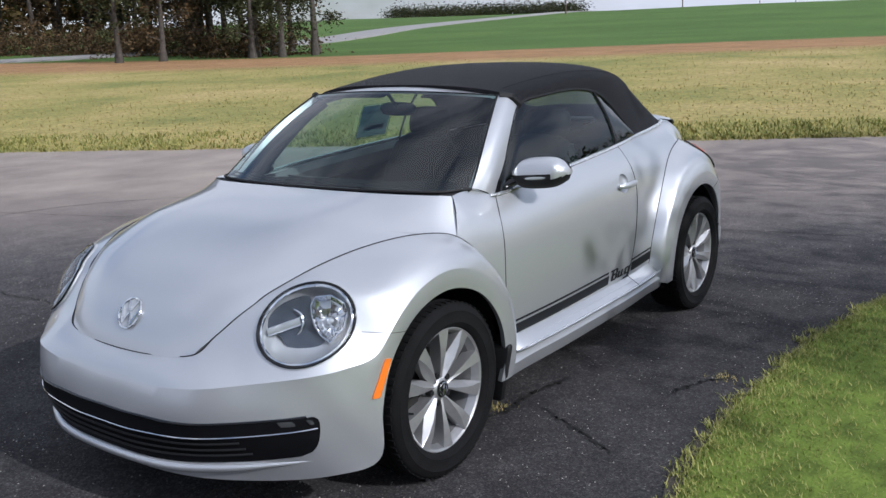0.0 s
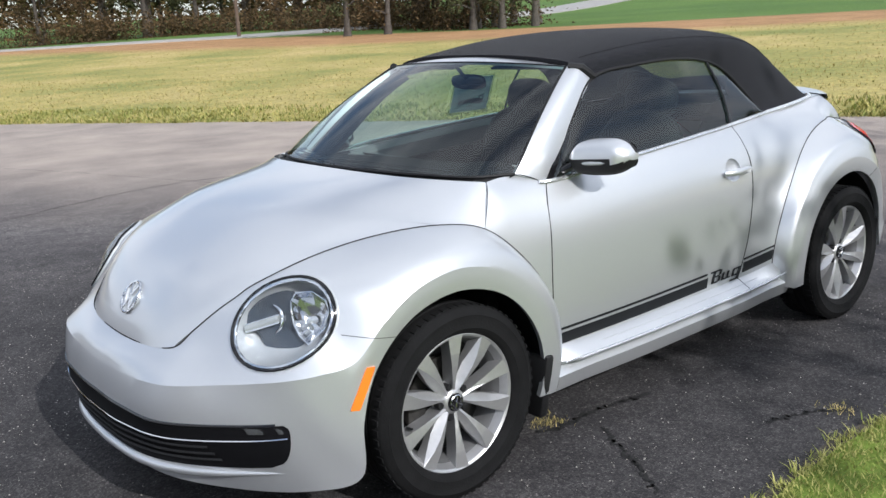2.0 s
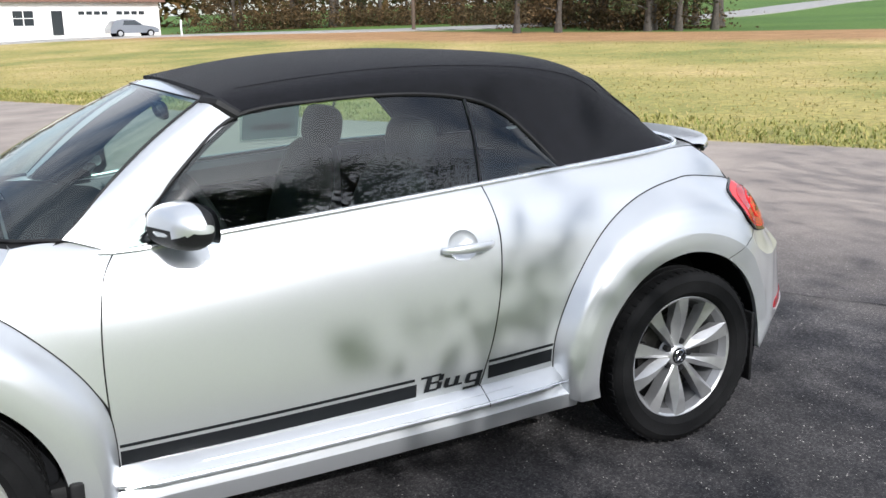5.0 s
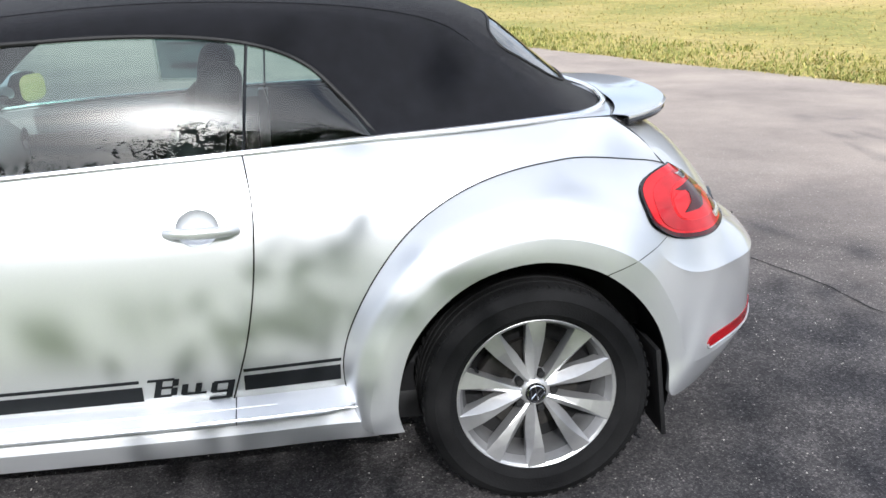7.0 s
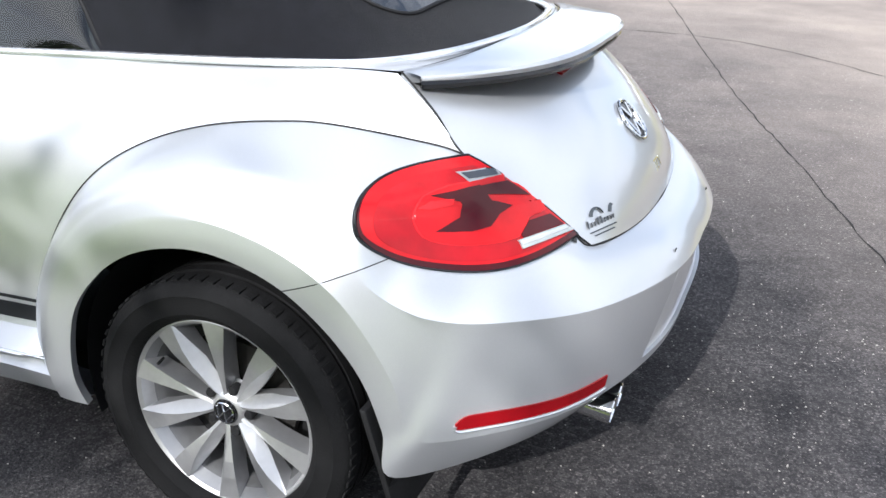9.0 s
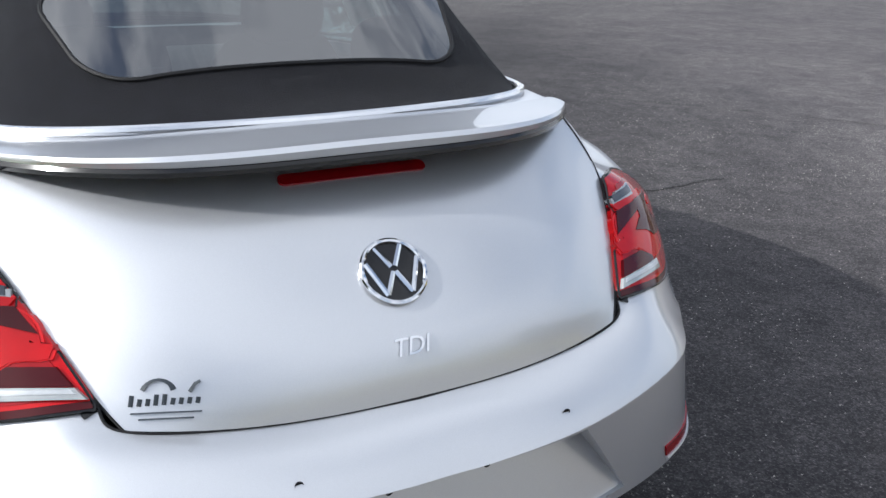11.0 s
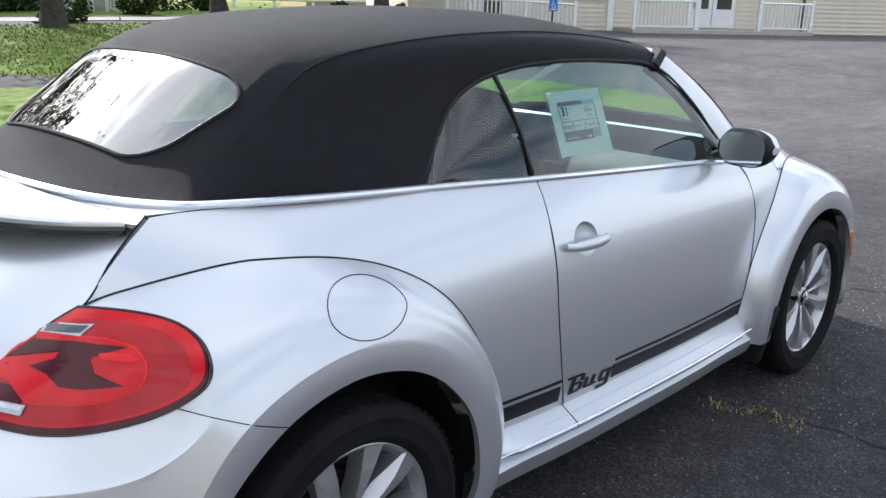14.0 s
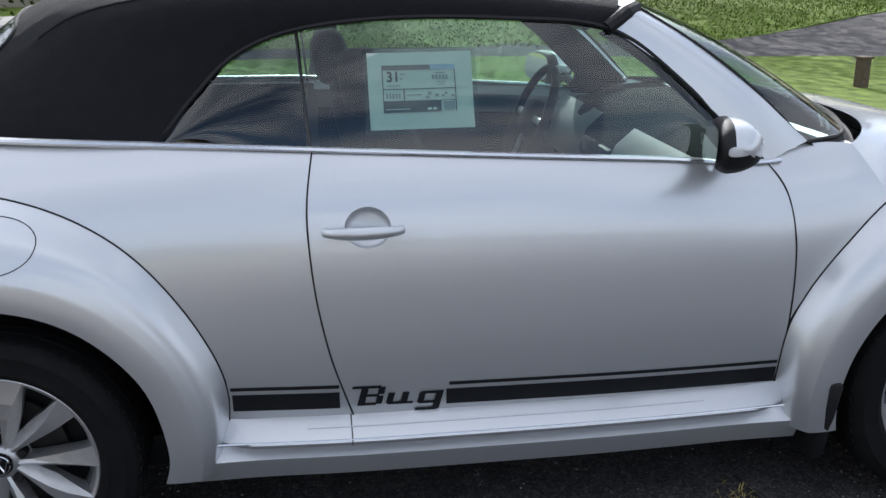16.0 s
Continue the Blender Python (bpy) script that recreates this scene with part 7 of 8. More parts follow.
def tree(x, y, height, crown_r, crown_low, trunk_r, n_leaf, leaf, mat, label, limbs=9, group="", lean=0.0, skirt=0.0):
    """A tapered trunk with forking limbs and leaves in clumps about their ends."""
    z0 = float(ground_z(x, y))
    t = thing("tree", label, "tree", group, at=(x, y, z0))
    k = np.linspace(0, 1, 9)
    path = np.stack([lean * k**2 * height + 0.05 * np.sin(k * 7 + x), 0.06 * np.sin(k * 5 + y), k * height * 0.82 - 0.1], 1)
    geos = [tube(path, trunk_r, 9, taper=trunk_r * (1.25 - 1.1 * k) * (1 + 0.5 * np.exp(-k * 14)))]
    ends = []
    for i in range(limbs):
        h = crown_low / height + (0.8 - crown_low / height) * (i + rng.uniform(0, 0.8)) / limbs
        p0 = np.array([np.interp(h / 0.82, k, path[:, a]) for a in range(3)])
        az = 2.4 * i + rng.uniform(-0.5, 0.5)
        reach = crown_r * rng.uniform(0.6, 1.0) * math.sqrt(max(0.12, 1 - ((h - 0.5) / 0.62) ** 2))
        rise = rng.uniform(0.15, 0.55) * reach
        p2 = p0 + np.array((math.cos(az) * reach, math.sin(az) * reach, rise))
        p1 = (p0 + p2) / 2 + np.array((0, 0, 0.12 * reach))
        limb = spline([p0, p1, p2], 6)
        geos.append(tube(limb, 0.05, 6, taper=np.linspace(trunk_r * 0.42, trunk_r * 0.08, 6)))
        ends += [p2, p1 * 0.4 + p2 * 0.6]
        for j in range(2):
            q = p1 * (1 - 0.5 * j) + p2 * 0.5 * j
            e = q + np.array((math.cos(az + rng.uniform(-1.3, 1.3)), math.sin(az + rng.uniform(-1.3, 1.3)), rng.uniform(0.0, 0.8))) * reach * 0.5
            geos.append(tube(spline([q, (q + e) / 2 + (0, 0, 0.05), e], 4), 0.03, 5, taper=np.linspace(trunk_r * 0.2, trunk_r * 0.05, 4)))
            ends.append(e)
    ends.append(np.array((path[-1, 0], path[-1, 1], height * 0.93)))
    if skirt:
        # low outer twigs hanging round the crown
        for a in np.arange(14) * 0.45 + x:
            r = crown_r * rng.uniform(0.35, 0.95)
            q = np.array((math.cos(a) * r, math.sin(a) * r, skirt + rng.uniform(-0.1, 0.5)))
            geos.append(tube(spline([q * (0.3, 0.3, 1) + (0, 0, 0.9), q * (0.7, 0.7, 1) + (0, 0, 0.6), q], 5), 0.02, 5, taper=np.linspace(0.035, 0.008, 5)))
            ends += [q, q * (0.75, 0.75, 1) + (0, 0, 0.3)]
    ends = np.array(ends)
    part("trunk", join(*geos), BARK, t)
    pick = rng.integers(0, len(ends), n_leaf)
    pts = ends[pick] + rng.normal(0, 1, (n_leaf, 3)) * crown_r * np.array((0.20, 0.20, 0.16)) * rng.uniform(0.5, 1.4, len(ends))[pick][:, None]
    part("crown", leaves(pts, leaf), mat, t, smooth=False)
    return t


# the tree on the lawn whose top shades the car's side
sun_dir = np.array((math.cos(radians(SUN_AZ)), math.sin(radians(SUN_AZ))))
spot = np.array((-0.62, 0.83)) + sun_dir * 8.2
rng = np.random.default_rng(21)
tree(spot[0] - 0.06, spot[1] + 0.6, 6.65, 0.72, 1.9, 0.13, 2600, 0.075, LEAF, "small leafy green tree standing on the lawn", 11)

# woods across the road: trees past the field
wood_line = spline([(-46, -47, 0), (-50, -62, 0), (-48, -80, 0), (-38, -92, 0), (-26, -97, 0)], 26)
for i, (wx, wy, _) in enumerate(wood_line):
    for row in range(2):
        jx, jy = rng.normal(0, 1.6, 2) + np.array((-0.5, -0.6)) * row * 9
        autumn = rng.uniform() < 0.55
        tree(wx + jx, wy + jy, rng.uniform(12, 17), rng.uniform(2.6, 4.0), rng.uniform(1.5, 5.0), rng.uniform(0.16, 0.3), 4200, 0.17,
             WOOD_BROWN if autumn else WOOD_LEAF, "tall bare-limbed autumn tree with thin brown leaves" if autumn else "tall dark green tree at the edge of the woods", 8, "trees in the woods", rng.uniform(-0.06, 0.06))
for i, (tx, ty, h) in enumerate(((-34, -52, 9), (-36.5, -50.5, 10), (-43, -45.5, 11), (-45.5, -44.8, 12), (-41.5, -47, 10))):
    tree(tx, ty, h, 2.4, 1.2, 0.18, 2400, 0.14, WOOD_BROWN if i == 1 else WOOD_LEAF, "roadside tree with thin autumn leaves", 9, "trees in the woods")


def bush_cloud(points, radius, n, leaf):
    c = np.array(points)
    pick = rng.integers(0, len(c), n)
    p = c[pick] + rng.normal(0, 1, (n, 3)) * np.array((radius, radius, radius * 0.55)) * 0.5
    p[:, 2] = np.maximum(p[:, 2], ground_z(p[:, 0], p[:, 1]) + 0.05)
    return leaves(p, leaf)


scrub = []
for wx, wy, _ in spline([(-43, -47, 0), (-45, -62, 0), (-43, -78, 0), (-34, -88, 0), (-22, -93, 0)], 60):
    for _ in range(2):
        px, py = wx + rng.normal(0, 1.8) - 1.5, wy + rng.normal(0, 1.8) - 1.5
        scrub.append((px, py, float(ground_z(px, py)) + rng.uniform(0.4, 1.7)))
tagged(part("undergrowth", bush_cloud(scrub, 2.4, 36000, 0.15), WOOD_BROWN, smooth=False), "tangled brown-green undergrowth below the woods", "undergrowth", kind="stuff")
hedge = [(x, y, float(ground_z(x, y)) + 1.0) for x, y, _ in spline([(-185, -150, 0), (-195, -128, 0), (-205, -108, 0)], 24)]
tagged(part("hedgerow", bush_cloud(hedge, 3.4, 16000, 0.30), WOOD_LEAF, smooth=False), "far dark hedgerow on the hill", "hedge", kind="stuff")
far_trees = [(x, y, float(ground_z(x, y)) + rng.uniform(2, 9)) for x, y, _ in spline([(-80, -120, 0), (-40, -150, 0), (20, -150, 0), (70, -120, 0)], 60)]
tagged(part("far_woods", bush_cloud(far_trees, 9.0, 9000, 1.0), LEAF_FALL, smooth=False), "far autumn woods behind the road", "woods", kind="stuff")
ring_far = []
for a in np.linspace(20, 175, 60):
    r_f = rng.uniform(95, 120)
    px, py = r_f * math.cos(radians(a)), r_f * math.sin(radians(a))
    for _ in range(2):
        ring_far.append((px + rng.normal(0, 3), py + rng.normal(0, 3), float(ground_z(px, py)) + rng.uniform(1.5, 9)))
tagged(part("far_woods", bush_cloud(ring_far, 8.0, 11000, 0.95), LEAF, smooth=False), "far green tree line behind the houses", "woods", kind="stuff")

# road beyond the field
road_c = spline([(60, -92, 0), (10, -83, 0), (-8, -77.5, 0), (-38, -66.5, 0), (-68, -68, 0), (-104, -82, 0), (-185, -100, 0), (-330, -120, 0)], 160)
tt = np.gradient(road_c, axis=0)
nn = np.stack([-tt[:, 1], tt[:, 0]], 1)
nn /= np.linalg.norm(nn, axis=1, keepdims=True)
rows = []
for s in (-3.2, 0, 3.2):
    p = road_c[:, :2] + nn * s
    rows.append(np.stack([p[:, 0], p[:, 1], ground_z(p[:, 0], p[:, 1]) + 0.10], 1))
tagged(part("road", sheet(np.array(rows), 0.12, 0, (0, 0, 1)), DRIVE), "pale grey country road past the field", "road", kind="structure")


def pole(x, y, h):
    z = float(ground_z(x, y))
    p = thing("utility_pole", "weathered wooden utility pole with crossarm and wires", "utility pole", "poles along the road", at=(x, y, z))
    part("pole", tube([(0, 0, -0.3), (0, 0, h)], 0.14, 8, taper=[0.17, 0.11]), TIMBER, p)
    part("crossarm", box(-0.06, -1.2, h - 0.9, 0.06, 1.2, h - 0.75, 0.02), TIMBER, p)
    return np.array((x, y, z + h - 0.7))


tops = [pole(-32.8, -66.0, 10.0), pole(-163, -88, 10.5), pole(-247, -97, 10.5), pole(-359, -110.7, 12), pole(-470, -128, 12)]
for a, b in zip(tops[:-1], tops[1:]):
    for off in (-0.9, 0.0, 0.9):
        k = np.linspace(0, 1, 16)[:, None]
        w = a * (1 - k) + b * k - np.array((0, 0, 1)) * (4 * k * (1 - k)) * 1.6 + np.array((0, off, 0.0))
        tagged(part("cable", tube(w, 0.03, 4), BLACK), "thin black overhead cable between poles", "cable", "cables on the poles")


# ---- buildings ----
def wall_frame(origin, direction):
    """A frame with x along a facade, y out of it towards the viewer and z up."""
    u = np.array((*direction, 0.0)) / np.linalg.norm(direction)
    o = np.cross(u, (0, 0, 1.0))
    m = np.eye(4)
    m[:3, 0], m[:3, 1], m[:3, 2], m[:3, 3] = u, o, (0, 0, 1), origin
    return m


def put(geo, m):
    return moved(geo, m)


def window_unit(parent, m, x0, x1, z0, z1, panes, name="window", sash=True):
    w = part(name, put(box(x0, 0.0, z0, x1, 0.03, z1), m), PANE, parent, "dark window with white frame", smooth=False)
    for a, b, c, d in [(x0 - 0.06, z0 - 0.06, x1 + 0.06, z0), (x0 - 0.06, z1, x1 + 0.06, z1 + 0.06), (x0 - 0.06, z0, x0, z1), (x1, z0, x1 + 0.06, z1)]:
        part("frame", put(box(a, -0.01, b, c, 0.06, d), m), WHITE, w, smooth=False)
    for k in range(1, panes):
        xm = x0 + (x1 - x0) * k / panes
        part("mullion", put(box(xm - 0.035, 0.0, z0, xm + 0.035, 0.055, z1), m), WHITE, w, smooth=False)
    if sash:
        zm = (z0 + z1) / 2
        part("sash_bar", put(box(x0, 0.0, zm - 0.025, x1, 0.05, zm + 0.025), m), WHITE, w, smooth=False)
    return w


def railing(m, x0, x1, y0, z0, h, label="white baluster railing on the porch", drop=0.0):
    r = thing("railing", label, "railing", "railings on the porch")
    n = max(2, int((x1 - x0) / 0.13))
    fall = lambda x: z0 - drop * (x - x0) / (x1 - x0)
    for xp in (x0, x1) if x1 - x0 < 2.6 else (x0, (x0 + x1) / 2, x1):
        part("post", put(box(xp - 0.05, y0 - 0.05, fall(xp) - 0.15, xp + 0.05, y0 + 0.05, fall(xp) + h + 0.08, 0.01), m), WHITE, r, smooth=False)
    for zz, t in ((h - 0.04, 0.04), (0.08, 0.03)):
        part("rail", put(tube([(x0, y0, fall(x0) + zz), (x1, y0, fall(x1) + zz)], t, 4), m), WHITE, r, smooth=False)
    one = mesh_of("baluster", *box(-0.018, -0.018, 0.06, 0.018, 0.018, h - 0.04), WHITE, False)
    for k in range(1, n):
        b = new("baluster", one)
        b.parent = r
        x = x0 + (x1 - x0) * k / n
        b.matrix_basis = Matrix(m.tolist()) @ Matrix.Translation((x, y0, fall(x)))
    return r


FZ = 0.42
fm = wall_frame((17.6, 18.3, FZ), (0.84, -0.54))
office = thing("office_building", "beige clapboard single-storey building with white trim", "building")
part("wall", put(box(0, -8.0, -0.5, 34, -0.02, 2.9), fm), SIDING, office, smooth=False)
roof_v = np.array([(-0.6, 0.6, 2.9), (34.6, 0.6, 2.9), (34.6, -4.0, 4.9), (-0.6, -4.0, 4.9), (-0.6, -8.6, 2.9), (34.6, -8.6, 2.9), (-0.6, 0.6, 2.75), (34.6, 0.6, 2.75), (34.6, -8.6, 2.75), (-0.6, -8.6, 2.75)])
part("roof", put((roof_v, [(0, 1, 2, 3), (3, 2, 5, 4), (0, 6, 7, 1), (4, 5, 8, 9), (0, 3, 4, 9, 6), (1, 7, 8, 5, 2), (6, 9, 8, 7)]), fm), ROOFING, office, smooth=False)
one_board = mesh_of("clapboard", *put((np.array([(0, -0.02, 0), (34, -0.02, 0), (34, 0.008, 0), (0, 0.008, 0), (0, -0.018, 0.145), (34, -0.018, 0.145)]), [(0, 3, 2, 1), (3, 4, 5, 2), (0, 4, 3), (1, 2, 5)]), fm), SIDING, False)
for k in range(20):
    b = new("clapboard", one_board)
    b.parent = office
    b.location = (0, 0, -0.02 + 0.145 * k)
part("base_course", put(box(-0.05, -0.02, -0.5, 34, 0.03, 0.0), fm), CONCRETE, office, smooth=False)
window_unit(office, fm, 5.15, 6.55, 1.0, 2.3, 2)
window_unit(office, fm, 7.2, 8.4, 1.0, 2.2, 1)
for x0 in (9.45, 10.3):
    dr = part("door", put(box(x0, 0.0, 0.15, x0 + 0.82, 0.05, 2.25), fm), WHITE, office, "white half-glazed door", smooth=False)
    part("door_pane", put(box(x0 + 0.14, 0.04, 0.75, x0 + 0.68, 0.06, 2.05), fm), PANE, dr, smooth=False)
part("entry_door", put(box(2.35, 0.0, 0.25, 3.0, 0.05, 2.2), fm), PANE, office, "dark glazed side door", smooth=False)
for x0 in (2.2, 3.0):
    part("door_trim", put(box(x0, 0.0, 0.2, x0 + 0.15, 0.07, 2.4), fm), WHITE, office, smooth=False)
part("corner_post", put(box(6.55, 0.0, -0.1, 6.75, 0.10, 2.8), fm), WHITE, office, smooth=False)
part("downspout", put(tube([(13.7, 0.08, -0.3), (13.7, 0.08, 2.7)], 0.05, 8), fm), TIMBER, office)
for x0 in (8.95, 11.15):
    part("porch_post", put(box(x0, 1.3, -0.3, x0 + 0.14, 1.44, 2.8, 0.01), fm), WHITE, office, smooth=False)
porch = thing("porch_deck", "low concrete porch with steps under white railings", "porch")
part("deck", put(box(6.8, 0.02, -0.5, 13.2, 1.5, 0.12, 0.01), fm), CONCRETE, porch, smooth=False)
part("step", put(box(9.1, 1.5, -0.5, 11.1, 1.85, -0.03, 0.01), fm), CONCRETE, porch, smooth=False)
ramp = thing("ramp", "low timber ramp beside the beige wall", "ramp")
part("ramp_deck", put(box(0.9, 0.02, -0.5, 5.0, 1.2, 0.05, 0.01), fm), CONCRETE, ramp, smooth=False)
part("step", put(box(0.95, 1.2, -0.5, 1.75, 1.5, -0.08, 0.01), fm), TIMBER, ramp, smooth=False)
railing(fm, 0.95, 1.65, 1.15, 0.05, 0.85)
railing(fm, 1.8, 5.0, 1.15, 0.10, 0.85, "long white baluster railing beside the ramp", 0.12)
railing(fm, 6.85, 8.95, 1.42, 0.12, 0.9)
railing(fm, 11.2, 13.1, 1.42, 0.12, 0.9)
sign = thing("parking_sign", "blue accessible parking sign on a thin dark post", "sign", at=(0, 0, 0))
part("post", put(tube([(4.05, 1.75, -0.5), (4.05, 1.75, 0.62)], 0.035, 8), fm), TIMBER, sign)
plate = part("plate", put(box(3.92, 1.78, 0.60, 4.18, 1.80, 0.98, 0.004), fm), BLUE, sign, "blue sign plate")
part("symbol", put(tube([(4.05 + 0.06 * math.cos(a), 1.815, 0.76 + 0.06 * math.sin(a)) for a in np.linspace(2.2, 6.0, 10)], 0.013, 5), fm), WHITE, plate)
part("symbol", put(tube([(4.03, 1.815, 0.90), (4.035, 1.815, 0.80), (4.09, 1.815, 0.79), (4.11, 1.815, 0.73)], 0.013, 5), fm), WHITE, plate)
part("sign_bar", put(box(3.96, 1.80, 0.64, 4.14, 1.806, 0.67), fm), WHITE, plate, smooth=False)

# brick house beyond the drive
bm_f = wall_frame((-13.8, 31.4, 0.45), (1.0, 0.03))
brick_house = thing("brick_house", "tan brick house with white windows and porch", "house")
part("wall", put(box(0, -9, -0.6, 20.3, -0.03, 3.0), bm_f), MORTAR, brick_house, smooth=False)
part("wing_wall", put(box(20.3, -9, -0.6, 31, -1.6, 3.0), bm_f), SIDING, brick_house, "pale siding on the house wing", smooth=False)
hr = np.array([(-0.6, 0.7, 3.0), (31.6, 0.7, 3.0), (31.6, -4.5, 5.6), (-0.6, -4.5, 5.6), (-0.6, -9.7, 3.0), (31.6, -9.7, 3.0)])
part("roof", put((hr, [(0, 1, 2, 3), (3, 2, 5, 4), (0, 3, 4), (1, 5, 2), (0, 4, 5, 1)]), bm_f), ROOFING, brick_house, smooth=False)
bv, bf = box(0.006, -0.03, 0.006, 0.224, 0.012, 0.069)
cells = [(0.23 * c + (0.115 if r % 2 else 0), 0.075 * r) for r in range(40) for c in range(88)]
allv = np.concatenate([bv + (cx, 0, cz) for cx, cz in cells])
allf = [tuple(i + 8 * k for i in q) for k in range(len(cells)) for q in bf]
tagged(part("bricks", put((allv, allf), bm_f), BRICK, brick_house, smooth=False), kind="stuff")
window_unit(brick_house, bm_f, 17.9, 19.9, 0.75, 2.3, 3)
window_unit(brick_house, bm_f, 4.0, 6.0, 0.9, 2.4, 2)
window_unit(brick_house, bm_f, 9.0, 11.0, 0.9, 2.4, 2)
wing_m = bm_f.copy()
wing_m[:3, 3] = wing_m[:3, 3] - wing_m[:3, 1] * 1.6
window_unit(brick_house, wing_m, 22.1, 23.1, 0.9, 2.3, 1)
part("front_door", put(box(15.6, 0.0, 0.2, 16.5, 0.06, 2.3), bm_f), PANE, brick_house, "dark front door", smooth=False)
for x0 in (14.9, 16.75):
    part("porch_post", put(box(x0, 0.9, -0.3, x0 + 0.16, 1.06, 2.9), bm_f), WHITE, brick_house, smooth=False)
part("porch_floor", put(box(14.6, 0.05, -0.5, 17.2, 1.4, 0.12), bm_f), CONCRETE, brick_house, smooth=False)
railing(bm_f, 14.0, 15.0, 1.2, 0.0, 0.8, "white stair railing on the brick house porch", 0.3)
railing(bm_f, 16.6, 17.4, 1.2, 0.0, 0.8, "white stair railing on the brick house porch", 0.3)
h2 = wall_frame((11.9, 30.9, 0.45), (1.0, 0.1))
steps = thing("stoop", "grey porch steps with white hand rails", "steps")
for k in range(4):
    part("step", put(box(0, 0.3 * k, -0.2, 2.2, 0.3 * (k + 1), 0.85 - 0.22 * k), h2), CONCRETE, steps, smooth=False)
railing(h2, -0.1, 0.9, 1.6, 0.1, 0.9, "white hand rail beside the porch steps", 0.4)
railing(h2, 1.5, 2.5, 1.6, 0.1, 0.9, "white hand rail beside the porch steps", 0.4)
lantern = thing("stone_lantern", "small pale garden lantern on a post", "garden ornament", at=(2.9, 26.5, float(ground_z(2.9, 26.5))))
part("post", lathe([(0.16, 0.0), (0.09, 0.08), (0.07, 0.5), (0.12, 0.56)], 12, "z"), CONCRETE, lantern)
part("head", lathe([(0.10, 0.56), (0.17, 0.60), (0.16, 0.80), (0.24, 0.84), (0.05, 1.05), (0.0, 1.08)], 8, "z"), CONCRETE, lantern, smooth=False)

# white board fence and shed behind it
fence = thing("fence", "white three-rail board fence", "fence")
f_a, f_b = np.array((20.5, 39.0)), np.array((36.0, 33.5))
for k in range(9):
    p = f_a + (f_b - f_a) * k / 8
    z = float(ground_z(*p))
    part("post", moved(box(-0.07, -0.07, -0.2, 0.07, 0.07, 1.25, 0.01), Matrix.Translation((p[0], p[1], z))), WHITE, fence, smooth=False)
    if k < 8:
        q = f_a + (f_b - f_a) * (k + 1) / 8
        for h in (0.4, 0.75, 1.1):
            part("board", tube([(p[0], p[1] - 0.08, z + h), (q[0], q[1] - 0.08, float(ground_z(*q)) + h)], 0.08, 4, flat=0.9), WHITE, fence, smooth=False)
sh = wall_frame((28.0, 36.5, 0.45), (0.95, -0.3))
shed = thing("shed", "peach board shed with low gable roof", "shed")
part("wall", put((np.array([(0, 0, -0.3), (5, 0, -0.3), (5, 0, 1.7), (2.5, 0, 3.0), (0, 0, 1.7), (0, -4, -0.3), (5, -4, -0.3), (5, -4, 1.7), (2.5, -4, 3.0), (0, -4, 1.7)]), [(0, 1, 2, 3, 4), (9, 8, 7, 6, 5), (0, 5, 6, 1), (1, 6, 7, 2), (0, 4, 9, 5)]), sh), PEACH, shed, smooth=False)
part("roof", put((np.array([(-0.3, 0.3, 1.55), (2.5, 0.3, 3.1), (5.3, 0.3, 1.55), (-0.3, -4.3, 1.55), (2.5, -4.3, 3.1), (5.3, -4.3, 1.55)]), [(0, 1, 4, 3), (1, 2, 5, 4)]), sh), ROOFING, shed, smooth=False)

# lawns, drive and planting on that side
LAWN_2 = [(6.5, 12.2), (9.5, 13.3), (12.5, 15.2), (15.2, 17.2), (15.5, 19.8), (12.5, 21.5), (5.0, 20.5), (-2.0, 19.5), (-9, 18), (-9, 14.6), (0, 13.6)]
v2, f2, o2 = raised(LAWN_2, 0.03)
tagged(part("lawn", (v2, f2), LAWN_MAT), "green lawn across the driveway", "lawn", kind="structure")
lawn_2_grass = np.stack([rng.uniform(-6, 16, 26000), rng.uniform(12, 21, 26000)], 1)
lawn_2_grass = lawn_2_grass[inside(o2, lawn_2_grass)]
tagged(part("grass", blades(lawn_2_grass, 0.07, 0.03, 0.7), BLADE), "green grass blades across the driveway", "grass", kind="stuff")
v3, f3, _ = raised([(-20, 27.5), (0, 26.5), (13, 26.5), (22, 26.5), (34, 24), (48, 30), (50, 46), (20, 49), (-20, 49)], 0.04)
tagged(part("lawn", (v3, f3), LAWN_MAT), "wide green lawn before the houses", "lawn", kind="structure")
pd, pf, _ = raised([(-20, 22.5), (0, 22.6), (12, 23.2), (22, 23.6), (30, 20), (31, 21.6), (23, 25.6), (12, 25.4), (0, 24.8), (-20, 24.6)], 0.03, 2)
tagged(part("side_path", (pd, pf), DRIVE), "pale side drive across the lawn", "path", kind="structure")
tree(14.7, 24.2, 6.5, 3.2, 1.5, 0.22, 13000, 0.09, LEAF, "broad green shade tree by the driveway", 12, "shade trees", skirt=2.1)
tree(15.6, 17.3, 5.6, 2.4, 1.7, 0.20, 10000, 0.09, LEAF, "green shade tree at the corner of the building", 11, "shade trees", skirt=2.1)
tree(7.0, 19.2, 7.0, 3.2, 1.8, 0.20, 11000, 0.09, LEAF, "green shade tree on the lawn across the drive", 11, "shade trees", skirt=2.2)
tree(-2.2, 19.2, 10.4, 4.4, 2.6, 0.27, 18000, 0.13, LEAF, "green shade tree on the lawn across the drive", 11, "shade trees", skirt=2.2)
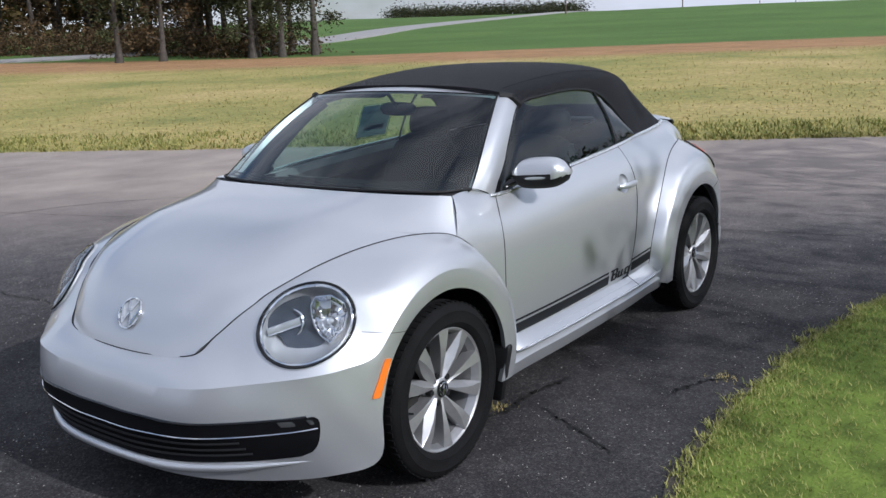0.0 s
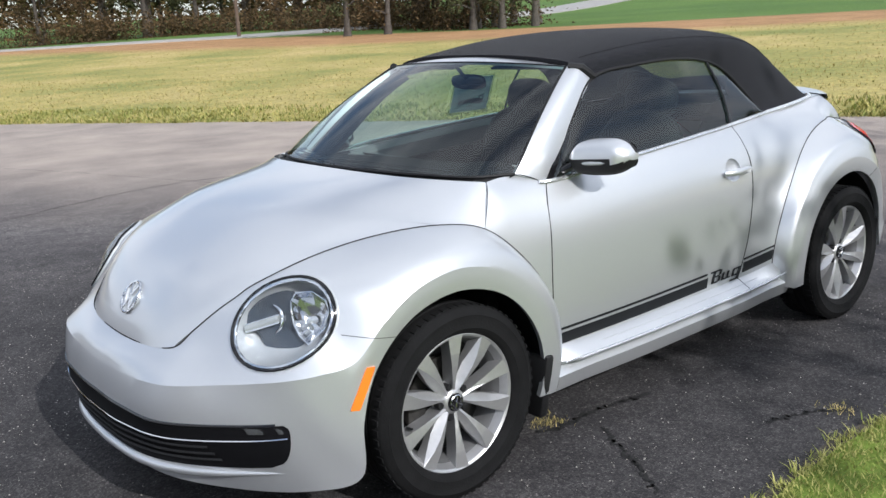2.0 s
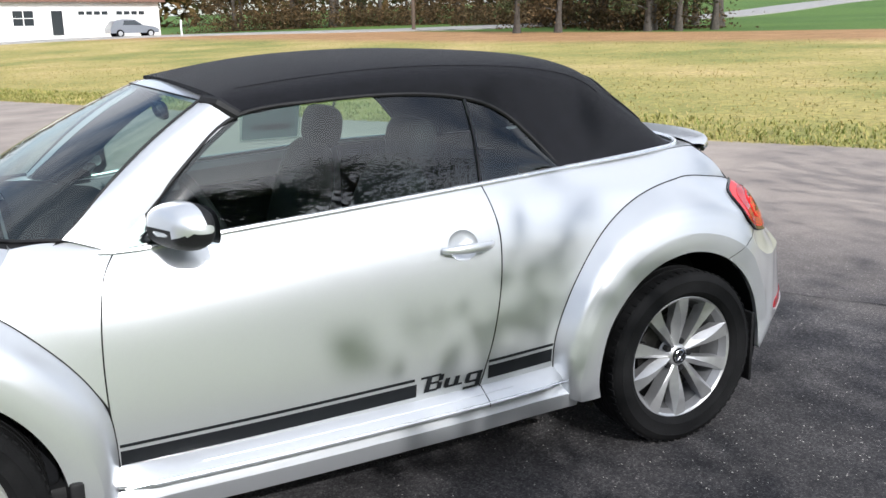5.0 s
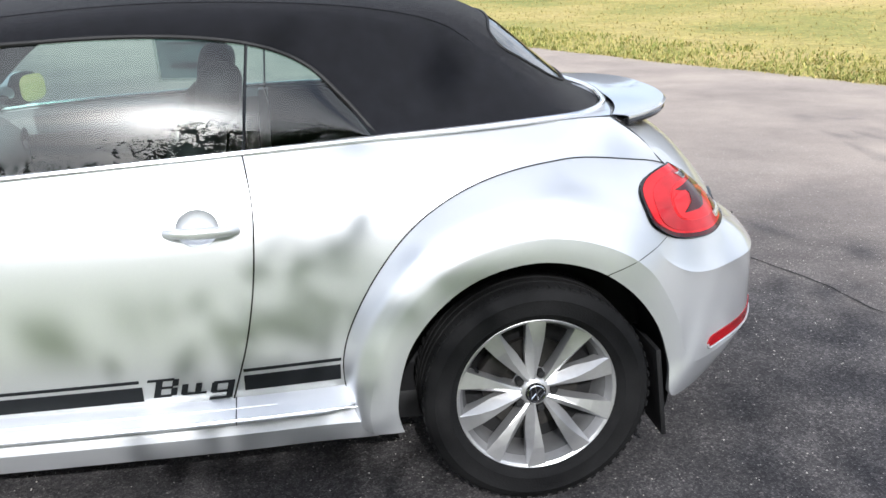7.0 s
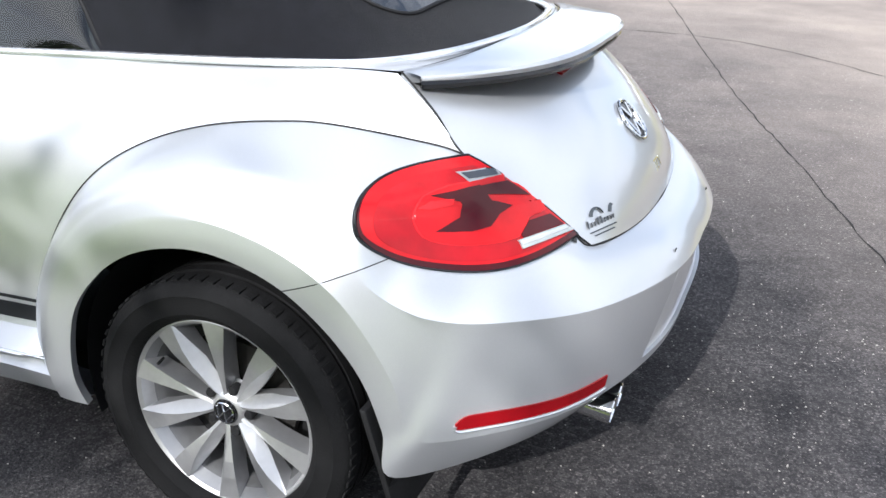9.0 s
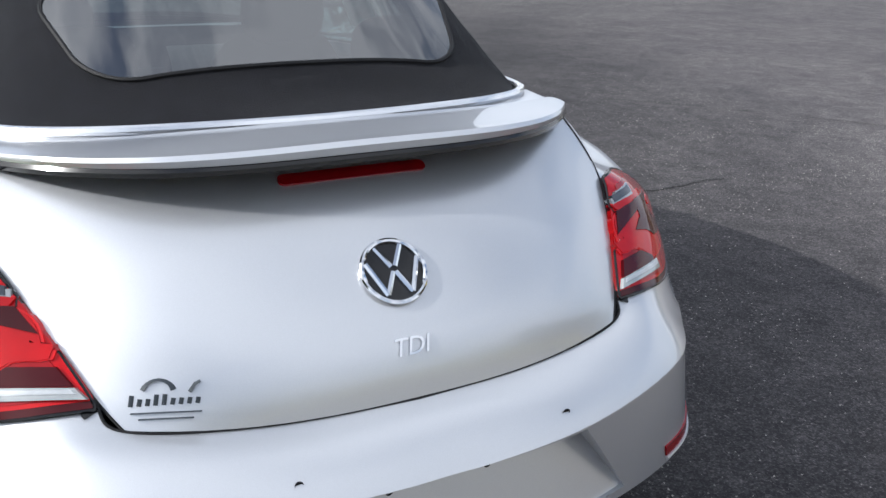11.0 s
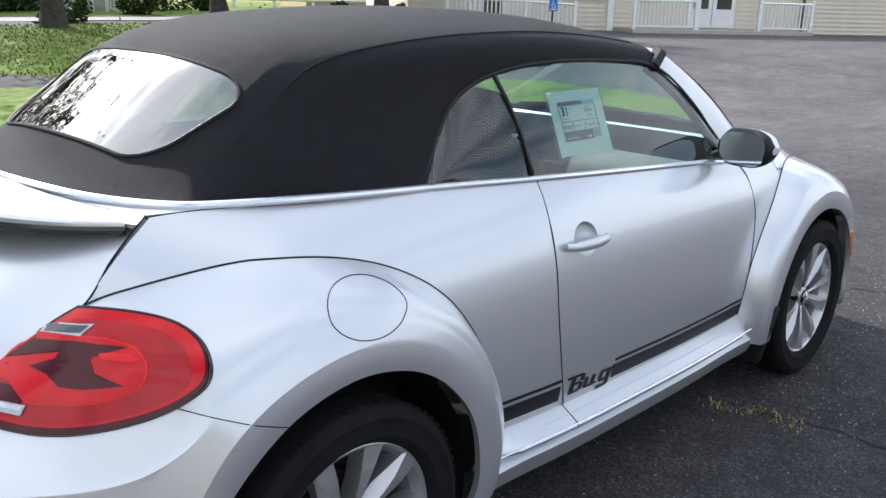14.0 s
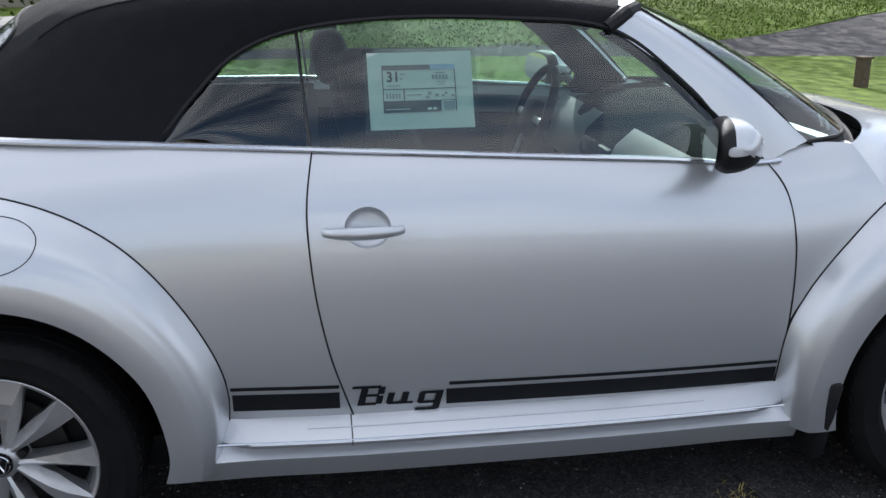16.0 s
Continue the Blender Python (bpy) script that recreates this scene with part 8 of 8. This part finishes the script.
tree(20.0, 46.0, 8.0, 4.0, 1.0, 0.25, 5000, 0.14, LEAF, "dark green tree before the houses", 10, "shade trees", skirt=1.5)
tree(-7.4, 17.2, 12.0, 4.6, 2.4, 0.28, 17000, 0.13, LEAF, "tall dark green tree at the end of the lawn", 12, "shade trees", skirt=2.0)
for k, (bx, by, r) in enumerate(((7.4, 29.4, 1.4), (8.8, 29.8, 1.7), (10.3, 30.2, 1.4), (11.3, 31.0, 1.0), (4.6, 19.4, 0.6), (13.6, 27.5, 0.7), (10.8, 31, 0.8), (16.2, 19.8, 0.5), (18.0, 18.6, 0.55), (8.6, 22.0, 0.7), (5.2, 22.3, 0.8), (18.4, 30.5, 0.5), (-3, 24, 0.7), (0.2, 29.6, 1.0), (-1.3, 29.2, 1.3), (5.4, 30.4, 0.6), (15.8, 31.0, 1.3), (17.5, 31.5, 1.1))):
    z = float(ground_z(bx, by))
    n_b = int(700 * max(1, r * r))
    dirs = rng.normal(0, 1, (n_b, 3))
    dirs /= np.linalg.norm(dirs, axis=1, keepdims=True)
    pts = dirs * r * rng.uniform(0.55, 1.05, (n_b, 1)) * np.array((1, 1, 0.75)) + np.array((0, 0, r * 0.6))
    pts[:, 2] = np.maximum(pts[:, 2], 0.03)
    bsh = part("bush", leaves(pts, 0.10), LEAF, smooth=False)
    bsh.location = (bx, by, z)
    tagged(bsh, "rounded dark green garden bush", "bush", "garden bushes")
post = thing("short_post", "short dark timber post standing in the lawn", "post", at=(5.82, 6.8, 0))
part("post", box(-0.055, -0.07, -0.02, 0.055, 0.07, 0.36, 0.008), TIMBER, post, smooth=False)
part("cap", box(-0.07, -0.085, 0.36, 0.075, 0.085, 0.385, 0.006), TIMBER, post, smooth=False)
part("pale_edge", box(0.056, -0.05, 0.02, 0.064, 0.05, 0.34, 0.002), WHITE, post, smooth=False)

# house and parked car across the road
gm = wall_frame((-15.6, -82.5, 1.75), (1.0, 0.16))
gm[:3, 1] *= -1
gm[:3, 0] *= 1
garage = thing("garage_house", "white house with brown roof and double garage doors", "house")
part("wall", put(box(0, -9, -0.8, 16, 0, 2.7), gm), WHITE, garage, smooth=False)
gr = np.array([(-0.5, 0.6, 2.7), (16.5, 0.6, 2.7), (16.5, -4.5, 5.2), (-0.5, -4.5, 5.2), (-0.5, -9.6, 2.7), (16.5, -9.6, 2.7)])
part("roof", put((gr, [(0, 1, 2, 3), (3, 2, 5, 4), (0, 3, 4), (1, 5, 2), (0, 4, 5, 1)]), gm), ROOFING, garage, smooth=False)
for x0 in (1.2, 4.4):
    gd = part("garage_door", put(box(x0, 0, 0.0, x0 + 2.7, 0.06, 2.1), gm), WHITE, garage, "white panelled garage door", smooth=False)
    for k in range(4):
        part("door_light", put(box(x0 + 0.15 + 0.65 * k, 0.06, 1.65, x0 + 0.65 + 0.65 * k, 0.08, 1.95), gm), PANE, gd, smooth=False)
    for z in (0.52, 1.04, 1.56):
        part("panel_line", put(box(x0, 0.06, z - 0.015, x0 + 2.7, 0.07, z + 0.015), gm), CONCRETE, gd, smooth=False)
part("house_door", put(box(8.3, 0, 0.0, 9.2, 0.06, 2.0), gm), PANE, garage, smooth=False)
window_unit(garage, gm, 10.6, 12.2, 0.8, 2.0, 2)


def parked_car(x, y, turn, mat):
    """A far parked hatchback: shell, glass band, wheels and lamps."""
    z = float(ground_z(x, y)) + 0.25
    c = thing("parked_car", "grey hatchback parked before the garage", "car", at=(x, y, z))
    prof = [(-2.0, 0.35), (-2.05, 0.7), (-1.9, 0.95), (-1.6, 1.35), (-0.9, 1.5), (0.1, 1.45), (0.8, 1.0), (1.7, 0.85), (2.05, 0.65), (2.05, 0.35)]
    g = np.array([[(px, w * (1.0 if pz < 1.0 else 0.82), pz) for px, pz in prof] for w in (-0.85, 0.85)])
    n = len(prof)
    v = g.reshape(-1, 3)
    f = [(i, i + 1, n + i + 1, n + i) for i in range(n - 1)] + [tuple(range(n))[::-1], tuple(range(n, 2 * n)), (n - 1, 0, n, 2 * n - 1)]
    part("body", (v, f), mat, c, sharp=30)
    for s in (-1, 1):
        part("side_window", (np.array([(-1.6, s * 0.79, 1.0), (0.65, s * 0.79, 1.0), (0.05, s * 0.715, 1.38), (-1.35, s * 0.715, 1.38)]), [(0, 1, 2, 3)[:: -s]]), PANE, c, smooth=False)
        for wx in (-1.25, 1.3):
            w = part("wheel", moved(lathe([(0, 0.1), (0.2, 0.1), (0.21, 0.12), (0.32, 0.1), (0.32, -0.1), (0, -0.1)], 20), Matrix.Translation((wx, s * 0.78, 0.32)) @ pose(0, 0, 0, 0, 0, 0 if s > 0 else 180)), RUBBER, c)
            part("rim", moved(lathe([(0, 0.125), (0.19, 0.122)], 16), Matrix.Translation((wx, s * 0.78, 0.32)) @ pose(0, 0, 0, 0, 0, 0 if s > 0 else 180)), ALLOY, w)
    c.rotation_euler = (0, 0, radians(turn))
    c.location.z = z - 0.25


parked_car(-12.6, -79.2, 188, plain("grey_car_paint", (0.16, 0.17, 0.19), 0.35, 0.5, 0.8))
marker = thing("marker_post", "thin white marker post by the road", "post", at=(-15.4, -73.0, float(ground_z(-15.4, -73.0))))
part("stake", box(-0.06, -0.06, -0.1, 0.06, 0.06, 1.3, 0.01), WHITE, marker, smooth=False)
